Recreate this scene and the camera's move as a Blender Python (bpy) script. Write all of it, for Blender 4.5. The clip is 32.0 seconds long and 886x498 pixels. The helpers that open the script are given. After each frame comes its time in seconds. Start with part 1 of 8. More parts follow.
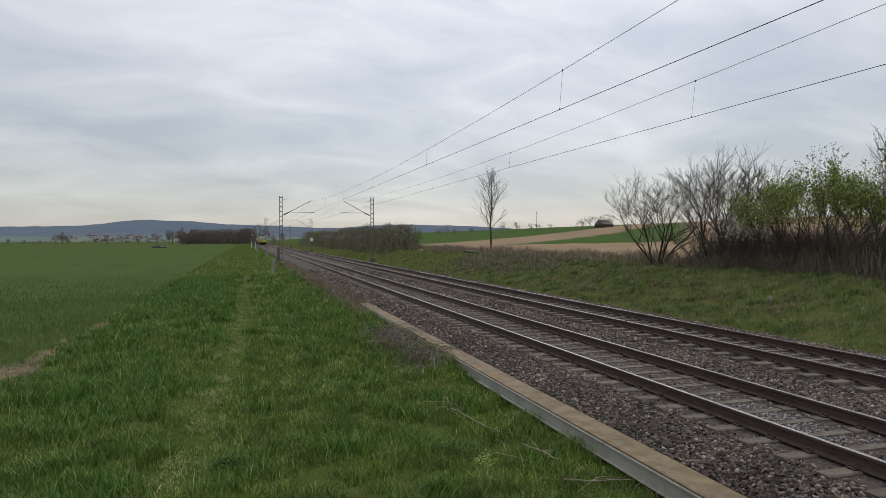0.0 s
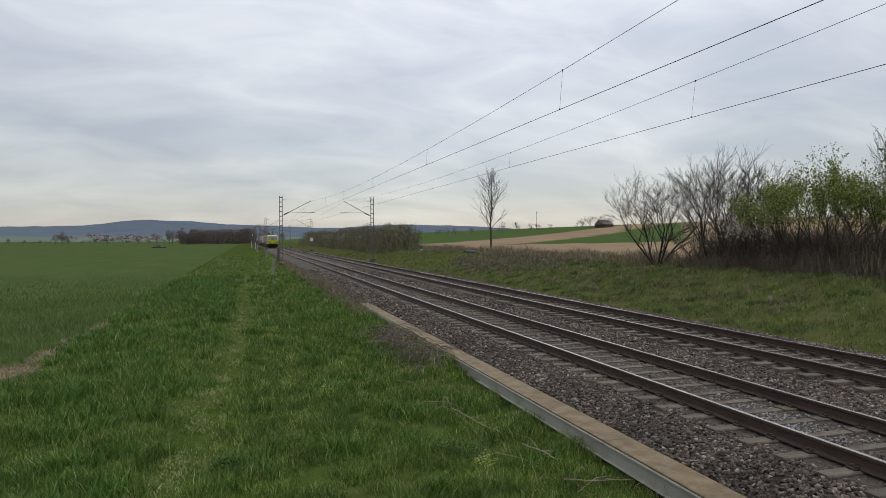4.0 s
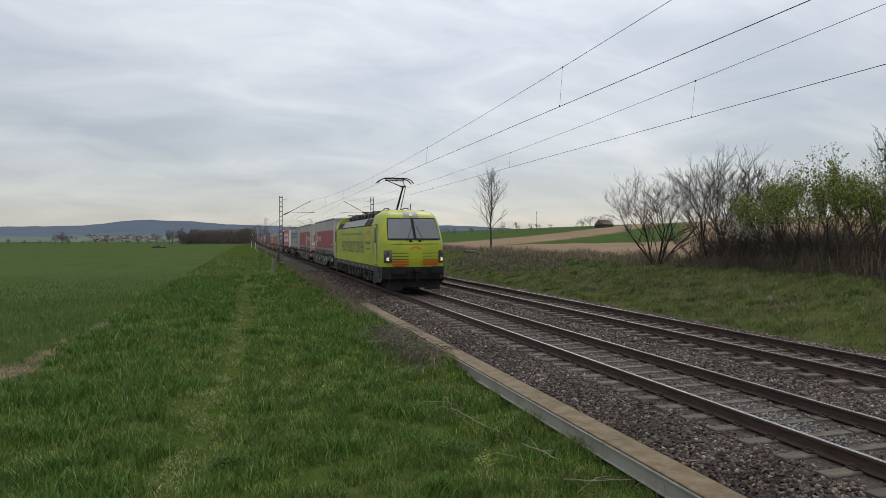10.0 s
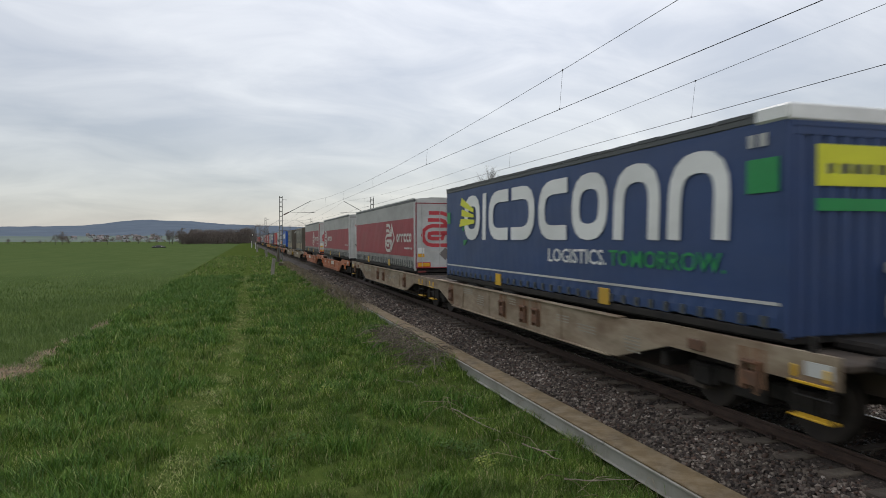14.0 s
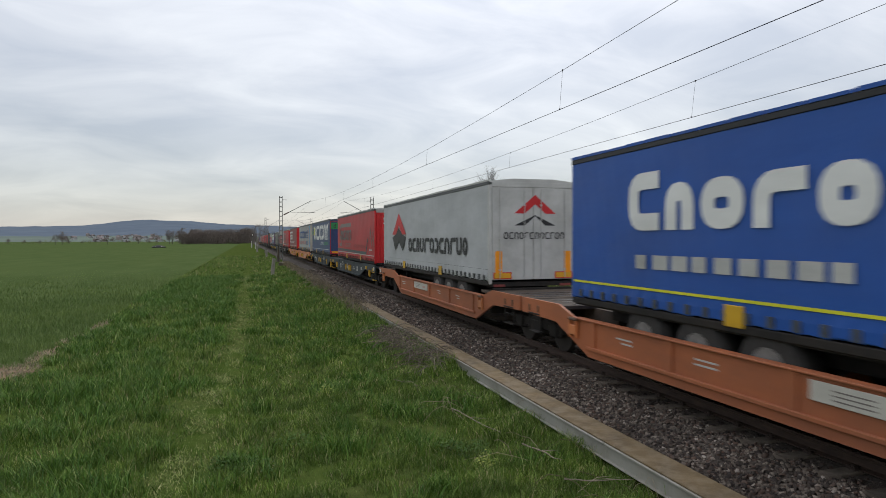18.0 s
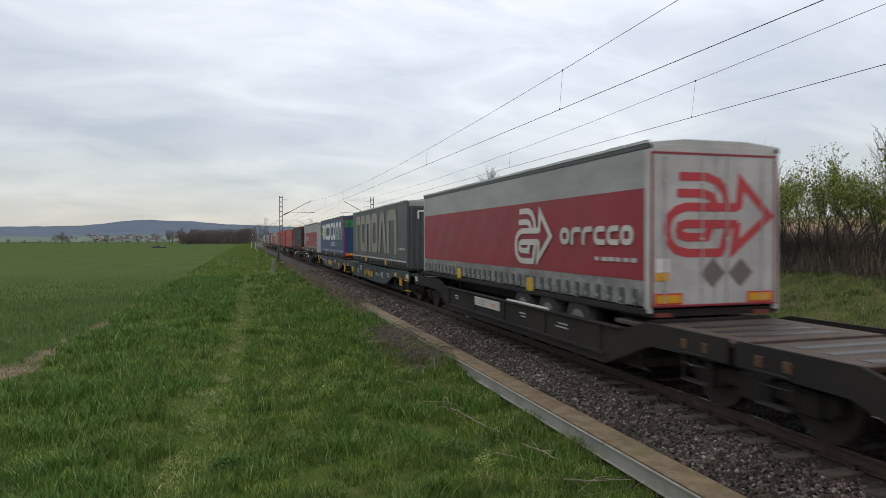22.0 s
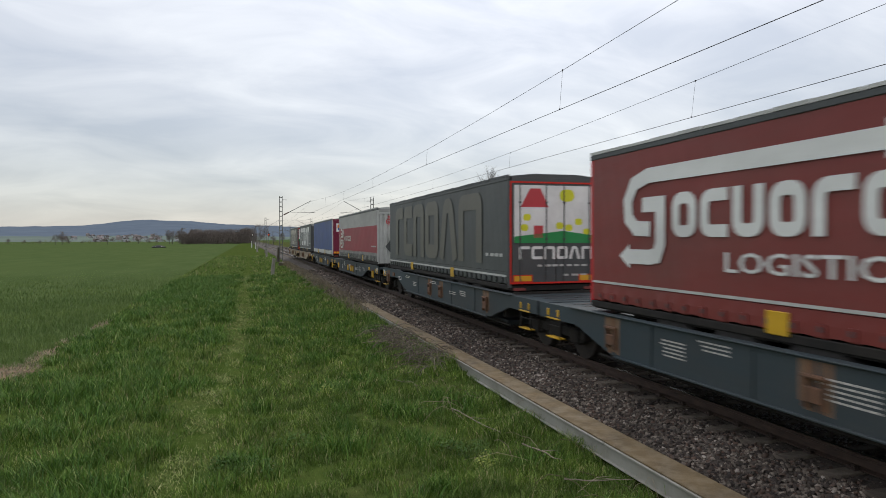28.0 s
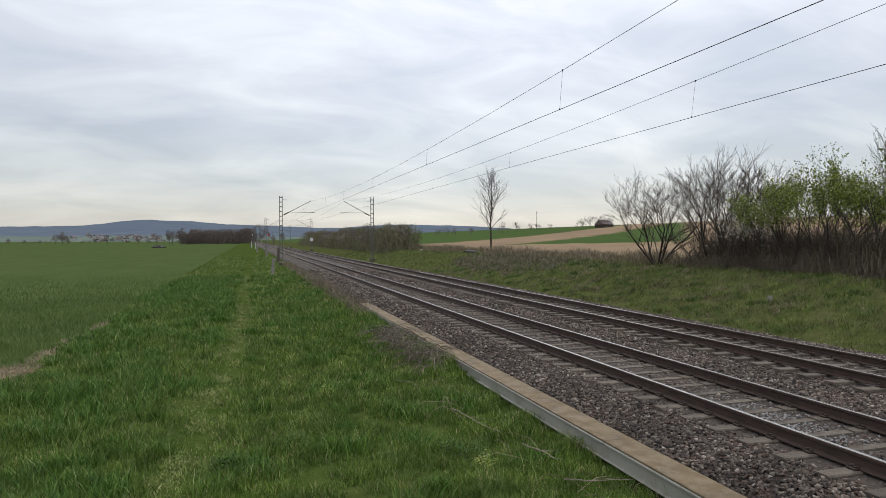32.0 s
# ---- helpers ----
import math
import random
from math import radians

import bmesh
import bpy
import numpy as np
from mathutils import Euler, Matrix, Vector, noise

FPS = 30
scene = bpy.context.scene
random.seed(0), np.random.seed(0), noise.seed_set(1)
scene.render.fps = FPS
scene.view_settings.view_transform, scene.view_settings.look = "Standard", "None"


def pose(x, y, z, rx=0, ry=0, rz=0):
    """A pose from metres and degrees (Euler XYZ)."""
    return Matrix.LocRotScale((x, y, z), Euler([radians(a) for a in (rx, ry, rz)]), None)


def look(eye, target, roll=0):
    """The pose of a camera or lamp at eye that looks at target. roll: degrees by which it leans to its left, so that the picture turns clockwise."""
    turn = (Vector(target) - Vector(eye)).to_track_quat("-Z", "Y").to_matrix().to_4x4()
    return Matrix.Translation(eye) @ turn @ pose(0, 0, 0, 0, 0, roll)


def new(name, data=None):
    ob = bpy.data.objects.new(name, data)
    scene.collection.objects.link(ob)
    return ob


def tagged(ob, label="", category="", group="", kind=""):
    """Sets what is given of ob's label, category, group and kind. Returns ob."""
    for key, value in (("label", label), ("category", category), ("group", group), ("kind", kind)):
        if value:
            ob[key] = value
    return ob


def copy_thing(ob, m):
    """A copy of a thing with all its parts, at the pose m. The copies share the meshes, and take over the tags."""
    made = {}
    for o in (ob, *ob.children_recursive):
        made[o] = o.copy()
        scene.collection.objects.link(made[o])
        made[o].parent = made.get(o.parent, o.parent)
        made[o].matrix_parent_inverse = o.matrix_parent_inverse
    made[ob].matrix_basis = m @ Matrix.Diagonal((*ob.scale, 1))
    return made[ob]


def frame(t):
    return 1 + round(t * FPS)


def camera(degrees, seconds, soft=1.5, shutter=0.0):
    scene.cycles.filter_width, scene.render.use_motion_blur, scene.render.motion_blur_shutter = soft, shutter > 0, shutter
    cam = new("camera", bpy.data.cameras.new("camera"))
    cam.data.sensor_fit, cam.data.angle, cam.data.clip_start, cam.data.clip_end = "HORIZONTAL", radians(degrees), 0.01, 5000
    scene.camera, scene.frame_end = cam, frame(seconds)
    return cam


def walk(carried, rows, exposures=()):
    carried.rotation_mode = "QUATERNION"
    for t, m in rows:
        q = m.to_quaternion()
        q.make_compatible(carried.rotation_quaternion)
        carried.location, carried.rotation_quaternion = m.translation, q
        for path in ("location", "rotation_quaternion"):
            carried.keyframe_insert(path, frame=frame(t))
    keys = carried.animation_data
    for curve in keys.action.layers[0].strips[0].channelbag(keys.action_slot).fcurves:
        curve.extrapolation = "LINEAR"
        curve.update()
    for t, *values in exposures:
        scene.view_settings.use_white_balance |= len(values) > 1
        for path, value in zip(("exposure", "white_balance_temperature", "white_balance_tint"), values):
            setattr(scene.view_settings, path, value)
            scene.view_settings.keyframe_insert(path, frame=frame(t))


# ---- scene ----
# World: x across the line, y along it and away from the camera, z up, rail heads at z = 0.
T1X, T2X = 7.36, 11.16          # axes of the two tracks
Z2 = 0.06                       # the far track lies a little higher
cam = camera(68.2, 32.0, soft=0.48, shutter=0.14)
EYE = Vector((0.0, 0.0, 2.419))
YAW, PITCH = radians(16.72), radians(0.853)
AIM = EYE + Vector((math.sin(YAW) * math.cos(PITCH), math.cos(YAW) * math.cos(PITCH), -math.sin(PITCH)))
walk(cam, [(0.0, look(EYE, AIM, -0.14)), (32.0, look(EYE, AIM, -0.14))], exposures=[(0.0, 0.0), (10.0, 0.0), (12.0, 0.03), (14.0, 0.09), (17.0, 0.17), (23.0, 0.20), (32.0, 0.22)])

# ---- sky and sun: a bright, closed cloud cover ----
SUN_EL, SUN_AZ = radians(48), radians(25)
world = bpy.data.worlds.new("overcast_sky")
scene.world = world
world.use_nodes = True
wt = world.node_tree
wt.nodes.clear()


def node(tree, kind, **inputs):
    n = tree.nodes.new(kind)
    for k, v in inputs.items():
        n.inputs[k.replace("_", " ")].default_value = v
    return n


w_out = wt.nodes.new("ShaderNodeOutputWorld")
w_sky = wt.nodes.new("ShaderNodeTexSky")
w_sky.sky_type, w_sky.sun_disc = "NISHITA", False
w_sky.sun_elevation, w_sky.sun_rotation = SUN_EL, SUN_AZ
w_bg1 = node(wt, "ShaderNodeBackground", Strength=0.03)
wt.links.new(w_sky.outputs[0], w_bg1.inputs[0])
w_co = wt.nodes.new("ShaderNodeTexCoord")
w_sep = wt.nodes.new("ShaderNodeSeparateXYZ")
wt.links.new(w_co.outputs["Generated"], w_sep.inputs[0])


def w_math(op, a, b=None, c=None):
    n = wt.nodes.new("ShaderNodeMath")
    n.operation = op
    for i, v in enumerate((a, b, c)):
        if v is None:
            continue
        if isinstance(v, (int, float)):
            n.inputs[i].default_value = v
        else:
            wt.links.new(v, n.inputs[i])
    return n.outputs[0]


# the cloud deck is a flat layer: divide by the height above the horizon
w_h = w_math("ADD", w_math("MAXIMUM", w_sep.outputs[2], 0.0), 0.30)
w_u = w_math("DIVIDE", w_sep.outputs[0], w_h)
w_v = w_math("DIVIDE", w_sep.outputs[1], w_h)
w_vec = wt.nodes.new("ShaderNodeCombineXYZ")
wt.links.new(w_u, w_vec.inputs[0])
wt.links.new(w_v, w_vec.inputs[1])
w_n1 = node(wt, "ShaderNodeTexNoise", Scale=2.6, Detail=7.0, Roughness=0.55, Distortion=0.6)
w_n2 = node(wt, "ShaderNodeTexNoise", Scale=0.9, Detail=4.0, Roughness=0.5, Distortion=0.2)
w_map = wt.nodes.new("ShaderNodeMapping")
w_map.inputs["Location"].default_value = (3.1, 1.7, 0.4)
w_map.inputs["Rotation"].default_value = (0, 0, radians(-24))
w_map.inputs["Scale"].default_value = (0.75, 1.35, 1)
wt.links.new(w_vec.outputs[0], w_map.inputs[0])
wt.links.new(w_map.outputs[0], w_n1.inputs["Vector"])
wt.links.new(w_map.outputs[0], w_n2.inputs["Vector"])
w_mix = w_math("ADD", w_math("MULTIPLY", w_n1.outputs[0], 0.55), w_math("MULTIPLY", w_n2.outputs[0], 0.45))
w_ramp = wt.nodes.new("ShaderNodeValToRGB")
w_el = w_ramp.color_ramp.elements
w_el[0].position, w_el[0].color = 0.38, (0.485, 0.505, 0.548, 1)
w_el[1].position, w_el[1].color = 0.62, (0.785, 0.785, 0.786, 1)
w_e = w_el.new(0.50)
w_e.color = (0.63, 0.637, 0.658, 1)
wt.links.new(w_mix, w_ramp.inputs[0])
# brighter towards the veiled sun and the zenith
w_dot = wt.nodes.new("ShaderNodeVectorMath")
w_dot.operation = "DOT_PRODUCT"
wt.links.new(w_co.outputs["Generated"], w_dot.inputs[0])
w_dot.inputs[1].default_value = (math.sin(radians(33)) * math.cos(radians(26)), math.cos(radians(33)) * math.cos(radians(26)), math.sin(radians(26)))
w_glow = w_math("POWER", w_math("MAXIMUM", w_dot.outputs["Value"], 0.0), 14.0)
# a denser, darker part of the cloud cover low over the slope
w_dim = wt.nodes.new("ShaderNodeVectorMath")
w_dim.operation = "DOT_PRODUCT"
wt.links.new(w_co.outputs["Generated"], w_dim.inputs[0])
w_dim.inputs[1].default_value = (math.sin(radians(44)) * math.cos(radians(8)), math.cos(radians(44)) * math.cos(radians(8)), math.sin(radians(8)))
w_dark = w_math("POWER", w_math("MAXIMUM", w_dim.outputs["Value"], 0.0), 16.0)
w_low = wt.nodes.new("ShaderNodeVectorMath")
w_low.operation = "DOT_PRODUCT"
wt.links.new(w_co.outputs["Generated"], w_low.inputs[0])
w_low.inputs[1].default_value = (math.sin(radians(-14)) * math.cos(radians(3)), math.cos(radians(-14)) * math.cos(radians(3)), math.sin(radians(3)))
w_dark = w_math("ADD", w_dark, w_math("POWER", w_math("MAXIMUM", w_low.outputs["Value"], 0.0), 18.0))
w_zen = w_math("POWER", w_math("MAXIMUM", w_sep.outputs[2], 0.0), 1.6)
w_str = w_math("ADD", w_math("ADD", w_math("SUBTRACT", w_math("MULTIPLY", w_glow, 0.13), w_math("MULTIPLY", w_dark, 0.11)), w_math("MULTIPLY_ADD", w_math("MAXIMUM", w_sep.outputs[2], 0.0), 0.56, 0.60)), w_math("MULTIPLY", w_zen, 1.0))
w_bg2 = wt.nodes.new("ShaderNodeBackground")
wt.links.new(w_ramp.outputs[0], w_bg2.inputs[0])
wt.links.new(w_str, w_bg2.inputs[1])
w_add = wt.nodes.new("ShaderNodeAddShader")
wt.links.new(w_bg1.outputs[0], w_add.inputs[0])
wt.links.new(w_bg2.outputs[0], w_add.inputs[1])
wt.links.new(w_add.outputs[0], w_out.inputs[0])

sun = new("sun", bpy.data.lights.new("sun", "SUN"))
sun.data.energy, sun.data.angle, sun.data.color = 0.9, radians(25), (1.0, 0.96, 0.9)
sun.matrix_world = look((0, 0, 60), Vector((0, 0, 60)) - Vector((math.sin(SUN_AZ) * math.cos(SUN_EL), math.cos(SUN_AZ) * math.cos(SUN_EL), math.sin(SUN_EL))))


# ---- materials ----
def ramp_node(t, stops):
    r = t.nodes.new("ShaderNodeValToRGB")
    e = r.color_ramp.elements
    while len(e) < len(stops):
        e.new(0.5)
    for i, (pos, col) in enumerate(stops):
        e[i].position, e[i].color = pos, (*col, 1)
    return r


def material(name, a, b=None, scale=4.0, rough=0.8, metal=0.0, bump=0.0, bump_scale=40.0, dirt=None, dirt_scale=1.2, dirt_amount=0.4,
             island=0.0, space="Object", stretch=(1, 1, 1), spec=0.4, per_object=0.0, coat=0.0):
    """Two tones by fine noise, a coarser layer of dirt, and bump; island: brightness spread from piece to piece."""
    m = bpy.data.materials.new(name)
    m.use_nodes = True
    t = m.node_tree
    bs = t.nodes["Principled BSDF"]
    bs.inputs["Roughness"].default_value, bs.inputs["Metallic"].default_value = rough, metal
    bs.inputs["Specular IOR Level"].default_value = spec
    if coat:
        bs.inputs["Coat Weight"].default_value = coat
    b = b or tuple(c * 0.8 for c in a)
    co = t.nodes.new("ShaderNodeTexCoord")
    mp = t.nodes.new("ShaderNodeMapping")
    mp.inputs["Scale"].default_value = stretch
    t.links.new(co.outputs[space], mp.inputs[0])
    n1 = node(t, "ShaderNodeTexNoise", Scale=scale, Detail=5.0, Roughness=0.6)
    t.links.new(mp.outputs[0], n1.inputs["Vector"])
    r = ramp_node(t, [(0.35, a), (0.65, b)])
    t.links.new(n1.outputs[0], r.inputs[0])
    col = r.outputs[0]
    if dirt:
        n2 = node(t, "ShaderNodeTexNoise", Scale=dirt_scale, Detail=6.0, Roughness=0.65)
        t.links.new(mp.outputs[0], n2.inputs["Vector"])
        r2 = ramp_node(t, [(0.42, (0, 0, 0)), (0.72, (dirt_amount,) * 3)])
        t.links.new(n2.outputs[0], r2.inputs[0])
        mx = t.nodes.new("ShaderNodeMix")
        mx.data_type = "RGBA"
        t.links.new(r2.outputs[0], mx.inputs["Factor"])
        t.links.new(col, mx.inputs["A"])
        mx.inputs["B"].default_value = (*dirt, 1)
        col = mx.outputs["Result"]
    if island or per_object:
        g = t.nodes.new("ShaderNodeNewGeometry") if island else t.nodes.new("ShaderNodeObjectInfo")
        k = island or per_object
        mr = node(t, "ShaderNodeMapRange")
        t.links.new(g.outputs["Random Per Island" if island else "Random"], mr.inputs[0])
        mr.inputs[3].default_value, mr.inputs[4].default_value = 1 - k, 1 + k
        mx = t.nodes.new("ShaderNodeVectorMath")
        mx.operation = "SCALE"
        t.links.new(col, mx.inputs[0])
        t.links.new(mr.outputs[0], mx.inputs["Scale"])
        col = mx.outputs[0]
    t.links.new(col, bs.inputs["Base Color"])
    if bump:
        n3 = node(t, "ShaderNodeTexNoise", Scale=bump_scale, Detail=4.0)
        t.links.new(mp.outputs[0], n3.inputs["Vector"])
        bp = node(t, "ShaderNodeBump", Strength=bump, Distance=0.05)
        t.links.new(n3.outputs[0], bp.inputs["Height"])
        t.links.new(bp.outputs[0], bs.inputs["Normal"])
    return m


def glowing(name, colour, strength):
    m = material(name, colour)
    bs = m.node_tree.nodes["Principled BSDF"]
    bs.inputs["Emission Color"].default_value = (*colour, 1)
    bs.inputs["Emission Strength"].default_value = strength
    return m


def glass(name, tint=(0.02, 0.025, 0.03), rough=0.05):
    m = material(name, tint, tint, rough=rough, spec=0.8)
    return m


# ---- mesh helpers ----
def mesh_from(name, verts, faces, smooth=False):
    """A mesh out of vertex and face arrays; faces is an (n, k) array or a list of tuples."""
    me = bpy.data.meshes.new(name)
    if isinstance(faces, np.ndarray):
        n, k = faces.shape
        me.vertices.add(len(verts))
        me.vertices.foreach_set("co", np.asarray(verts, dtype=np.float32).ravel())
        me.loops.add(n * k)
        me.loops.foreach_set("vertex_index", faces.astype(np.int32).ravel())
        me.polygons.add(n)
        me.polygons.foreach_set("loop_start", np.arange(n, dtype=np.int32) * k)
        me.update(calc_edges=True)
    else:
        me.from_pydata([tuple(v) for v in verts], [], faces)
    if smooth:
        me.polygons.foreach_set("use_smooth", [True] * len(me.polygons))
    return me


class Shape:
    """Gathers boxes, prisms, tubes and plates into one mesh."""

    def __init__(self):
        self.v, self.f = [], []

    def add(self, verts, faces):
        k = len(self.v)
        self.v += [tuple(p) for p in verts]
        self.f += [tuple(i + k for i in q) for q in faces]
        return self

    def box(self, x0, x1, y0, y1, z0, z1, c=0.0):
        """A box, its upright and lengthwise edges cut by c."""
        if c <= 0:
            v = [(x, y, z) for x in (x0, x1) for y in (y0, y1) for z in (z0, z1)]
            return self.add(v, [(0, 1, 3, 2), (4, 6, 7, 5), (0, 4, 5, 1), (2, 3, 7, 6), (0, 2, 6, 4), (1, 5, 7, 3)])
        prof = [(x0 + c, z0), (x1 - c, z0), (x1, z0 + c), (x1, z1 - c), (x1 - c, z1), (x0 + c, z1), (x0, z1 - c), (x0, z0 + c)]
        sm = [(x0 + (x - x0) * 1 + (c * 0.6 if x <= x0 + c else -c * 0.6 if x >= x1 - c else 0), z + (c * 0.6 if z <= z0 + c else -c * 0.6 if z >= z1 - c else 0)) for x, z in prof]
        v = [(x, y0, z) for x, z in sm] + [(x, y0 + c * 0.6, z) for x, z in prof] + [(x, y1 - c * 0.6, z) for x, z in prof] + [(x, y1, z) for x, z in sm]
        f = [tuple(range(8)), tuple(range(31, 23, -1))]
        for r in range(3):
            f += [(r * 8 + i, r * 8 + 8 + i, r * 8 + 8 + (i + 1) % 8, r * 8 + (i + 1) % 8) for i in range(8)]
        return self.add(v, f)

    def prism(self, prof, axis, a, b):
        """A profile pulled along an axis from a to b; the profile holds the other two coordinates in order."""
        n = len(prof)

        def put(p, q):
            return (q, p[0], p[1]) if axis == "x" else (p[0], q, p[1]) if axis == "y" else (p[0], p[1], q)
        v = [put(p, a) for p in prof] + [put(p, b) for p in prof]
        return self.add(v, [tuple(range(n))[::-1], tuple(range(n, 2 * n))] + [(i, (i + 1) % n, n + (i + 1) % n, n + i) for i in range(n)])

    def tube(self, p, q, r0, r1=None, n=6, caps=True):
        p, q = Vector(p), Vector(q)
        r1 = r0 if r1 is None else r1
        d = (q - p).normalized()
        s = d.cross(Vector((0, 0, 1)) if abs(d.z) < 0.95 else Vector((1, 0, 0))).normalized()
        u = d.cross(s)
        v = [c + (s * math.cos(6.2832 * i / n) + u * math.sin(6.2832 * i / n)) * r for c, r in ((p, r0), (q, r1)) for i in range(n)]
        f = [(i, (i + 1) % n, n + (i + 1) % n, n + i) for i in range(n)]
        if caps:
            f += [tuple(range(n))[::-1], tuple(range(n, 2 * n))]
        return self.add(v, f)

    def wheel(self, x0, x1, y, z, r, n=20):
        """A disc on an axle across the line."""
        return self.tube((x0, y, z), (x1, y, z), r, r, n)

    def side(self, pts, x, L, t=0.004):
        """A thin plate on the camera's side of a load: pts are (distance from the trailing end, z)."""
        n = len(pts)
        v = [(x, L - a, z) for a, z in pts] + [(x - t, L - a, z) for a, z in pts]
        return self.add(v, [tuple(range(n, 2 * n))[::-1]] + [(i, n + i, n + (i + 1) % n, (i + 1) % n) for i in range(n)])

    def end(self, pts, y=0.0, t=0.004):
        """A thin plate on the leading end: pts are (x, z)."""
        n = len(pts)
        v = [(x, y, z) for x, z in pts] + [(x, y - t, z) for x, z in pts]
        return self.add(v, [tuple(range(n, 2 * n))] + [(i, (i + 1) % n, n + (i + 1) % n, n + i) for i in range(n)])

    def weld(self):
        """Joins corners that coincide."""
        seen, idx, out = {}, [], []
        for p in self.v:
            k = tuple(round(c, 4) for c in p)
            if k not in seen:
                seen[k] = len(out)
                out.append(p)
            idx.append(seen[k])
        self.v, self.f = out, [tuple(idx[i] for i in f) for f in self.f]
        return self

    def mesh(self, name, smooth=False):
        me = mesh_from(name, self.v, self.f)
        bm = bmesh.new()
        bm.from_mesh(me)
        bmesh.ops.recalc_face_normals(bm, faces=bm.faces)
        bm.to_mesh(me)
        bm.free()
        if smooth:
            me.polygons.foreach_set("use_smooth", [len(q.vertices) <= 4 for q in me.polygons])
        return me


def part(name, shape, mat, parent=None, label="", smooth=False, kind=""):
    """One mesh object, linked under its thing or part."""
    me = shape if isinstance(shape, bpy.types.Mesh) else shape.mesh(name, smooth)
    if mat and not me.materials:
        me.materials.append(mat)
    ob = new(name, me)
    ob.parent = parent
    return tagged(ob, label=label, kind=kind)


def thing(name, label, category, group="", kind="", at=None):
    ob = new(name)
    ob.empty_display_size = 0.2
    if at:
        ob.location = at
    return tagged(ob, label, category, group, kind)


def smoothstep(a, b, x):
    u = np.clip((x - a) / (b - a), 0, 1)
    return u * u * (3 - 2 * u)
# ---- materials of the ground ----
M_GRASS_SOIL = material("meadow_floor", (0.030, 0.055, 0.009), (0.055, 0.078, 0.018), 3.0, 0.95, spec=0.0, bump=0.6, bump_scale=18, dirt=(0.12, 0.095, 0.055), dirt_scale=0.7, dirt_amount=0.3)
M_WHEAT = material("young_wheat_ground", (0.052, 0.077, 0.027), (0.066, 0.091, 0.034), 0.35, 0.9, spec=0.0, bump=0.5, bump_scale=9, dirt=(0.066, 0.088, 0.030), dirt_scale=0.08, dirt_amount=0.5, stretch=(1, 0.25, 1))
M_BANK = material("bank_grass", (0.038, 0.055, 0.014), (0.070, 0.080, 0.028), 3.2, 0.95, spec=0.0, bump=0.9, bump_scale=12, dirt=(0.11, 0.09, 0.05), dirt_scale=0.9, dirt_amount=0.55)
M_FIELD_BROWN = material("bare_field", (0.24, 0.175, 0.115), (0.19, 0.142, 0.095), 0.05, 0.95, spec=0.0, bump=0.3, bump_scale=2)
M_FIELD_GREEN = material("far_green_field", (0.050, 0.080, 0.027), (0.060, 0.090, 0.032), 0.03, 0.9, spec=0.0, bump=0.3, bump_scale=2)
M_EARTH = material("bare_earth", (0.14, 0.085, 0.047), (0.235, 0.155, 0.09), 9.0, 0.95, bump=1.0, bump_scale=14, dirt=(0.045, 0.06, 0.02), dirt_scale=3.5, dirt_amount=0.8)
# bed colour kept dark: paints the shade in the gaps between loose stones
M_BALLAST_SHADED = material("ballast", (0.026, 0.021, 0.017), (0.070, 0.056, 0.046), 26.0, 0.95, bump=1.0, bump_scale=22, dirt=(0.06, 0.04, 0.03), dirt_scale=1.0, dirt_amount=0.5)


def ground_z(X, Y):
    """Height of the land: wheat field, grass strip, line, bank and the slope behind it."""
    X, Y = np.asarray(X, float), np.asarray(Y, float)
    z = np.interp(X, [-60, -9, -5.2, -3, 4.2, 4.6, 5.4, 13.6, 14.3, 15.2, 19.2, 20.4, 23, 26], [-1.05, -0.85, -0.74, -0.70, -0.66, -0.62, -0.55, -0.55, -0.34, -0.16, 0.93, 1.02, 0.95, 0.9])
    u = np.clip((X - 25) / 290, 0, 1)
    z = z + 13 * u * u * (3 - 2 * u)
    z = z + 0.20 * np.interp(X, [3.0, 3.9, 4.55, 4.62], [0, 1, 1, 0]) * smoothstep(11.5, 15, Y) * (1 - smoothstep(60, 90, Y))
    near = np.exp(-(np.hypot(X, Y) / 90) ** 2)
    lump = 0.035 * np.sin(X * 1.9 + 0.6 * np.sin(Y * 0.7)) * np.sin(Y * 1.3 + X * 0.4) + 0.02 * np.sin(X * 4.3 + Y * 3.1)
    z = z + lump * near * np.where((X > 4.9) & (X < 14.4), 0, 1) * np.where(X > 14.4, 1.6, 1.0)
    z = z - 0.25 * smoothstep(80, 400, Y) * np.where(X < -5, 1, 0)
    return z


# ---- the ground: one sheet to the horizon ----
gx = np.concatenate([[-4200, -2500, -1500, -900, -500, -300, -180, -110, -70, -45, -30, -22, -16, -12], np.arange(-9, 5.01, 0.5), [5.4, 8, 11, 13.6], np.arange(14.3, 26.1, 0.65),
                     np.linspace(28, 330, 60), [420, 600, 900, 1500, 2500, 4200]])
gy = np.concatenate([[-1500, -600, -200, -80, -30, -10, 0], np.arange(3, 60, 0.75), np.arange(60, 160, 3), np.arange(160, 520, 10), [560, 640, 760, 900, 1200, 1600, 2200, 3000, 4500]])
GX, GY = np.meshgrid(gx, gy)
GZ = ground_z(GX, GY)
nx, ny = len(gx), len(gy)
ii = (np.arange(ny - 1)[:, None] * nx + np.arange(nx - 1)[None, :]).ravel()
gf = np.stack([ii, ii + 1, ii + nx + 1, ii + nx], 1)
me = mesh_from("ground", np.stack([GX.ravel(), GY.ravel(), GZ.ravel()], 1), gf, True)
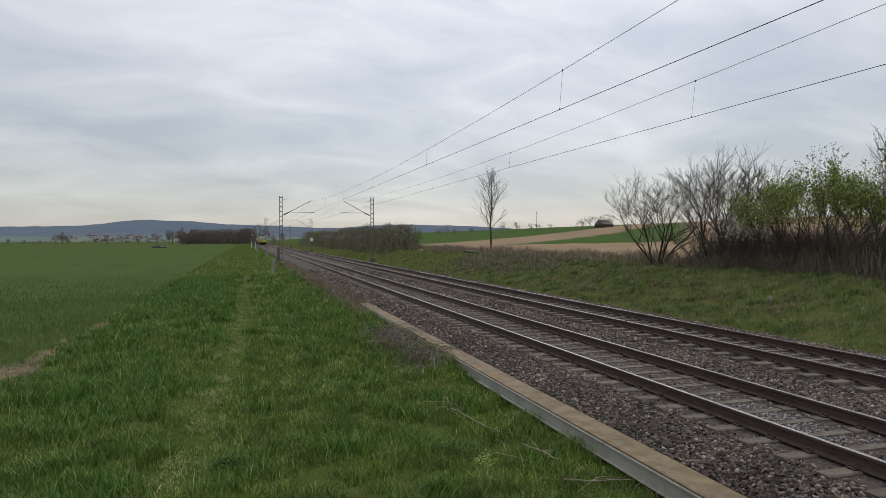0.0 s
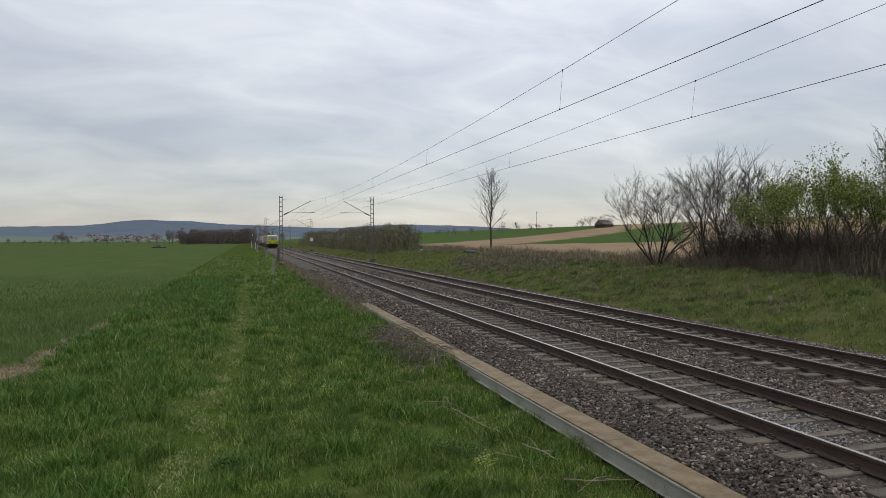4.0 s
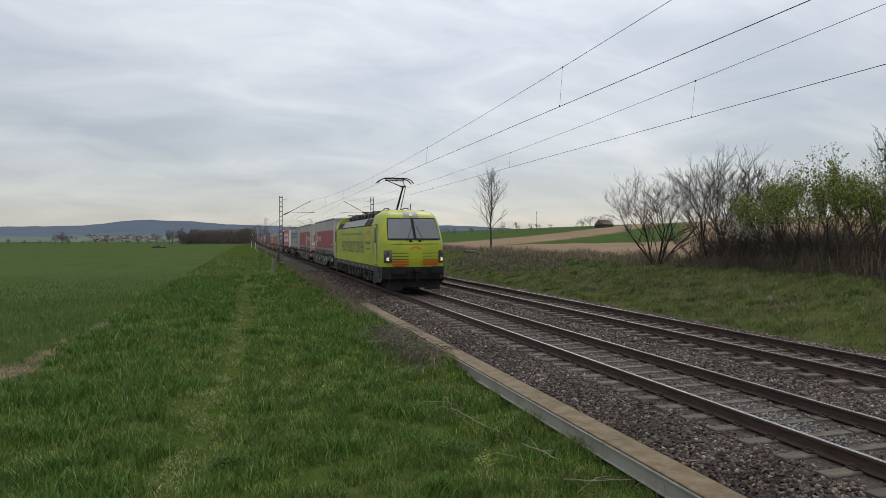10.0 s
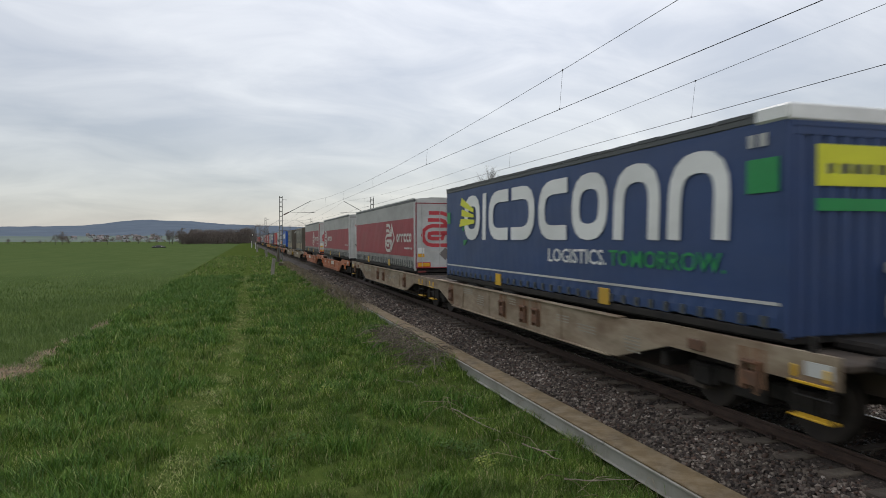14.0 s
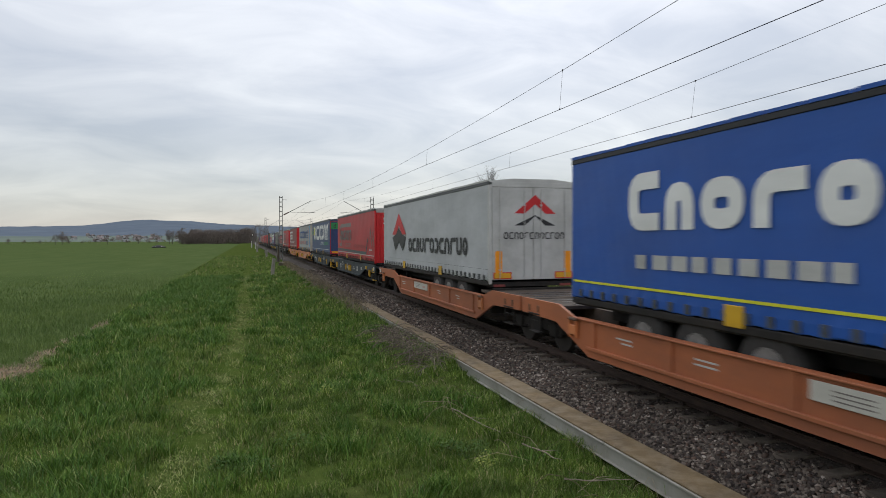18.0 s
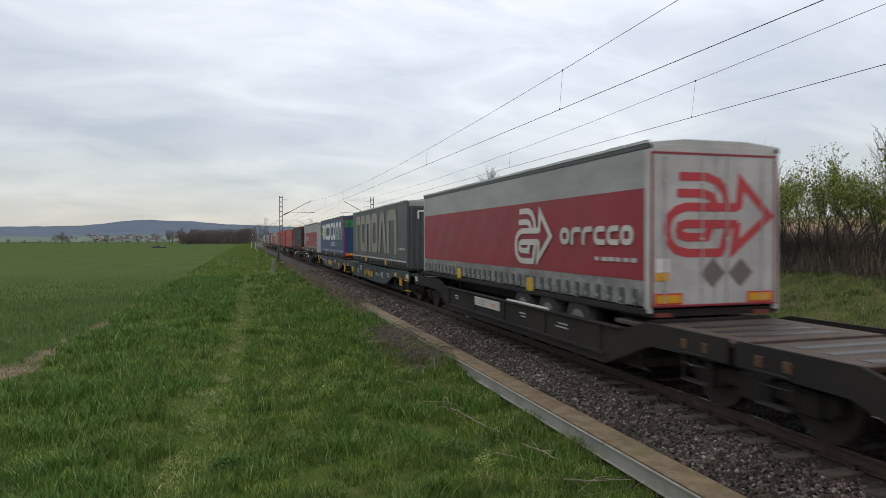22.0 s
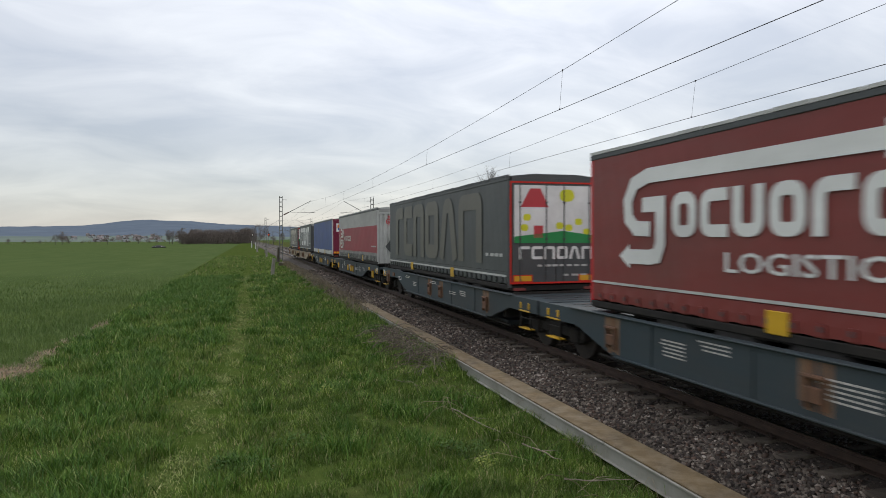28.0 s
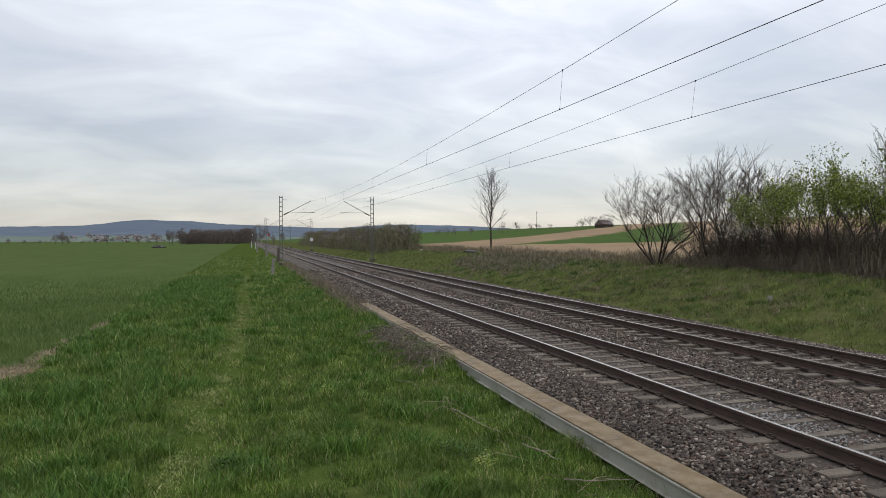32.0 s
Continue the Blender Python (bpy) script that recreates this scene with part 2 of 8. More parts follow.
cx, cy = GX.ravel()[gf].mean(1), GY.ravel()[gf].mean(1)
zone = np.zeros(len(gf), int)
zone[cx < -5.3] = 1
zone[cx > 14.3] = 2
# fields on the slope, parted by lines that run aslant to the railway
d1 = cy - (181.8 + (cx - 48) * 0.99)       # upper green above the tan strip
d2 = cy - (102 + (cx - 27) * 1.06)         # lower edge of the tan strip
d3 = cy - (130 + (cx - 54) * -1.45)        # lower green above the near bare field
far = cx > 26
zone[far] = 3
turn_ = np.degrees(np.arctan2(cx, cy))
zone[far & (d3 > 0) & (d2 < 0) & (turn_ < 37)] = 4
zone[far & (d1 > 0) & (turn_ < 33)] = 4
zone[far & (cy < 10)] = 3
zone[(cx > 330) & (turn_ < 33)] = 4
zone[(cx > 20.5) & (cx <= 26)] = 2
zone[(cx > 26) & (cx <= 33) & (cy < 95)] = 2
for m in (M_GRASS_SOIL, M_WHEAT, M_BANK, M_FIELD_BROWN, M_FIELD_GREEN):
    me.materials.append(m)
me.polygons.foreach_set("material_index", zone.astype(np.int32))
tagged(new("ground", me), "grassy and farmed land with a wheat field, bank and bare fields", "ground", kind="structure")

# ---- ballast bed ----
by = np.concatenate([np.arange(-40, 60, 1.0), np.arange(60, 200, 5.0), np.arange(200, 1000, 40.0), [1500, 2500]])
bx = np.array([4.98, 5.2, 5.7, 6.1, 6.6, 7.36, 8.1, 8.7, 9.26, 9.8, 10.4, 11.16, 11.9, 12.6, 13.2, 13.9, 14.5])
bz = np.array([-0.62, -0.40, -0.27, -0.215, -0.21, -0.215, -0.21, -0.21, -0.20, -0.19, -0.17, -0.165, -0.17, -0.18, -0.2, -0.27, -0.6])
BX, BY = np.meshgrid(bx, by)
BZ = np.tile(bz, (len(by), 1)) + 0.012 * np.sin(BX * 3.3 + BY * 0.9) * np.sin(BY * 0.37)


def ballast_z(x):
    return np.interp(x, bx, bz)


nx = len(bx)
ii = (np.arange(len(by) - 1)[:, None] * nx + np.arange(nx - 1)[None, :]).ravel()
me = mesh_from("ballast_bed", np.stack([BX.ravel(), BY.ravel(), BZ.ravel()], 1), np.stack([ii, ii + 1, ii + nx + 1, ii + nx], 1), True)
me.materials.append(M_BALLAST_SHADED)
tagged(new("ballast_bed", me), "grey-brown crushed stone ballast under two tracks", "ballast", kind="structure")

# ---- two tracks ----
M_RAIL = material("rusty_rail", (0.036, 0.023, 0.018), (0.060, 0.037, 0.027), 18.0, 0.75, 0.2, bump=0.2, bump_scale=70, stretch=(1, 0.3, 1))
M_RAIL_HEAD = material("worn_rail_head", (0.52, 0.50, 0.48), (0.40, 0.385, 0.37), 3.0, 0.27, 1.0, stretch=(6, 0.2, 1))
M_SLEEPER = material("concrete_sleeper", (0.132, 0.111, 0.087), (0.076, 0.063, 0.049), 7.0, 0.9, bump=0.3, bump_scale=60, dirt=(0.06, 0.043, 0.033), dirt_scale=3.0, dirt_amount=0.85, per_object=0.25)
M_CLIP = material("rail_clip", (0.05, 0.035, 0.028), rough=0.7, metal=0.3)

RAIL_PROFILE = [(-0.075, -0.172), (0.075, -0.172), (0.075, -0.160), (0.012, -0.140), (0.009, -0.052), (0.036, -0.036), (0.036, -0.006), (0.026, 0.0), (-0.026, 0.0), (-0.036, -0.006), (-0.036, -0.036), (-0.009, -0.052), (-0.012, -0.140), (-0.075, -0.160)]


def sleeper_mesh():
    s = Shape()
    for a, b in ((-1.3, -0.45), (0.45, 1.3)):
        s.prism([(-0.14, -0.38), (0.14, -0.38), (0.10, -0.190), (0.08, -0.175), (-0.08, -0.175), (-0.10, -0.190)], "x", a, b)
    s.prism([(-0.12, -0.38), (0.12, -0.38), (0.075, -0.192), (-0.075, -0.192)], "x", -0.45, 0.45)
    return s.mesh("sleeper")


def clip_mesh():
    """Four rail fastenings of one sleeper."""
    s = Shape()
    for r in (-0.7525, 0.7525):
        for o in (-0.105, 0.105):
            s.box(r + o - 0.035, r + o + 0.035, -0.06, 0.06, -0.175, -0.145, 0.008)
            s.tube((r + o, 0, -0.15), (r + o, 0, -0.115), 0.02, 0.018, 6)
            for q in (-0.035, 0.035):
                s.tube((r + o * 0.62, q, -0.142), (r + o * 1.25, q, -0.138), 0.012, 0.012, 5)
    return s.mesh("rail_clips")


ME_SLEEPER, ME_CLIPS = sleeper_mesh(), clip_mesh()
ME_SLEEPER.materials.append(M_SLEEPER)
ME_CLIPS.materials.append(M_CLIP)


def railway_track(x, z, first, label):
    t = thing("railway_track", label, "railway track", "tracks", "structure", (x, 0, z))
    for r in (-0.7525, 0.7525):
        rail = part("rail", Shape().prism([(r + a, b) for a, b in RAIL_PROFILE], "y", -40, 2500), M_RAIL, t, "rust-brown steel rail")
        part("running_surface", Shape().prism([(r - 0.033, -0.0085), (r + 0.033, -0.0085), (r + 0.024, 0.0015), (r - 0.024, 0.0015)], "y", -40, 2500), M_RAIL_HEAD, rail, "shiny worn top of the rail")
    return t


track_near = railway_track(T1X, 0, 0.2, "near railway track with rusty rails on concrete sleepers")
track_far = railway_track(T2X, Z2, 0.4, "far railway track with rusty rails on concrete sleepers")
# ---- the train: shared materials ----
RED_L = (0.36, 0.022, 0.030)


def paint(name, c, rough=0.5, dirt=(0.10, 0.09, 0.075), amount=0.35, d2=0.86, stretch=(1, 0.35, 1)):
    return material(name, c, tuple(v * d2 for v in c), 1.3, rough, bump=0.12, bump_scale=5, dirt=dirt, dirt_scale=0.9, dirt_amount=amount, stretch=stretch, spec=0.35)


M_GREY_TARP = paint("grey_tarpaulin", (0.34, 0.335, 0.32), amount=0.45)
M_ROAD_DIRT = material("road_dirty_tarpaulin", (0.27, 0.265, 0.25), (0.17, 0.165, 0.155), 3.0, 0.6, bump=0.15, bump_scale=8, dirt=(0.05, 0.047, 0.042), dirt_scale=2.2, dirt_amount=0.75, stretch=(1, 1, 1.6), spec=0.35)
M_DULL_WHITE = paint("dulled_white_lettering", (0.56, 0.53, 0.49), amount=0.25)
M_LIGHT_GREY = paint("light_grey_panel", (0.50, 0.50, 0.48), amount=0.4)
M_OFF_WHITE = paint("dirty_off_white_panel", (0.46, 0.44, 0.38), dirt=(0.16, 0.14, 0.11), amount=0.6)
M_WHITE = paint("white_panel", (0.74, 0.74, 0.72), amount=0.25)
M_CARMINE = paint("carmine_tarpaulin", (0.27, 0.024, 0.038), dirt=(0.17, 0.06, 0.06), amount=0.45)
M_SIGNAL_RED = paint("bright_red_tarpaulin", (0.52, 0.018, 0.022), amount=0.12)
M_RED = paint("red_tarpaulin", (0.42, 0.022, 0.026), amount=0.22)
M_DARK_RED = paint("dark_red_tarpaulin", (0.20, 0.039, 0.034), amount=0.3)
M_NAVY = paint("navy_tarpaulin", (0.026, 0.054, 0.145), amount=0.14)
M_BLUE = paint("blue_tarpaulin", (0.017, 0.082, 0.34), amount=0.16)
M_DULL_BLUE = paint("dull_blue_tarpaulin", (0.030, 0.062, 0.205), amount=0.25)
M_SLATE = paint("slate_tarpaulin", (0.068, 0.074, 0.076), amount=0.3)
M_OLIVE = paint("olive_grey_tarpaulin", (0.084, 0.070, 0.053), amount=0.45)
M_TAN = paint("tan_boards", (0.27, 0.215, 0.14), amount=0.5)
M_BLACK = paint("black_tarpaulin", (0.014, 0.014, 0.015), rough=0.65, dirt=(0.03, 0.028, 0.026), amount=0.3)
M_MAROON = paint("maroon_door", (0.17, 0.010, 0.040), amount=0.12)
M_SILVER = paint("silver_tarpaulin", (0.42, 0.43, 0.44), amount=0.28)
M_CREAM = paint("cream_lettering", (0.50, 0.47, 0.40), amount=0.2)
M_FADED_CREAM = paint("faded_cream_lettering", (0.26, 0.24, 0.195), amount=0.4)
M_FAINT = paint("nearly_worn_off_lettering", (0.125, 0.12, 0.10), amount=0.4)
M_DIM = paint("dim_lettering", (0.040, 0.034, 0.034), amount=0.2)
M_TEXT_WHITE = paint("white_lettering", (0.72, 0.72, 0.70), amount=0.15)
M_TEXT_GREY = paint("faded_grey_lettering", (0.17, 0.15, 0.14), amount=0.2)
M_TEXT_BLUE = paint("blue_lettering", (0.035, 0.085, 0.26), amount=0.15)
M_TEXT_RED = paint("red_lettering", (0.48, 0.05, 0.06), amount=0.15)
M_TEXT_GREEN = paint("green_lettering", (0.02, 0.25, 0.07), amount=0.1)
M_LIME = paint("lime_shape", (0.62, 0.62, 0.03), amount=0.05)
M_PINK = paint("pink_lettering", (0.55, 0.03, 0.14), amount=0.1)
M_BLACK_TEXT = paint("black_lettering", (0.02, 0.02, 0.022), amount=0.1)
M_TEAL = paint("dark_teal_band", (0.045, 0.075, 0.080), amount=0.1)
M_YELLOW = paint("yellow_plate", (0.58, 0.34, 0.018), amount=0.45)
M_ORANGE_STRIP = paint("orange_reflector", (0.85, 0.30, 0.01), amount=0.1)
M_MARKER = paint("yellow_marker_plate", (0.70, 0.36, 0.015), amount=0.2)
M_RED_STRIP = paint("red_reflector", (0.55, 0.02, 0.01), amount=0.05)
M_SKY_BLUE = paint("light_blue_shape", (0.10, 0.33, 0.52), amount=0.1)
M_ORANGE_ARC = paint("orange_shape", (0.75, 0.22, 0.03), amount=0.1)
M_CHASSIS = material("dark_chassis", (0.012, 0.0115, 0.011), (0.024, 0.021, 0.019), 5.0, 0.8, 0.0, dirt=(0.055, 0.043, 0.032), dirt_scale=2.0, dirt_amount=0.3, spec=0.25)
M_TYRE = material("tyre_rubber", (0.022, 0.021, 0.020), (0.035, 0.033, 0.031), 12.0, 0.85)
M_RIM = material("steel_rim", (0.20, 0.195, 0.185), (0.12, 0.115, 0.108), 8.0, 0.6, 0.2)
M_WHEELSTEEL = material("railway_wheel_steel", (0.020, 0.017, 0.015), (0.036, 0.028, 0.022), 9.0, 0.8, 0.1)
M_RUST = material("rust_brown_steel", (0.16, 0.075, 0.04), (0.10, 0.055, 0.035), 6.0, 0.85, dirt=(0.05, 0.04, 0.03), dirt_scale=3, dirt_amount=0.5)
M_RUST_RUN = material("rust_stain", (0.20, 0.098, 0.05), (0.13, 0.075, 0.045), 9.0, 0.9, dirt=(0.24, 0.17, 0.11), dirt_scale=4, dirt_amount=0.7, stretch=(1, 2, 0.4))
M_ALU = material("bare_aluminium", (0.45, 0.45, 0.44), (0.35, 0.35, 0.34), 6.0, 0.45, 0.7)

SIDE = -1.275       # the side that faces the meadow
BOT, TOP = 1.28, 3.95


def rounded(x0, x1, z0, z1, r=0.1, n=4):
    pts = []
    for cx_, cz_, a0 in ((x1 - r, z1 - r, 0), (x0 + r, z1 - r, 90), (x0 + r, z0 + r, 180), (x1 - r, z0 + r, 270)):
        pts += [(cx_ + r * math.cos(radians(a0 + 90 * i / n)), cz_ + r * math.sin(radians(a0 + 90 * i / n))) for i in range(n + 1)]
    return pts


def lettering(text, width, height, mirror=False, bold=0.0):
    """Readable words as 2D faces: a list of polygons' vertices and faces, scaled to width and height, lower left at the origin."""
    cu = bpy.data.curves.new("words", "FONT")
    cu.body, cu.resolution_u, cu.offset = text, 2, bold
    ob = bpy.data.objects.new("words", cu)
    me = bpy.data.meshes.new_from_object(ob)
    v = np.array([p.co[:2] for p in me.vertices])
    lo, hi = v.min(0), v.max(0)
    v = (v - lo) / (hi - lo) * np.array([width, height])
    f = [tuple(q.vertices) for q in me.polygons]
    bpy.data.objects.remove(ob)
    bpy.data.meshes.remove(me)
    bpy.data.curves.remove(cu)
    return v, f


def words_side(shape, text, a, z, width, height, x, L, bold=0.0):
    v, f = lettering(text, width, height, bold=bold)
    return shape.add([(x - 0.005, L - (a + p[0]), z + p[1]) for p in v], f)


def words_end(shape, text, x, z, width, height, y=-0.006, bold=0.0):
    v, f = lettering(text, width, height, bold=bold)
    return shape.add([(x + p[0], y, z + p[1]) for p in v], f)


def soft_path(pts, r, closed=False):
    """Rounds the corners of a line."""
    out, n = [], len(pts)
    for i, p in enumerate(pts):
        if not closed and i in (0, n - 1):
            out.append(p)
            continue
        a, b = pts[i - 1], pts[(i + 1) % n]
        p_, a, b = Vector(p), Vector(a), Vector(b)
        ra, rb = min(r, (a - p_).length * 0.45), min(r, (b - p_).length * 0.45)
        q0, q1 = p_ + (a - p_).normalized() * ra, p_ + (b - p_).normalized() * rb
        for k in range(5):
            u = k / 4
            out.append(tuple(q0 * (1 - u) ** 2 + p_ * 2 * u * (1 - u) + q1 * u * u))
    return out


def band(put, pts, t, closed=False):
    """A flat band of the width t along a line."""
    q = [Vector(p) for p in pts]
    n = len(q)
    sides = []
    for i in range(n):
        a = q[i - 1] if i or closed else q[i]
        b = q[(i + 1) % n] if i < n - 1 or closed else q[i]
        d0 = (q[i] - a).normalized() if (q[i] - a).length > 1e-9 else (b - q[i]).normalized()
        d1 = (b - q[i]).normalized() if (b - q[i]).length > 1e-9 else d0
        n0, n1 = Vector((-d0.y, d0.x)), Vector((-d1.y, d1.x))
        m = (n0 + n1).normalized()
        m *= t / 2 / max(0.35, m.dot(n1))
        sides.append((q[i] + m, q[i] - m))
    for i in range(n if closed else n - 1):
        (a, b), (c, d) = sides[i], sides[(i + 1) % n]
        put([tuple(b), tuple(d), tuple(c), tuple(a)])


# plain marks for the strokes of a brand name: lines in a unit square
MARKS = {"o": [([(0, 0), (0, 1), (1, 1), (1, 0)], True)], "c": [([(1, 1), (0, 1), (0, 0), (1, 0)], False)], "p": [([(0, 0), (0, 1), (1, 1), (1, 0)], False)],
         "g": [([(0, 0), (0, 1), (1, 1)], False)], "u": [([(0, 1), (0, 0), (1, 0), (1, 1)], False)], "a": [([(0, 0), (0.30, 1), (0.70, 1), (1, 0)], False)],
         "d": [([(0, 1), (1, 1), (1, 0), (0, 0)], False)]}


def mark_shape(put, kind, x, z, w, h, stroke, slant, soft):
    """One plain mark of a name: i is a solid bar, m a comb, the rest are bent bands."""
    def q(u, v):
        return (x + u + slant * v, z + v)
    t = min(stroke, w * 0.42, h * 0.42)
    if kind == "i" or w < 2.0 * t:
        put([q(0, 0), q(w, 0), q(w, h), q(0, h)])
        return
    lines = MARKS["p"] + [([(0.5, 1), (0.5, 0.42)], False)] if kind == "m" else MARKS[kind]
    for pts, closed in lines:
        flat = [(t / 2 + u * (w - t), t / 2 + v * (h - t)) for u, v in pts]
        if not closed:
            # loose ends reach the edge of the mark
            for e, f in ((0, 1), (-1, -2)):
                d = (Vector(flat[e]) - Vector(flat[f])).normalized() * t / 2
                flat[e] = tuple(Vector(flat[e]) + d) if pts[e][1] in (0, 1) else flat[e]
        line = soft_path(flat, soft * t * 2.2, closed) if soft and kind != "m" else flat
        band(put, [q(*p) for p in line], t, closed)


def blocks(shape, put, a, z, width, height, n, slant=0.0, gap=0.16, slot=True, widths=None, first=0, kinds="", stroke=0.0, soft=0.6):
    """A brand name as a row of plain marks of its size."""
    ws = widths or [1.0] * n
    unit = width / (sum(ws) + gap * (n - 1))
    kinds = kinds or "ocpogcpocgop"
    x = a
    for i, w in enumerate(ws):
        mark_shape(put, kinds[(i + first) % len(kinds)] if slot else "i", x, z, w * unit, height, stroke or 0.24 * min(unit, height), slant, soft)
        x += w * unit + gap * unit


def bars(shape, put, a, z, width, height, n, seed=1):
    """Small writing as plain bars."""
    rnd = random.Random(seed)
    x = a
    for i in range(n):
        w = width / n * rnd.uniform(0.55, 0.85)
        put([(x, z), (x + w, z), (x + w, z + height), (x, z + height)])
        x += width / n


def arrow_logo(put, a, z, s, k=1.6):
    """A doubled looped band that ends in an open arrowhead, s high and k times as wide."""
    e = k / 1.6
    lines = [[(0.22, 0.945), (0.60, 0.945), (0.76, 0.89), (0.86, 0.76), (0.89, 0.60)], [(0.19, 0.75), (0.56, 0.75), (0.67, 0.71), (0.72, 0.62)],
             [(1.05, 0.59), (0.32, 0.59), (0.18, 0.55), (0.08, 0.46), (0.05, 0.32), (0.08, 0.18), (0.18, 0.085), (0.32, 0.05), (0.79, 0.05), (0.83, 0.12), (0.91, 0.38)],
             [(1.04, 0.39), (0.32, 0.39), (0.235, 0.365), (0.22, 0.31), (0.235, 0.26), (0.32, 0.235), (0.60, 0.235), (0.66, 0.38)],
             [(1.05, 0.57), (1.09, 0.90), (1.50, 0.49), (0.99, 0.09), (1.04, 0.41)]]
    for pts in lines:
        band(put, [(a + u * e * s, z + h * s) for u, h in pts], 0.10 * s)


def hook_logo(put, a, z, s, reach):
    """A doubled hook whose upper arm runs on to an arrowhead at the distance reach; s high."""
    t = 0.16 * s
    band(put, [(a + reach - 0.2 * s, z + 0.93 * s), (a + 0.46 * s, z + 0.93 * s), (a + 0.20 * s, z + 0.86 * s), (a + 0.08 * s, z + 0.68 * s), (a + 0.10 * s, z + 0.48 * s), (a + 0.24 * s, z + 0.37 * s), (a + 0.50 * s, z + 0.36 * s)], t)
    put([(a + reach - 0.22 * s, z + 0.79 * s), (a + reach, z + 0.93 * s), (a + reach - 0.22 * s, z + 1.07 * s)])
    band(put, [(a + 0.36 * s, z + 0.62 * s), (a + 0.68 * s, z + 0.62 * s), (a + 0.68 * s, z + 0.20 * s), (a + 0.62 * s, z + 0.08 * s), (a + 0.50 * s, z + 0.06 * s), (a + 0.10 * s, z + 0.06 * s)], t)
    put([(a + 0.12 * s, z - 0.07 * s), (a + 0.12 * s, z + 0.20 * s), (a - 0.08 * s, z + 0.06 * s)])


def wing_logo(put, a, z, s):
    """Three swept feathers that meet over a letter s high, whose left edge is at a."""
    def f(*pts):
        put([(a + u * s, z + h * s) for u, h in pts])
    f((-0.25, 0.82), (0.66, 0.61), (0.68, 0.69), (-0.16, 0.99))
    f((-0.18, 0.56), (0.70, 0.50), (0.70, 0.56), (-0.15, 0.72))
    f((-0.35, 0.31), (0.72, 0.37), (0.72, 0.45), (-0.22, 0.50))


def wing_shadow(put, a, z, s):
    """Green tips behind the feathers."""
    def f(*pts):
        put([(a + u * s, z + h * s) for u, h in pts])
    f((-0.05, -0.13), (0.03, -0.13), (0.22, -0.002), (-0.05, -0.002))
    f((-0.16, 0.24), (-0.02, 0.20), (-0.02, 0.32), (-0.08, 0.31))


def zigzag(put, a, z, w, h, t):
    """A mountain line."""
    pts = [(0, 0), (0.16, 0.05), (0.22, 0.52), (0.30, 0.18), (0.36, 0.10), (0.58, 1.0), (0.74, 0.42), (0.90, 0.86), (1.0, 0.25)]
    for (x0, z0), (x1, z1) in zip(pts, pts[1:]):
        put([(a + x0 * w, z + z0 * h), (a + x1 * w + 0.0, z + z1 * h), (a + x1 * w + t * 0.5, z + z1 * h + t), (a + x0 * w + t * 0.5, z + z0 * h + t)])


def side_put(shape, L, x=SIDE):
    return lambda pts: shape.side(pts, x, L)


def end_put(shape, y=0.0):
    return lambda pts: shape.end(pts, y)


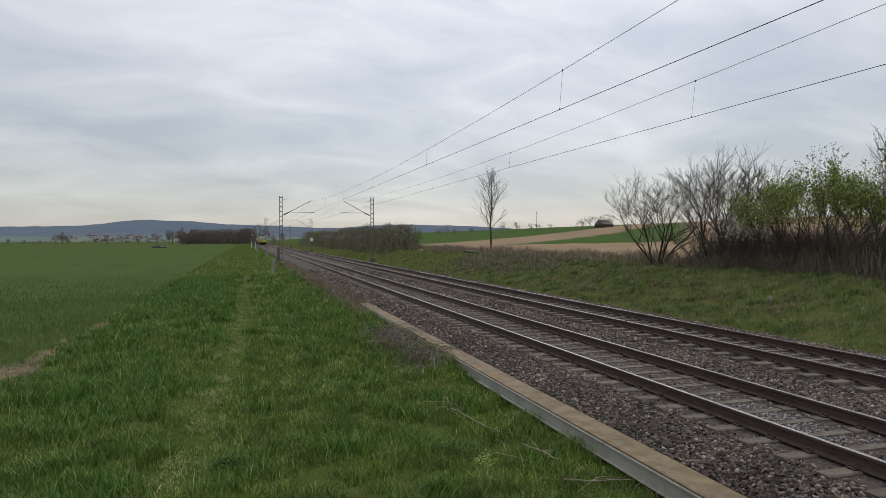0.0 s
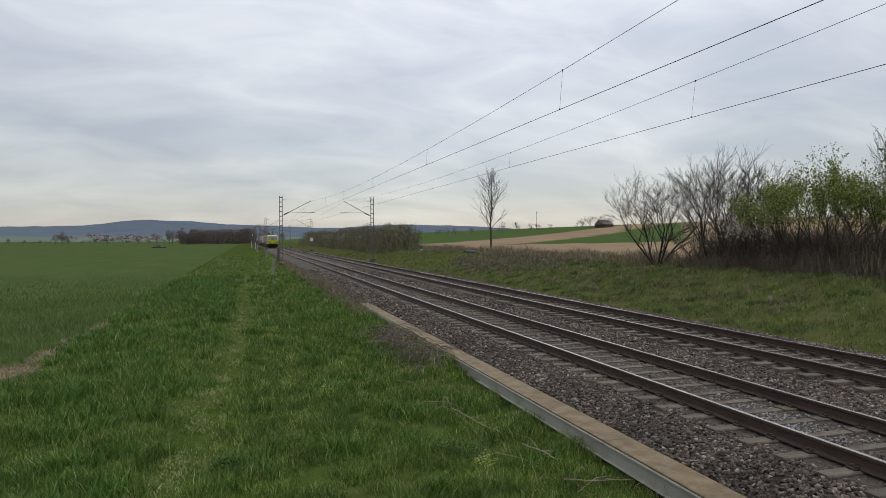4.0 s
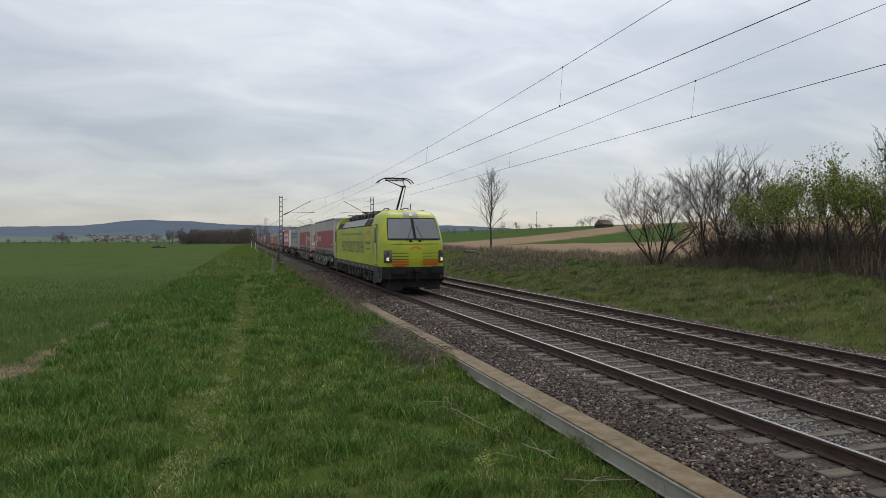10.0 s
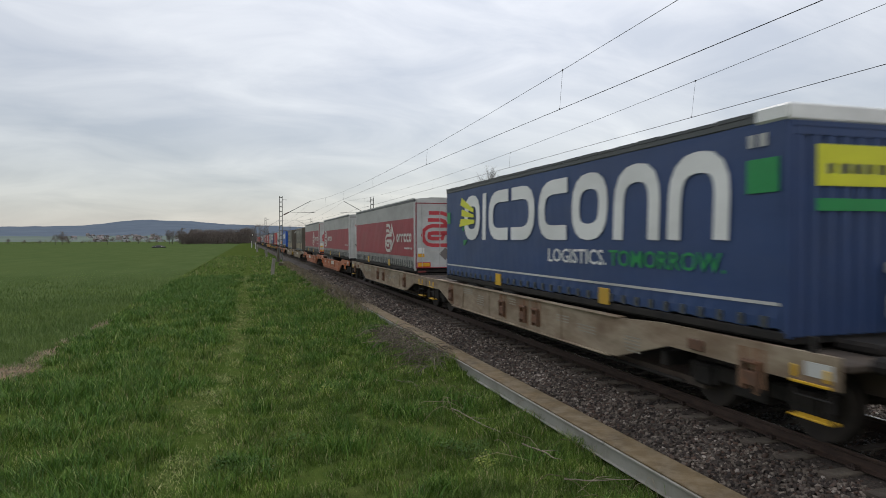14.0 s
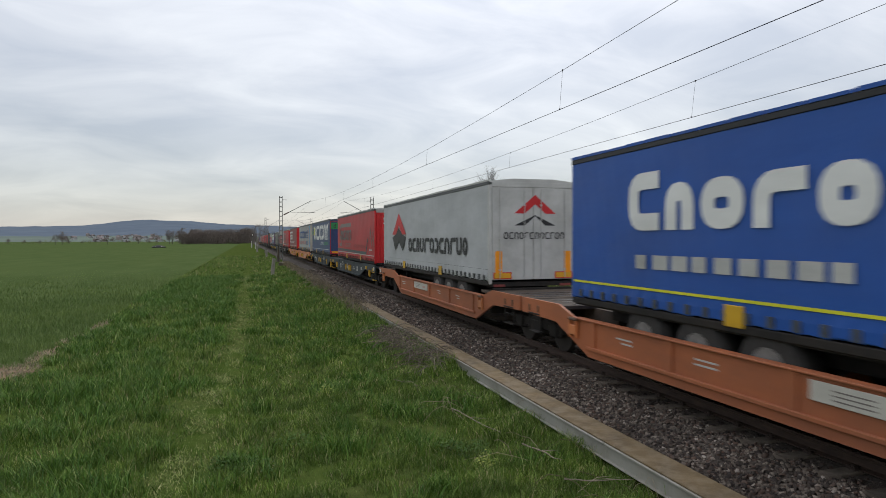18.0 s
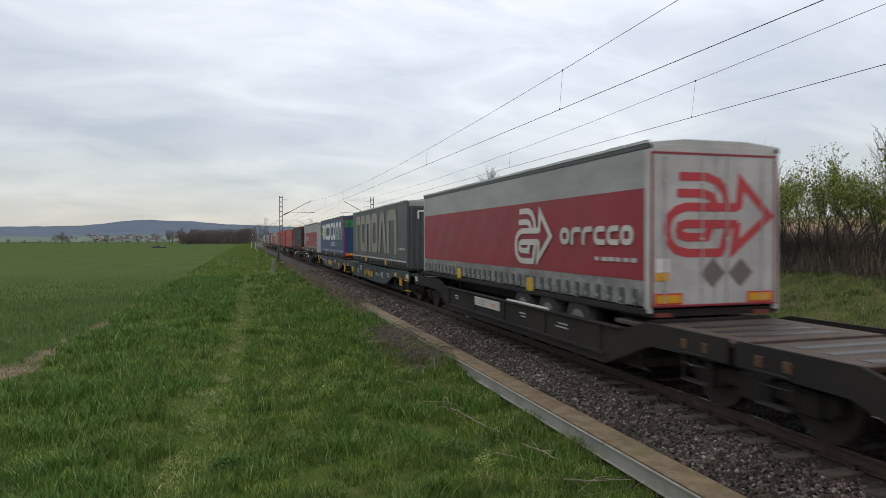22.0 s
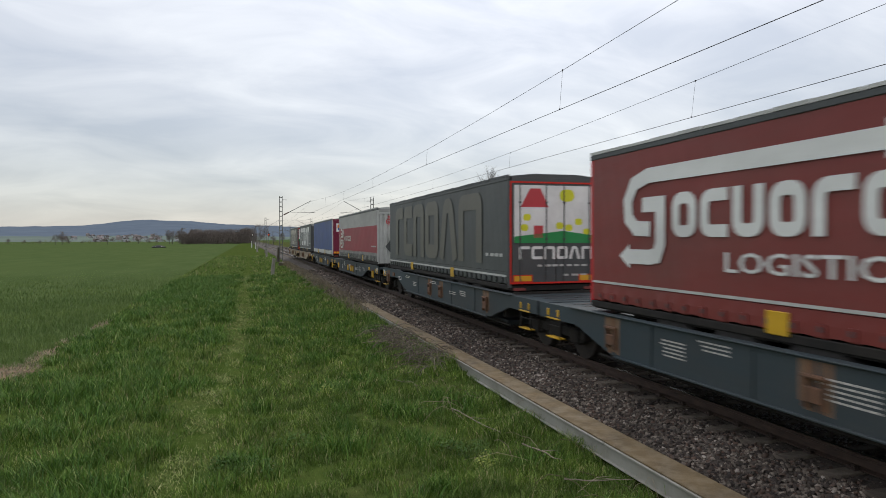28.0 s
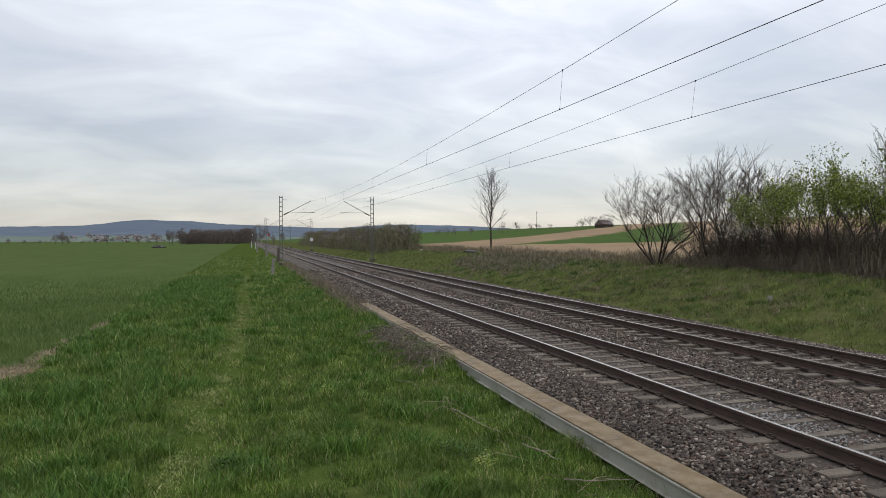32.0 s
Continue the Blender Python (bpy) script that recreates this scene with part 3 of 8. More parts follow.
def semi_trailer(label, curtain, top, skirt, roof, ends, end_mat, decorate, upper=0.0, skirt_h=0.34, group="semi-trailers on the train", edge=None):
    """A curtain-sided semi-trailer, leading end at y = 0. ends: 'front' (bulkhead leads) or 'doors' (rear doors lead)."""
    L, w = 13.62, 1.275
    t = thing("semi_trailer", label, "semi-trailer", group)
    sk = BOT + skirt_h
    strap = 0.065 if skirt in (M_GREY_TARP, M_SILVER, M_ROAD_DIRT) else 0.05
    up = TOP - 0.10 - upper
    for sgn in (-1, 1):
        xa, xb = sorted((sgn * w, sgn * (w - 0.03)))
        c = part("side_curtain", curtain_shape(xa, xb, 0.09, L - 0.09, sk, up, sgn), curtain, t)
        if upper > 0:
            part("upper_band", Shape().box(xa, xb, 0.09, L - 0.09, up, TOP - 0.10), top, t)
        part("roof_rail", Shape().box(xa - 0.012, xb + 0.012, 0.0, L, TOP - 0.10, TOP - 0.01, 0.01), edge or M_SLATE, t)
        s = part("curtain_skirt", skirt_shape(xa, xb, 0.09, L - 0.09, BOT + 0.02, sk - 0.005, sgn), skirt, t)
        if sgn < 0 and curtain is not M_DULL_BLUE:
            st = Shape()
            for k in range(34):
                y = 0.35 + k * 0.391
                st.box(xa - 0.020, xa - 0.003, y - strap, y + strap, BOT + 0.05, sk - 0.15)
            # straps; on red skirts their dark red also paints the shade of folds
            part("tension_strap", st, M_BLACK if curtain in (M_BLACK, M_SLATE) else (M_DARK_RED if curtain in (M_RED, M_SIGNAL_RED, M_DARK_RED) else M_SLATE), s, kind="stuff")
            bk = Shape()
            for k in range(34):
                y = 0.35 + k * 0.391
                bk.box(xa - 0.030, xa - 0.010, y - 0.022, y + 0.022, BOT + 0.10, BOT + 0.16)
            part("strap_buckle", bk, M_GREY_TARP if skirt is M_ROAD_DIRT else M_SLATE, s, kind="stuff")
        for y in ((4.45, 9.54) if ends == "doors" else (L - 9.54, L - 4.45)):
            part("grapple_plate", Shape().box(*sorted((sgn * (w + 0.004), sgn * (w + 0.03))), y - 0.17, y + 0.17, BOT - 0.02, BOT + 0.27, 0.01), M_YELLOW, t, "yellow lifting plate")
        part("side_rail", Shape().box(*sorted((sgn * (w - 0.06), sgn * (w + 0.006))), 0.02, L - 0.02, BOT - 0.09, BOT + 0.02, 0.01), M_CHASSIS, t)
    for y0, y1 in ((0.0, 0.09), (L - 0.09, L)):
        for sgn in (-1, 1):
            part("corner_post", Shape().box(*sorted((sgn * (w - 0.09), sgn * w)), y0, y1, BOT - 0.05, TOP - 0.10, 0.01), M_LIGHT_GREY if end_mat is M_MAROON else end_mat, t)
    part("roof", Shape().prism([(-w, TOP - 0.03), (w, TOP - 0.03), (w - 0.02, TOP), (0.6, TOP + 0.07), (-0.6, TOP + 0.07), (-w + 0.02, TOP)], "y", 0.0, L), roof, t)
    hem = Shape()
    for k in range(22):
        hem.box(-w - 0.02, -w + 0.05, 0.02 + k * 0.62, 0.02 + k * 0.62 + 0.57, TOP - 0.012, TOP + 0.035 + 0.005 * math.sin(k * 1.9))
    part("roof_hem", hem, roof, t, kind="stuff")
    part("floor", Shape().box(-w + 0.05, w - 0.05, 0.05, L - 0.05, BOT - 0.12, BOT, 0), M_CHASSIS, t)
    part("rear_panel", Shape().box(-w + 0.09, w - 0.09, L - 0.06, L - 0.01, BOT - 0.05, TOP - 0.08), end_mat, t)
    # leading end
    if ends == "doors":
        for a, b in ((-w + 0.10, -0.008), (0.008, w - 0.10)):
            d = part("rear_door", Shape().box(a, b, 0.0, 0.05, BOT + 0.06, TOP - 0.16, 0.012), end_mat, t)
            for u in (0.18, 0.78):
                rods = Shape()
                x = a + (b - a) * u
                rods.tube((x, -0.022, BOT + 0.1), (x, -0.022, TOP - 0.2), 0.011, n=6)
                for zz in (BOT + 0.3, 2.4, 3.3):
                    rods.box(x - 0.03, x + 0.03, -0.03, 0.0, zz, zz + 0.04, 0.005)
                part("locking_rod", rods, end_mat, d)
        part("door_header", Shape().box(-w + 0.085, w - 0.085, -0.004, 0.06, TOP - 0.155, TOP - 0.025, 0.006), end_mat, t)
        part("rear_bumper", Shape().box(-1.15, 1.15, 0.02, 0.14, 0.98, 1.12, 0.02), M_CHASSIS, t)
        for sgn in (-1, 1):
            part("tail_lamp", Shape().box(*sorted((sgn * 0.80, sgn * 1.12)), 0.03, 0.09, 1.15, 1.22, 0.01), M_DARK_RED, t, "red tail lamp")
        for x0 in (-1.12, 0.66):
            hz = Shape()
            hz.end([(x0 - 0.03, 1.36), (x0 + 0.49, 1.36), (x0 + 0.49, 1.54), (x0 - 0.03, 1.54)], -0.001)
            part("marker_border", hz, M_RED_STRIP, t, "red border of a marker plate")
            hz = Shape()
            hz.end([(x0, 1.385), (x0 + 0.46, 1.385), (x0 + 0.46, 1.515), (x0, 1.515)], -0.006)
            part("marker_plate", hz, M_MARKER, t, "yellow long-vehicle marker plate")
        wheel_ys = (2.35, 3.66, 4.97)
        leg_y = 10.3
    else:
        part("bulkhead", bulkhead_shape(w), end_mat, t)
        st = Shape()
        part("front_header", Shape().box(-w + 0.085, w - 0.085, -0.012, 0.07, TOP - 0.20, TOP - 0.035, 0.008), M_GREY_TARP if end_mat is not M_NAVY else M_NAVY, t)
        st.box(0.25, 1.0, -0.30, -0.01, 1.42, 1.72, 0.03)
        part("coupling_bar", Shape().box(0.22, 1.0, -0.24, -0.01, 1.98, 2.12, 0.02), M_LIGHT_GREY, t)
        part("coupling_box", st, M_LIGHT_GREY, t, "grey box with hose couplings on the bulkhead")
        for k in range(4):
            part("hose_coupling", Shape().tube((0.4 + 0.13 * k, -0.23, 2.0), (0.42 + 0.12 * k, -0.31, 1.65), 0.025, n=6), M_BLACK_TEXT, t)
        wheel_ys = (L - 2.35, L - 3.66, L - 4.97)
        leg_y = L - 10.3
    # running gear, sunk in the wagon's pocket
    for sgn in (-1, 1):
        part("chassis_beam", Shape().box(*sorted((sgn * 0.62, sgn * 0.48)), 0.4, L - 0.4, 0.86, BOT - 0.12), M_CHASSIS, t)
    for y in wheel_ys:
        for sgn in (-1, 1):
            ty = part("tyre", Shape().wheel(*sorted((sgn * 0.86, sgn * 1.24)), y, 0.80, 0.49, 20), M_TYRE, t, smooth=True)
            part("rim", Shape().wheel(*sorted((sgn * 1.15, sgn * 1.246)), y, 0.80, 0.28, 14), M_RIM, ty)
        part("axle", Shape().tube((-0.9, y, 0.80), (0.9, y, 0.80), 0.07), M_CHASSIS, t)
    for sgn in (-1, 1):
        part("landing_leg", Shape().box(sgn * 0.95 - 0.06, sgn * 0.95 + 0.06, leg_y - 0.06, leg_y + 0.06, 0.72, BOT - 0.1, 0.01), M_CHASSIS, t)
    decorate(t, L)
    return t


def curtain_shape(xa, xb, y0, y1, z0, z1, sgn):
    """A tarpaulin with shallow waves between its posts."""
    n, m = 46, 4
    outer = xa if sgn < 0 else xb
    inner = xb if sgn < 0 else xa
    s = Shape()
    v = []
    for i in range(n + 1):
        y = y0 + (y1 - y0) * i / n
        for j in range(m + 1):
            z = z0 + (z1 - z0) * j / m
            d = 0.010 * abs(math.sin(math.pi * (y - y0) / (y1 - y0) * 4)) * math.sin(math.pi * (0.1 + 0.8 * j / m)) + 0.004 * math.sin(y * 5.1 + j * 1.7)
            v.append((outer + (d * -sgn), y, z))
    f = [(i * (m + 1) + j, i * (m + 1) + j + 1, (i + 1) * (m + 1) + j + 1, (i + 1) * (m + 1) + j) for i in range(n) for j in range(m)]
    s.add(v, f)
    s.add([(inner, y0, z0), (inner, y1, z0), (inner, y1, z1), (inner, y0, z1)], [(0, 1, 2, 3)])
    s.add([(outer, y0, z0), (outer, y1, z0), (inner, y1, z0), (inner, y0, z0)], [(0, 1, 2, 3)])
    s.add([(outer, y0, z1), (outer, y1, z1), (inner, y1, z1), (inner, y0, z1)], [(0, 1, 2, 3)])
    return s


def skirt_shape(xa, xb, y0, y1, z0, z1, sgn):
    """The lower hem, puckered between the straps."""
    n = 150
    outer, inner = (xa, xb) if sgn < 0 else (xb, xa)
    v = []
    for i in range(n + 1):
        y = y0 + (y1 - y0) * i / n
        w = abs(math.sin(math.pi * (y - 0.35) / 0.391)) * (0.75 + 0.5 * math.sin(y * 2.3) * math.sin(y * 5.7))
        v += [(outer + sgn * 0.002, y, z1), (outer + sgn * (0.022 * w - 0.006), y, (z0 + z1) / 2), (outer + sgn * (0.03 * w - 0.018), y, z0 + 0.05 * w), (inner, y, z0 + 0.02)]
    f = [(i * 4 + j, i * 4 + j + 1, i * 4 + j + 5, i * 4 + j + 4) for i in range(n) for j in range(3)]
    return Shape().add(v, f)


def bulkhead_shape(w):
    """A corrugated wall, one folded sheet, with a plain band on top."""
    front, n = [], 10
    for k in range(n):
        x = -w + 0.09 + k * (2 * w - 0.18) / n
        d = (2 * w - 0.18) / n
        front += [(x, 0.04), (x + 0.15 * d, 0.0), (x + 0.62 * d, 0.0), (x + 0.77 * d, 0.04)]
    prof = front + [(w - 0.09, 0.04), (w - 0.09, 0.08), (-w + 0.09, 0.08)]
    s = Shape().prism(prof, "z", BOT - 0.03, TOP - 0.30)
    return s.box(-w + 0.09, w - 0.09, -0.004, 0.08, TOP - 0.30, TOP - 0.08, 0.008)


def name_row(mat, parent, L, a, z, width, height, n, slant=0.0, gap=0.16, widths=None, label="", x=None, kinds="", stroke=0.0, soft=0.6, heights=None):
    """A brand name on the side as plain marks, each a part of its own."""
    ws = widths or [1.0] * n
    kinds = kinds or "ocpogcpocgop"
    unit = width / (sum(ws) + gap * (n - 1))
    for i, w in enumerate(ws):
        s = Shape()
        h = height * (heights[i] if heights else 1.0)
        mark_shape(side_put(s, L, (SIDE if x is None else x) - 0.013), kinds[i % len(kinds)], a, z, w * unit, h, stroke or 0.24 * min(unit, height), slant, soft)
        part("name_mark", s.weld(), mat, parent, label if i == 0 else "")
        a += w * unit + gap * unit


def decal(name, mat, parent, L, fill, side=True, label=""):
    s = Shape()
    fill(side_put(s, L, SIDE - 0.013) if side else end_put(s, -0.004))
    return part(name, s, mat, parent, label, kind="stuff" if len(s.f) > 3 else "")


# ---- liveries ----
def carmine_livery(logo_a, name_w=1.7, end="doors", big_end=True):
    def deco(t, L):
        decal("side_logo", M_DULL_WHITE, t, L, lambda p: arrow_logo(p, logo_a, 1.86, 1.26), label="white arrow shape on the curtain")
        name_row(M_DULL_WHITE, t, L, logo_a + 2.33, 2.31, name_w, 0.34, 6, label="row of white marks on the curtain", kinds="oggcco", stroke=0.10)
        decal("small_plate", M_LIGHT_GREY, t, L, lambda p: bars(None, p, 12.0, 2.03, 1.4, 0.07, 6))
        if end == "doors":
            decal("door_frame", M_CARMINE, t, L, lambda p: [p(q) for q in frame_polys(-1.22, 1.22, BOT + 0.04, TOP - 0.14, 0.035)], False)
            decal("door_logo", M_TEXT_RED, t, L, lambda p: arrow_logo(p, -1.0, 2.12, 1.38, 1.6), False, "red arrow shape on the doors")
            decal("warning_label", M_TEXT_WHITE, t, L, lambda p: p([(-1.13, 1.88), (-0.88, 1.88), (-0.88, 2.10), (-1.13, 2.10)]), False, "white warning label")
            decal("warning_strip", M_MARKER, t, L, lambda p: p([(-1.13, 1.74), (-0.88, 1.74), (-0.88, 1.87), (-1.13, 1.87)]), False, "orange strip under the label")
            for x in (-0.05, 0.5):
                decal("hazard_diamond", M_TEXT_GREY, t, L, lambda p: p([(x, 1.62), (x + 0.24, 1.86), (x, 2.10), (x - 0.24, 1.86)]), False, "dark hinged hazard diamond")
        else:
            decal("front_logo", M_TEXT_RED, t, L, lambda p: arrow_logo(p, -0.85, 3.15, 0.42), False)
            decal("front_name", M_TEXT_RED, t, L, lambda p: blocks(None, p, -0.2, 3.28, 0.9, 0.16, 6), False)
            decal("hazard_diamond", M_SLATE, t, L, lambda p: p([(-0.62, 1.75), (-0.36, 2.08), (-0.62, 2.41), (-0.88, 2.08)]), False, "dark hazard diamond")
    return deco


def frame_polys(x0, x1, z0, z1, t):
    return [[(x0, z0), (x1, z0), (x1, z0 + t), (x0, z0 + t)], [(x0, z1 - t), (x1, z1 - t), (x1, z1), (x0, z1)], [(x0, z0 + t), (x0 + t, z0 + t), (x0 + t, z1 - t), (x0, z1 - t)], [(x1 - t, z0 + t), (x1, z0 + t), (x1, z1 - t), (x1 - t, z1 - t)]]


def big_red_livery(t, L):
    name_row(M_TEXT_WHITE, t, L, 0.95, 2.02, 11.6, 1.42, 6, gap=0.12, widths=[1, .72, .9, 1, 1, 1.05], label="row of very large white marks", kinds="ogccdo", stroke=0.46, soft=0.8)
    decal("pale_line", M_TEXT_WHITE, t, L, lambda p: p([(0.1, 1.60), (L - 0.1, 1.60), (L - 0.1, 1.64), (0.1, 1.64)]))
    decal("door_logo", M_TEXT_RED, t, L, lambda p: arrow_logo(p, -0.85, 3.0, 0.55), False)
    decal("door_name", M_TEXT_RED, t, L, lambda p: blocks(None, p, -0.1, 3.15, 1.1, 0.2, 6), False)
    for x in (-0.1, 0.5):
        decal("hazard_diamond", M_SLATE, t, L, lambda p: p([(x, 1.55), (x + 0.22, 1.77), (x, 1.99), (x - 0.22, 1.77)]), False, "dark hinged hazard diamond")


def grey_blue_livery(t, L):
    name_row(M_TEXT_BLUE, t, L, 1.2, 2.58, 8.4, 0.76, 8, 0.12, widths=[1, .2, 1, 1, 1, 1, 1, 1], label="row of blue marks on grey", kinds="oicdcopp", stroke=0.17, soft=0.9)
    decal("second_name", M_TEXT_BLUE, t, L, lambda p: (blocks(None, p, 9.95, 3.0, 1.9, 0.36, 4, 0.1), blocks(None, p, 9.95, 2.6, 1.7, 0.28, 3, 0.1)))
    s = Shape()
    words_side(s, "E U R O F R E I G H T", 0.8, 1.92, 8.7, 0.32, SIDE - 0.013, L)
    part("slogan", s, M_TEXT_RED, t, "red wide-spaced word EUROFREIGHT")

    def arc(r0, r1):
        def fill(p):
            for i in range(12):
                a0, a1 = radians(-38 + 6.2 * i), radians(-38 + 6.2 * (i + 1))
                p([(11.0 + r0 * math.cos(a0), 2.45 + r0 * math.sin(a0)), (11.0 + r1 * math.cos(a0), 2.45 + r1 * math.sin(a0)), (11.0 + r1 * math.cos(a1), 2.45 + r1 * math.sin(a1)), (11.0 + r0 * math.cos(a1), 2.45 + r0 * math.sin(a1))])
        return fill
    decal("red_arc", M_TEXT_RED, t, L, arc(1.75, 2.0))
    decal("blue_arc", M_SKY_BLUE, t, L, lambda p: [p([(12.75, 1.66), (13.5, 1.66), (13.5, 3.82), (12.25, 3.82), (12.75, 3.3), (13.0, 2.7), (12.98, 2.1)])])
    decal("small_flag", M_TEXT_BLUE, t, L, lambda p: p([(9.7, 1.86), (11.1, 1.86), (11.1, 2.27), (9.7, 2.27)]), label="blue and tricolour flag panel")
    decal("flag_green", M_TEXT_GREEN, t, L, lambda p: p([(11.1, 1.86), (11.3, 1.86), (11.3, 2.27), (11.1, 2.27)]))
    decal("flag_white", M_TEXT_WHITE, t, L, lambda p: p([(11.3, 1.86), (11.48, 1.86), (11.48, 2.27), (11.3, 2.27)]))
    decal("flag_red", M_TEXT_RED, t, L, lambda p: p([(11.48, 1.86), (11.66, 1.86), (11.66, 2.27), (11.48, 2.27)]))
    decal("front_name", M_TEXT_BLUE, t, L, lambda p: blocks(None, p, -0.8, 3.62, 1.6, 0.18, 8, 0.1), False)


def navy_livery(end):
    def deco(t, L):
        name_row(M_TEXT_WHITE, t, L, 1.75, 2.4, 10.9, 1.24, 8, 0.05, widths=[1, .2, 1, 1, 1, 1, 1, 1], label="row of large white marks", kinds="oicdcopp", stroke=0.30, soft=0.9)
        s = Shape()
        wing_logo(side_put(s, L, SIDE - 0.020), 1.75, 2.4, 1.24)
        part("side_wing", s, M_LIME, t, "lime wing shape over the name", kind="stuff")
        decal("wing_shadow", M_TEXT_GREEN, t, L, lambda p: wing_shadow(p, 1.75, 2.4, 1.24))
        decal("corner_sign", M_TEXT_GREEN, t, L, lambda p: p([(0.10, 2.9), (0.42, 2.9), (0.42, 3.25), (0.10, 3.25)]))
        s = Shape()
        words_side(s, "LOGISTICS.", 7.3, 1.95, 2.3, 0.28, SIDE - 0.013, L, 0.01)
        part("slogan_white", s, M_TEXT_WHITE, t, "white word LOGISTICS")
        s = Shape()
        words_side(s, "TOMORROW.", 9.7, 1.95, 2.9, 0.28, SIDE - 0.013, L, 0.01)
        part("slogan_green", s, M_TEXT_GREEN, t, "green word TOMORROW")
        decal("pale_line", M_LIGHT_GREY, t, L, lambda p: p([(0.1, 1.61), (L - 0.1, 1.61), (L - 0.1, 1.65), (0.1, 1.65)]))
        decal("corner_code", M_LIGHT_GREY, t, L, lambda p: bars(None, p, 13.0, 3.55, 0.35, 0.16, 2))
        if end == "front":
            decal("side_sign", M_TEXT_GREEN, t, L, lambda p: p([(12.98, 2.98), (13.5, 2.98), (13.5, 3.4), (12.98, 3.4)]), label="green square sign")
        if end == "doors":
            decal("green_sign", M_TEXT_GREEN, t, L, lambda p: p([(-1.18, 3.22), (-0.62, 3.22), (-0.62, 3.70), (-1.18, 3.70)]), False, "green sign with letter d")
            s = Shape()
            words_end(s, "d", -0.98, 3.32, 0.17, 0.28, -0.010)
            part("sign_letter", s, M_BLACK_TEXT, t, "letter d")
            s = Shape()
            wing_logo(end_put(s, -0.012), -0.1, 2.42, 1.0)
            part("door_wing", s, M_LIME, t, "lime wing shape", kind="stuff")
            decal("door_mark", M_TEXT_WHITE, t, L, lambda p: [p(q) for q in frame_polys(0.05, 0.95, 2.45, 3.35, 0.2)], False, "white rounded mark")
            decal("door_name", M_TEXT_WHITE, t, L, lambda p: blocks(None, p, -0.6, 2.05, 1.55, 0.18, 8), False)
            decal("door_edges", M_RED_STRIP, t, L, lambda p: [p(q) for q in frame_polys(-1.24, 1.24, BOT + 0.04, TOP - 0.12, 0.03)], False)
        else:
            part("front_cap", Shape().box(-1.30, 1.30, -0.03, 0.5, TOP - 0.13, TOP + 0.07, 0.03), M_WHITE, t, "white roof cap at the front")
            decal("front_plate", M_LIME, t, L, lambda p: (p([(-0.85, 3.05), (0.95, 3.05), (0.95, 3.55), (-0.85, 3.55)])), False, "yellow plate")
            decal("front_band", M_TEXT_GREEN, t, L, lambda p: p([(-0.85, 2.75), (1.1, 2.75), (1.1, 2.9), (-0.85, 2.9)]), False)
            decal("front_name", M_TEXT_WHITE, t, L, lambda p: bars(None, p, -0.7, 3.2, 1.4, 0.12, 7), False)
    return deco


def red_zigzag_livery(end, shade=M_TEXT_GREY):
    def deco(t, L):
        decal("side_mark", shade, t, L, lambda p: hook_logo(p, 1.12, 2.0, 1.42, 5.0), label="faded grey hooked arrow")
        name_row(shade, t, L, 2.35, 2.36, 3.75, 0.66, 6, label="row of faded grey marks on red", kinds="ocuogo", stroke=0.16)
        s = Shape()
        words_side(s, "LOGISTICS", 3.8, 1.95, 2.35, 0.24, SIDE - 0.013, L)
        part("slogan", s, shade, t, "word LOGISTICS")
        s = Shape()
        words_side(s, "WE MOVE MOUNTAINS", 7.2, 1.95, 3.9, 0.17, SIDE - 0.013, L)
        part("faint_slogan", s, M_DARK_RED, t, "faint words WE MOVE MOUNTAINS")
        decal("teal_band", M_TEAL, t, L, lambda p: (p([(0.1, 1.70), (11.25, 1.62), (11.3, 1.76), (0.1, 1.86)]), p([(11.12, 1.64), (11.3, 1.62), (11.72, 2.32), (11.56, 2.36)]), p([(11.45, 2.30), (11.82, 2.28), (11.74, 2.52)])), label="dark teal stripe ending in an arrow")
        pts = [(11.95, 1.66), (12.42, 3.0), (12.95, 2.05), (13.2, 2.8), (13.5, 2.1)]
        decal("mountain_line", shade, t, L, lambda p: [p([(x0, z0 - 0.1), (x1, z1 - 0.1), (x1 + 0.03, z1 + 0.1), (x0 + 0.03, z0 + 0.1)]) for (x0, z0), (x1, z1) in zip(pts, pts[1:])], label="grey-green mountain line")
        decal("pale_line", M_LIGHT_GREY, t, L, lambda p: p([(0.1, 1.60), (L - 0.1, 1.57), (L - 0.1, 1.61), (0.1, 1.64)]))
        decal("small_writing", M_LIGHT_GREY, t, L, lambda p: bars(None, p, 12.2, 1.84, 0.9, 0.07, 4))
        if end == "doors":
            decal("door_name", M_TEXT_WHITE, t, L, lambda p: (blocks(None, p, -0.55, 3.2, 1.5, 0.24, 6), hook_logo(p, -0.98, 3.1, 0.44, 0.40)), False, "white row of marks on the doors")
            decal("door_line", M_TEXT_WHITE, t, L, lambda p: zigzag(p, -0.1, 1.75, 1.25, 0.55, 0.07), False, "white mountain line")
            s = Shape()
            words_end(s, "we move", -1.0, 2.32, 0.62, 0.13)
            words_end(s, "mountains", -1.0, 2.12, 0.82, 0.13)
            part("door_words", s, M_TEXT_WHITE, t, "white words we move mountains")
        else:
            decal("front_name", M_TEXT_WHITE, t, L, lambda p: (blocks(None, p, -0.35, 3.30, 1.4, 0.22, 6), hook_logo(p, -0.82, 3.2, 0.40, 0.38)), False)
            part("front_cover", Shape().box(0.1, 0.42, -0.12, 0.0, 2.15, 2.85, 0.04), M_SIGNAL_RED, t)
    return deco


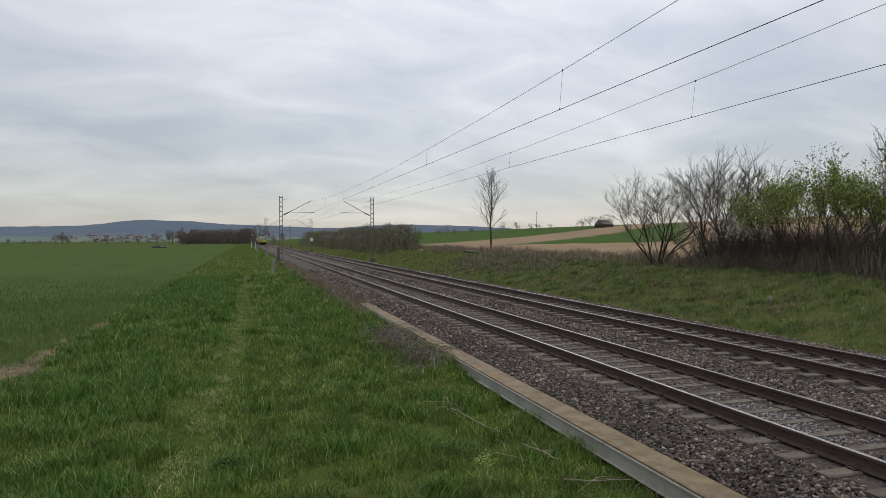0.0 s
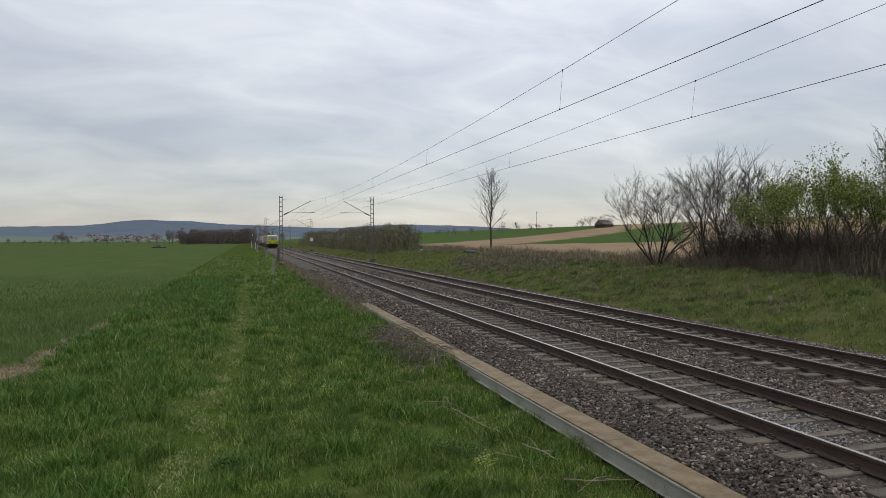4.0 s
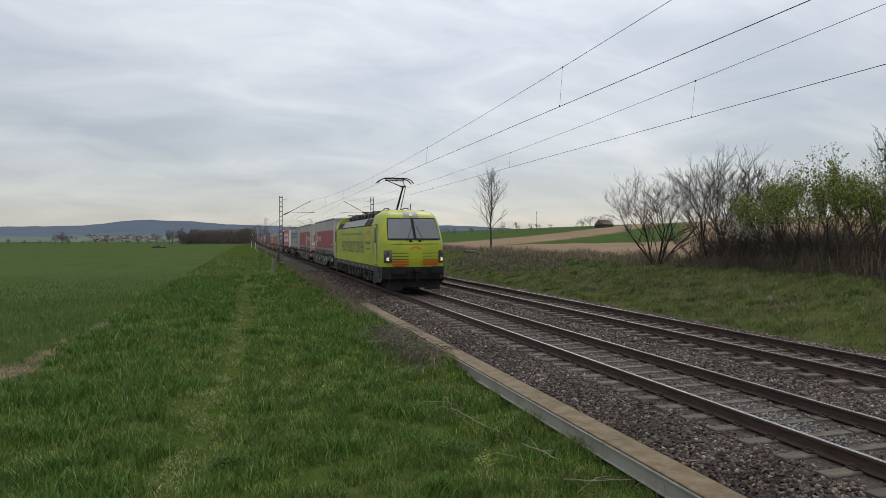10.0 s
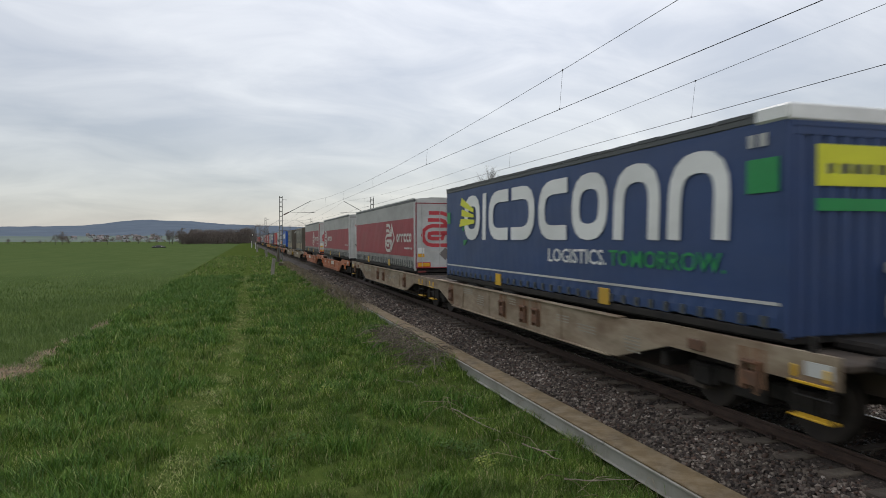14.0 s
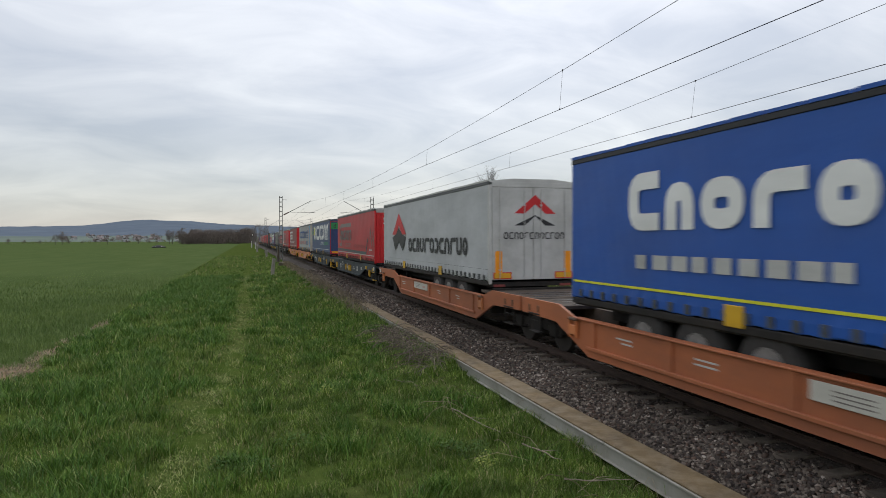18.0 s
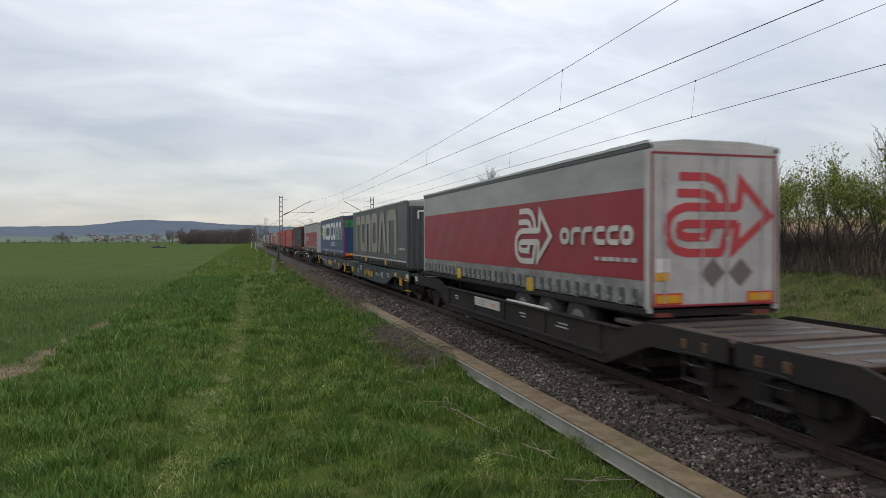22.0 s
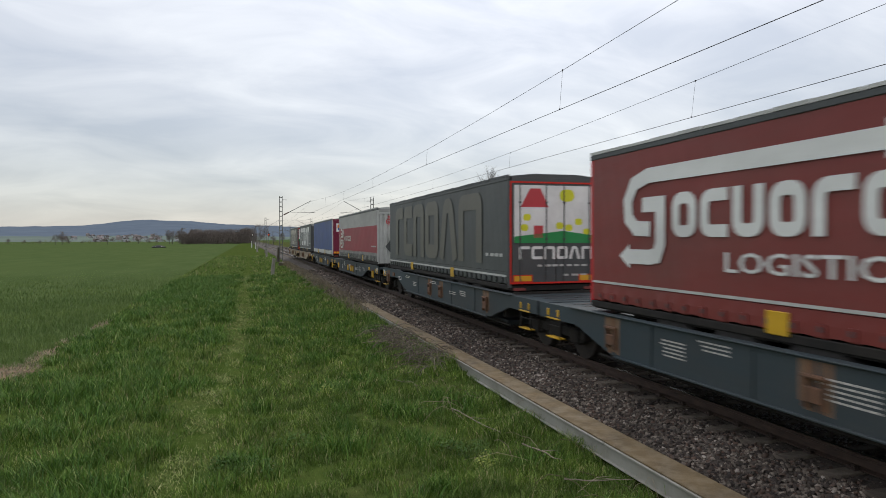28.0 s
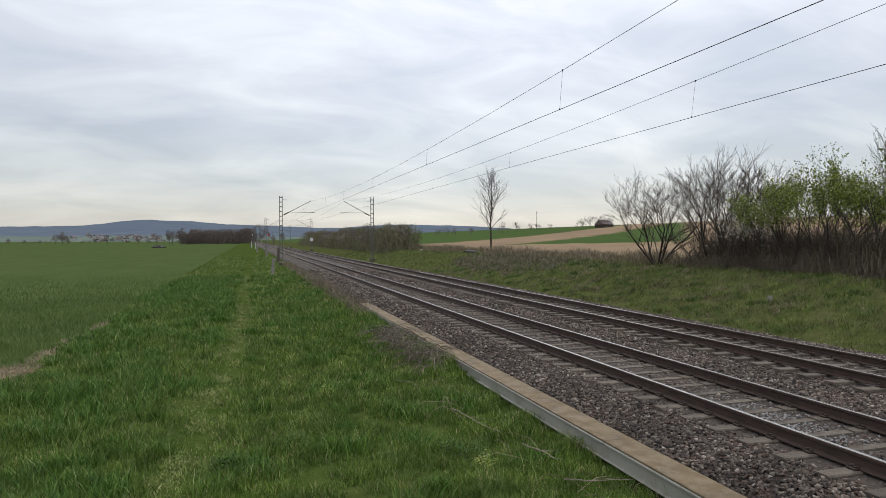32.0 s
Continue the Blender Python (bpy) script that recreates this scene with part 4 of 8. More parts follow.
def dark_red_livery(end):
    def deco(t, L):
        decal("side_mark", M_TEXT_WHITE, t, L, lambda p: hook_logo(p, 1.12, 2.04, 1.48, 5.05), label="white hooked arrow")
        name_row(M_TEXT_WHITE, t, L, 2.42, 2.44, 3.7, 0.66, 6, label="row of white marks on dark red", kinds="ocuogo", stroke=0.17, soft=0.4)
        s = Shape()
        words_side(s, "LOGISTICS", 3.55, 1.97, 2.6, 0.27, SIDE - 0.013, L, 0.012)
        words_side(s, "WE MOVE EUROPE", 6.35, 1.97, 3.2, 0.22, SIDE - 0.013, L)
        part("slogan", s, M_TEXT_WHITE, t, "white words LOGISTICS WE MOVE EUROPE")
        decal("pale_line", M_LIGHT_GREY, t, L, lambda p: p([(0.1, 1.63), (L - 0.1, 1.63), (L - 0.1, 1.67), (0.1, 1.67)]))
        if end == "doors":
            decal("door_mark", M_DULL_WHITE, t, L, lambda p: hook_logo(p, -0.55, 2.45, 1.25, 1.25), False, "pale hooked arrow")
            decal("door_words", M_TEXT_WHITE, t, L, lambda p: bars(None, p, -0.8, 2.2, 1.6, 0.12, 6), False)
        else:
            decal("front_name", M_TEXT_WHITE, t, L, lambda p: (blocks(None, p, -0.45, 3.3, 1.5, 0.26, 6), hook_logo(p, -0.95, 3.2, 0.46, 0.42), blocks(None, p, 0.2, 3.05, 0.85, 0.1, 9, slot=False)), False)
    return deco


def slate_letters(end, mat):
    def deco(t, L):
        name_row(mat, t, L, 1.2, 1.78, 10.6, 1.92, 6, 0.0, gap=0.12, widths=[.86, .86, 1, 1.05, 1.15, 1.3], label="row of very large marks on the slate curtain", kinds="gcpoap", stroke=0.46, soft=0.22)
        decal("pale_line", M_LIGHT_GREY, t, L, lambda p: p([(0.1, 1.49), (L - 0.1, 1.49), (L - 0.1, 1.54), (0.1, 1.54)]))
        decal("small_writing", M_LIGHT_GREY, t, L, lambda p: bars(None, p, 12.1, 1.98, 1.3, 0.08, 4))
        if end == "castle" or end == "rainbow":
            decal("picture_ground", M_WHITE, t, L, lambda p: p([(-1.12, 2.32), (1.12, 2.32), (1.12, 3.74), (-1.12, 3.74)]), False, "white board with a child's drawing")
            s = Shape()
            s.end([(-1.12, 2.32), (1.12, 2.32), (1.12, 2.5), (0.2, 2.62), (-1.12, 2.48)], -0.006)
            part("drawn_meadow", s, M_TEXT_GREEN, t)
            s = Shape()
            s.end(rounded(0.1, 0.5, 3.35, 3.65, 0.14), -0.006)
            part("drawn_sun", s, M_LIME, t)
            s = Shape()
            if end == "castle":
                s.end([(-0.95, 3.2), (-0.2, 3.2), (-0.42, 3.66), (-0.7, 3.66)], -0.006)
                s.end([(-0.6, 2.45), (-0.35, 2.45), (-0.35, 2.75), (-0.6, 2.75)], -0.006)
            else:
                s.end(rounded(-0.4, 0.65, 2.62, 2.95, 0.06), -0.006)
            part("drawn_house", s, M_TEXT_RED, t)
            s = Shape()
            for i in range(10):
                a0, a1 = radians(18 * i), radians(18 * (i + 1))
                if end == "rainbow":
                    s.end([(1.0 * math.cos(a), 2.62 + 0.72 * math.sin(a)) for a in (a0, a1)] + [(0.88 * math.cos(a), 2.62 + 0.62 * math.sin(a)) for a in (a1, a0)], -0.006)
            if end == "castle":
                for x, z in ((0.1, 2.75), (0.35, 2.7), (0.62, 2.85), (0.85, 2.6), (-0.85, 2.7), (-0.78, 2.95)):
                    s.end(rounded(x - 0.1, x + 0.1, z - 0.08, z + 0.08, 0.06), -0.006)
            part("drawn_shapes", s, M_LIME if end == "castle" else M_ORANGE_ARC, t)
            decal("door_name", M_TEXT_WHITE, t, L, lambda p: blocks(None, p, -1.0, 1.92, 2.0, 0.32, 6, kinds="gcpoap", soft=0.2), False, "row of white marks")
            decal("door_edges", M_RED_STRIP, t, L, lambda p: [p(q) for q in frame_polys(-1.23, 1.23, BOT + 0.04, TOP - 0.12, 0.04)], False)
            decal("door_words", M_LIGHT_GREY, t, L, lambda p: (bars(None, p, -0.5, 1.74, 1.4, 0.05, 7), bars(None, p, 0.2, 1.5, 0.7, 0.05, 3)), False)
        else:
            decal("front_name", M_TEXT_WHITE, t, L, lambda p: blocks(None, p, -0.85, 3.24, 1.8, 0.34, 6, kinds="gcpoap", soft=0.2), False)
            if end == "redbox":
                part("extinguisher_box", Shape().box(-0.25, 0.15, -0.2, -0.005, 2.1, 2.75, 0.04), M_SIGNAL_RED, t, "red fire extinguisher box")
    return deco


def transport_blue(t, L):
    name_row(M_TEXT_WHITE, t, L, 2.0, 2.55, 9.3, 0.92, 11, gap=0.2, widths=[1, .8, 1, 1, .9, .8, .3, 1, .8, .8, 1], heights=[1, .76, .76, .76, .76, .9, 1, .76, 1, .8, .76], label="row of white marks on blue", kinds="cpogodipuoc", stroke=0.27, soft=0.4)
    decal("web_address", M_LIGHT_GREY, t, L, lambda p: bars(None, p, 2.2, 1.94, 4.2, 0.22, 9))
    decal("yellow_line", M_LIME, t, L, lambda p: p([(0.1, 1.60), (L - 0.1, 1.60), (L - 0.1, 1.64), (0.1, 1.64)]))
    decal("front_name", M_TEXT_WHITE, t, L, lambda p: blocks(None, p, -0.85, 3.66, 1.8, 0.17, 11, gap=0.3), False)


def silver_livery(t, L):
    s = Shape()
    pp = side_put(s, L, SIDE - 0.013)
    pp([(1.9, 2.62), (2.6, 2.62), (3.12, 3.02), (3.64, 2.62), (4.35, 2.62), (3.12, 3.5)])
    part("red_roof_mark", s, M_SIGNAL_RED, t, "red angle mark")
    s = Shape()
    pp = side_put(s, L, SIDE - 0.013)
    pp([(1.9, 2.5), (2.45, 1.95), (3.12, 2.3), (3.8, 1.95), (4.35, 2.5), (3.75, 2.62), (3.12, 2.9), (2.5, 2.62)])
    part("black_roof_mark", s, M_BLACK_TEXT, t, "black angle mark")
    name_row(M_BLACK_TEXT, t, L, 4.8, 1.95, 7.1, 0.52, 12, gap=0.22, widths=[1, 1, .8, 1, 1.2, 1, .8, 1, 1, 1, 1, .8], label="row of black marks", kinds="ocpugodcpguo", stroke=0.13)
    s = Shape()
    s.end([(-0.55, 3.1), (-0.25, 3.1), (0.05, 3.35), (0.35, 3.1), (0.65, 3.1), (0.05, 3.6)])
    part("door_red_mark", s, M_SIGNAL_RED, t)
    s = Shape()
    s.end([(-0.55, 2.78), (-0.25, 2.78), (0.05, 3.03), (0.35, 2.78), (0.65, 2.78), (0.05, 3.06)])
    part("door_black_mark", s, M_BLACK_TEXT, t)
    decal("door_name", M_BLACK_TEXT, t, L, lambda p: blocks(None, p, -0.85, 2.42, 1.75, 0.18, 12, gap=0.25), False)
    decal("side_markers", M_ORANGE_STRIP, t, L, lambda p: [p([(x, 1.5), (x + 0.2, 1.5), (x + 0.2, 2.1), (x, 2.1)]) for x in (-1.1, 0.9)], False)


def black_livery(t, L):
    name_row(M_DIM, t, L, 9.6, 2.5, 3.3, 0.92, 3, gap=0.25, label="row of dim marks on black", kinds="cmg", stroke=0.2)
    decal("corner_code", M_LIGHT_GREY, t, L, lambda p: bars(None, p, 0.12, 2.03, 0.9, 0.09, 4))
    decal("yellow_label", M_YELLOW, t, L, lambda p: p([(0.12, 1.84), (0.55, 1.84), (0.55, 1.97), (0.12, 1.97)]))
    decal("pale_line", M_LIGHT_GREY, t, L, lambda p: p([(0.1, 1.74), (L - 0.1, 1.74), (L - 0.1, 1.765), (0.1, 1.765)]))
    decal("door_name", M_PINK, t, L, lambda p: blocks(None, p, -0.7, 2.85, 1.5, 0.55, 3, gap=0.2), False, "pink row of marks")
    decal("door_words", M_TEXT_WHITE, t, L, lambda p: (bars(None, p, -0.9, 2.2, 1.7, 0.06, 6), bars(None, p, 0.1, 3.6, 0.8, 0.06, 3)), False)
    decal("door_edges", M_MAROON, t, L, lambda p: [p(q) for q in frame_polys(-1.23, 1.23, BOT + 0.04, TOP - 0.12, 0.06)], False)


def plain_blue_livery(t, L):
    decal("small_writing", M_TEXT_GREY, t, L, lambda p: bars(None, p, 10.8, 1.56, 1.6, 0.09, 6))
    decal("grey_squares", M_TEXT_GREY, t, L, lambda p: [p([(a, 1.45), (a + 0.28, 1.45), (a + 0.28, 1.7), (a, 1.7)]) for a in (3.6, 8.8)])
    decal("poster", M_WHITE, t, L, lambda p: p([(-0.95, 3.0), (-0.4, 3.0), (-0.4, 3.62), (-0.95, 3.62)]), False, "white poster")
    s = Shape()
    s.end(rounded(-0.87, -0.48, 3.2, 3.55, 0.12), -0.006)
    part("poster_patch", s, M_ORANGE_ARC, t)
    s = Shape()
    s.end(rounded(-0.82, -0.55, 3.10, 3.3, 0.06), -0.009)
    part("poster_mark", s, M_BLUE, t)


def swap_body(label, dim):
    """A nine-metre swap body with an olive tarpaulin over tan drop sides."""
    L, w, zb, zt = 9.1, 1.25, 1.16, 3.80
    t = thing("swap_body", label, "swap body", "swap bodies on the train")
    for sgn in (-1, 1):
        xa, xb = sorted((sgn * w, sgn * (w - 0.03)))
        part("side_curtain", curtain_shape(xa, xb, 0.09, L - 0.09, 1.98, zt - 0.06, sgn), M_OLIVE, t)
        for k in range(4):
            y0 = 0.1 + k * (L - 0.2) / 4
            part("drop_side", Shape().box(xa, xb, y0 + 0.03, y0 + (L - 0.2) / 4 - 0.03, zb + 0.20, 1.98, 0.01), M_TAN, t, "tan drop side")
        part("bottom_rail", Shape().box(xa - 0.01, xb + 0.01, 0, L, zb - 0.01, zb + 0.19, 0.01), M_SLATE, t)
    for k in range(5):
        part("side_post", Shape().box(-w - 0.02, -w + 0.04, 0.03 + k * (L - 0.14) / 4, 0.11 + k * (L - 0.14) / 4, zb, 1.99, 0.01), M_OLIVE, t)
    part("roof", Shape().prism([(-w, zt - 0.06), (w, zt - 0.06), (w - 0.03, zt), (0.4, zt + 0.03), (-0.4, zt + 0.03), (-w + 0.03, zt)], "y", 0, L), M_OLIVE, t)
    f = Shape().box(-w + 0.02, w - 0.02, 0.0, 0.06, 2.78, zt - 0.04, 0.01)
    part("end_upper_panel", f, M_OLIVE, t)
    fold = []
    for k in range(10):
        x = -w + 0.06 + k * 0.238
        fold += [(x, 0.02), (x + 0.04, -0.02), (x + 0.14, -0.02), (x + 0.18, 0.02)]
    f = Shape().prism(fold + [(w - 0.02, 0.02), (w - 0.02, 0.06), (-w + 0.02, 0.06), (-w + 0.02, 0.02)], "z", zb, 2.76)
    part("corrugated_end", f, M_OLIVE, t, "corrugated lower end wall")
    part("rear_wall", Shape().box(-w + 0.02, w - 0.02, L - 0.06, L, zb, zt - 0.05), M_OLIVE, t)
    part("floor", Shape().box(-w + 0.03, w - 0.03, 0.05, L - 0.05, zb - 0.1, zb), M_CHASSIS, t)
    for y in (1.6, L - 1.6):
        for sgn in (-1, 1):
            part("corner_casting", Shape().box(sgn * 1.12 - 0.09, sgn * 1.12 + 0.09, y - 0.09, y + 0.09, zb - 0.22, zb - 0.1, 0.01), M_CHASSIS, t)
    name_row(dim, t, L, 1.03, 2.18, 7.1, 1.28, 6, gap=0.13, widths=[.86, .86, 1, 1.05, 1.15, 1.3], label="row of large faded marks", x=-1.25, kinds="gcpoap", stroke=0.31, soft=0.22)
    s = Shape()
    blocks(None, end_put(s, -0.002), -0.85, 3.28, 1.65, 0.26, 6, kinds="gcpoap", soft=0.2)
    part("end_name", s, M_TEXT_WHITE, t, "white row of marks", kind="stuff")
    s = Shape()
    for i in range(8):
        x0 = -0.3 + 0.15 * i
        s.end([(x0, 3.08 - 0.02 * math.sin(i * 0.4) * 2), (x0 + 0.15, 3.08 - 0.02 * math.sin(i * 0.4 + 0.4) * 2), (x0 + 0.15, 3.11 - 0.02 * math.sin(i * 0.4 + 0.4) * 2), (x0, 3.11 - 0.02 * math.sin(i * 0.4) * 2)], -0.002)
    part("end_swoosh", s, M_DULL_WHITE, t)
    return t
# ---- pocket wagons ----
def bogie(parent, y, mat):
    b = part("bogie", Shape().box(-1.02, -0.88, y - 1.25, y + 1.25, 0.40, 0.62, 0.03).box(0.88, 1.02, y - 1.25, y + 1.25, 0.40, 0.62, 0.03)
             .box(-0.9, 0.9, y - 0.22, y + 0.22, 0.40, 0.70, 0.02).box(-1.06, -0.86, y - 0.3, y + 0.3, 0.3, 0.66, 0.03).box(0.86, 1.06, y - 0.3, y + 0.3, 0.3, 0.66, 0.03), mat, parent)
    for dy in (-0.9, 0.9):
        for sgn in (-1, 1):
            part("wheel", Shape().wheel(*sorted((sgn * 0.70, sgn * 0.83)), y + dy, 0.46, 0.46, 24).wheel(*sorted((sgn * 0.67, sgn * 0.70)), y + dy, 0.46, 0.49, 24), M_WHEELSTEEL, b, smooth=True)
            part("axle_box", Shape().box(*sorted((sgn * 0.86, sgn * 1.08)), y + dy - 0.17, y + dy + 0.17, 0.31, 0.62, 0.04), M_CHASSIS, b)
        part("axle", Shape().tube((-0.8, y + dy, 0.46), (0.8, y + dy, 0.46), 0.09), M_WHEELSTEEL, b)
    sp = Shape()
    for sgn in (-1, 1):
        for dy in (-1.12, -0.68, 0.68, 1.12):
            sp.tube((sgn * 0.97, y + dy, 0.36), (sgn * 0.97, y + dy, 0.58), 0.075, n=8)
    part("coil_spring", sp, M_CHASSIS, b, kind="stuff")
    return b


def bracket(beam, mat, y, low=False):
    """A folding container bracket on the side beam: a hinged plate between two cheeks, under a rust-stained pivot."""
    z = 0.60 if not low else 0.42
    s = Shape().box(-1.49, -1.435, y - 0.10, y + 0.10, z + 0.02, z + 0.20, 0.012)
    for d in (-0.14, 0.10):
        s.box(-1.49, -1.43, y + d, y + d + 0.04, z - 0.04, z + 0.30, 0.008)
    br = part("bracket", s, mat, beam, "folding bracket on the side beam")
    if mat is M_RUST:
        rn = random.Random(int(y * 10))
        st = Shape()
        for d in (-0.2, -0.08, 0.05, 0.17):
            st.box(-1.4235, -1.4205, y + d, y + d + rn.uniform(0.05, 0.13), 0.47 + rn.uniform(0, 0.2), 1.08)
        part("rust_run", st, M_RUST_RUN, br, "rust run down the beam", kind="stuff")
    part("pivot", Shape().tube((-1.47, y - 0.15, z + 0.31), (-1.47, y + 0.15, z + 0.31), 0.03, n=8), M_RUST, br)


def step_frame(parent, y, mat):
    """A hanging loop of bars below the sill, a foothold."""
    s = Shape()
    for d in (-0.26, 0.26):
        s.tube((-1.40, y + d, 0.43), (-1.40, y + d, 0.95), 0.018, n=6)
    s.tube((-1.40, y - 0.26, 0.66), (-1.40, y + 0.26, 0.66), 0.014, n=6)
    f = part("step_frame", s, M_CHASSIS, parent)
    part("tread", Shape().box(-1.45, -1.30, y - 0.27, y + 0.27, 0.415, 0.44, 0.006), mat, f, "coloured step tread")
    part("upper_tread", Shape().box(-1.45, -1.36, y - 0.27, y + 0.27, 0.80, 0.83, 0.006), mat, f, "coloured step tread")
    for d in (-0.22, 0.22):
        part("grab_bar", Shape().box(-1.44, -1.40, y + d - 0.035, y + d + 0.035, 0.86, 1.0, 0.01), M_RUST if mat is not M_YELLOW else M_YELLOW, f)


def pocket_wagon(label, mat, accent, style, deck=None, wheel=False):
    """A twin articulated pocket wagon, 34.15 m over the buffers; its leading buffer plane at y = 0. style: 'deep' (tall plain beam) or 'low' (flanged beam with notice plates)."""
    LW = 34.15
    deck = deck or mat
    t = thing("pocket_wagon", label, "freight wagon", "pocket wagons of the train")
    top = 1.10 if style == "deep" else 0.92
    low = 0.45 if style == "deep" else 0.27
    rnd = random.Random(len(label))
    for half, y0, y1 in ((0, 0.62, 17.0), (1, 17.15, 33.53)):
        def loc(u):
            """A place counted from the outer end of this half."""
            return y0 + u if half == 0 else y1 - u
        body = part("wagon_half", Shape().box(-1.28, 1.28, y0 + 0.02, y0 + 2.9, 0.98, 1.06, 0.015).box(-1.28, 1.28, y1 - 1.6, y1 - 0.02, 0.98, 1.06, 0.015)
                    .box(-0.5, 0.5, y0, y0 + 2.5, 0.62, 0.99).box(-0.5, 0.5, y1 - 2.5, y1, 0.62, 0.99).box(-1.0, 1.0, y0 + 2.6, y1 - 2.6, 0.24, 0.36), deck, t)
        # diagonal and cross members seen through the open deck
        for u in (3.2, 5.4, 11.6, 14.2):
            part("cross_member", Shape().box(-1.28, 1.28, loc(u) - 0.08, loc(u) + 0.08, 0.5, 0.72, 0.01), M_CHASSIS, body)
        for sgn in (-1, 1):
            xa, xb = sorted((sgn * 1.42, sgn * 1.36))
            prof = [(0.0, 0.80), (3.1, 0.78), (4.5, low), (13.4, low), (14.7, 0.76), (16.38, 0.80), (16.38, 1.12), (14.6, 1.12), (13.9, top), (3.9, top), (3.0, 1.12), (0.0, 1.12)]
            if style == "deep":
                prof = [(0.0, 0.80), (2.9, 0.84), (4.3, low), (13.6, low), (14.8, 0.80), (16.38, 0.80), (16.38, top), (4.2, top), (3.1, 1.16), (0.0, 1.16)]
            pts = [(loc(u), z) for u, z in prof]
            if half == 1:
                pts.reverse()
            beam = part("side_beam", Shape().prism(pts, "x", xa, xb), mat, body)
            fx = sorted((sgn * 1.47, sgn * 1.30))
            fl = Shape()
            if style == "deep":
                ya, yb = sorted((loc(4.2), loc(15.0)))
                fl.box(*fx, ya, yb, top, top + 0.025, 0.008)
            else:
                ya, yb = sorted((loc(3.9), loc(13.9)))
                fl.box(*fx, ya, yb, top, top + 0.03, 0.008)
            part("top_flange", fl, mat, beam, "worn top edge of the beam")
            ya, yb = sorted((loc(4.5), loc(13.4)))
            zl = low if style == "deep" else 0.44
            part("lower_flange", Shape().box(*fx, ya, yb, zl - 0.03, zl + (0.0 if style == "deep" else 0.03), 0.008), mat, beam)
            if sgn > 0:
                continue
            part("end_plate", Shape().box(-1.428, -1.42, *sorted((loc(0.06), loc(0.42))), 0.90, 1.06), M_LIGHT_GREY, beam, "small white plate at the end sill")
            if style == "deep":
                for u in ((1.2, 7.45, 8.1, 9.35, 13.5) if half == 0 else (1.2, 7.9, 9.2, 13.3)):
                    bracket(beam, accent, loc(u))
                part("lever_plate", Shape().box(-1.46, -1.42, loc(2.25) - 0.15, loc(2.25) + 0.15, 0.88, 1.03, 0.01), accent, beam)
                for u in (3.6, 5.0, 6.0, 8.6, 10.7, 11.6):
                    wr = Shape()
                    w = rnd.uniform(0.35, 0.7)
                    zt_ = rnd.choice((1.0, 0.9, 0.82))
                    for q in range(rnd.choice((2, 3, 5))):
                        a_ = loc(u)
                        while a_ < loc(u) + w:
                            b_ = a_ + rnd.uniform(0.05, 0.2)
                            wr.box(-1.424, -1.42, a_, b_, zt_ - 0.055 * q, zt_ + 0.022 - 0.055 * q)
                            a_ = b_ + 0.025
                    part("inscription", wr, M_FADED_CREAM if mat is M_BEIGE_W else M_DULL_WHITE, beam, kind="stuff")
                for u in (6.3, 10.3, 12.4):
                    part("stiffener", Shape().box(-1.44, -1.42, loc(u) - 0.02, loc(u) + 0.02, 0.46, 1.09), mat, beam)
            else:
                for u in (4.3, 6.6, 8.75, 11.0, 13.2):
                    part("side_post", Shape().box(-1.455, -1.415, loc(u) - 0.07, loc(u) + 0.07, 0.46, top, 0.01), mat, beam)
                ya, yb = sorted((loc(6.72), loc(8.5)))
                pl = part("notice_plate", Shape().box(-1.45, -1.425, ya, yb, 0.65, 0.875, 0.006), M_NOTICE, beam, "pale plate with a faded red mark and small writing")
                nb = Shape()
                for q in range(3):
                    nb.box(-1.453, -1.449, yb - 0.3 - 0.5, yb - 0.3, 0.70 + 0.05 * q, 0.715 + 0.05 * q)
                part("plate_writing", nb, M_TEXT_GREY, pl, kind="stuff")
                part("plate_mark", Shape().box(-1.453, -1.449, ya + 0.25, ya + 0.55, 0.72, 0.80, 0.0), M_RED_FADED, pl, "faded red mark")
                if mat is M_DARK_W:
                    part("rod", Shape().tube((-1.43, loc(9.0), top + 0.06), (-1.43, loc(11.2), top + 0.06), 0.03, n=8), M_NOTICE, beam, "pale rod along the top edge")
                for u in (5.2, 10.0, 12.0):
                    wr = Shape()
                    for q in range(2):
                        wr.box(-1.426, -1.42, loc(u), loc(u) + rnd.uniform(0.2, 0.5), 0.74 - 0.07 * q, 0.765 - 0.07 * q)
                    part("inscription", wr, M_LIGHT_GREY, beam, kind="stuff")
                if accent is not mat:
                    for u in (1.2, 13.9):
                        bracket(beam, accent, loc(u))
        # handrail and steps at both ends
        ye, yi = loc(0.35), loc(15.75)
        part("handrail", Shape().box(-1.40, -1.36, ye - 0.05, ye + 0.05, 0.95, 1.34, 0.012), M_CHASSIS, body)
        step_frame(body, ye, M_YELLOW if style == "deep" else M_CHASSIS)
        step_frame(body, yi, M_YELLOW if style == "deep" else M_CHASSIS)
        for u in (0.6, 2.3):
            part("coupler_hitch", Shape().box(-0.5, 0.5, loc(u) - 0.3, loc(u) + 0.3, 1.06, 1.2, 0.04), M_CHASSIS, body)
        # the deck is closed; black strips paint the shade inside its slots
        for u in (15.0, 15.5, 15.95):
            part("deck_slot_shade", Shape().box(-0.85, 0.85, loc(u) - 0.09, loc(u) + 0.09, 1.058, 1.066), M_BLACK_TEXT, body, "black strip painted for the shade in a deck slot")
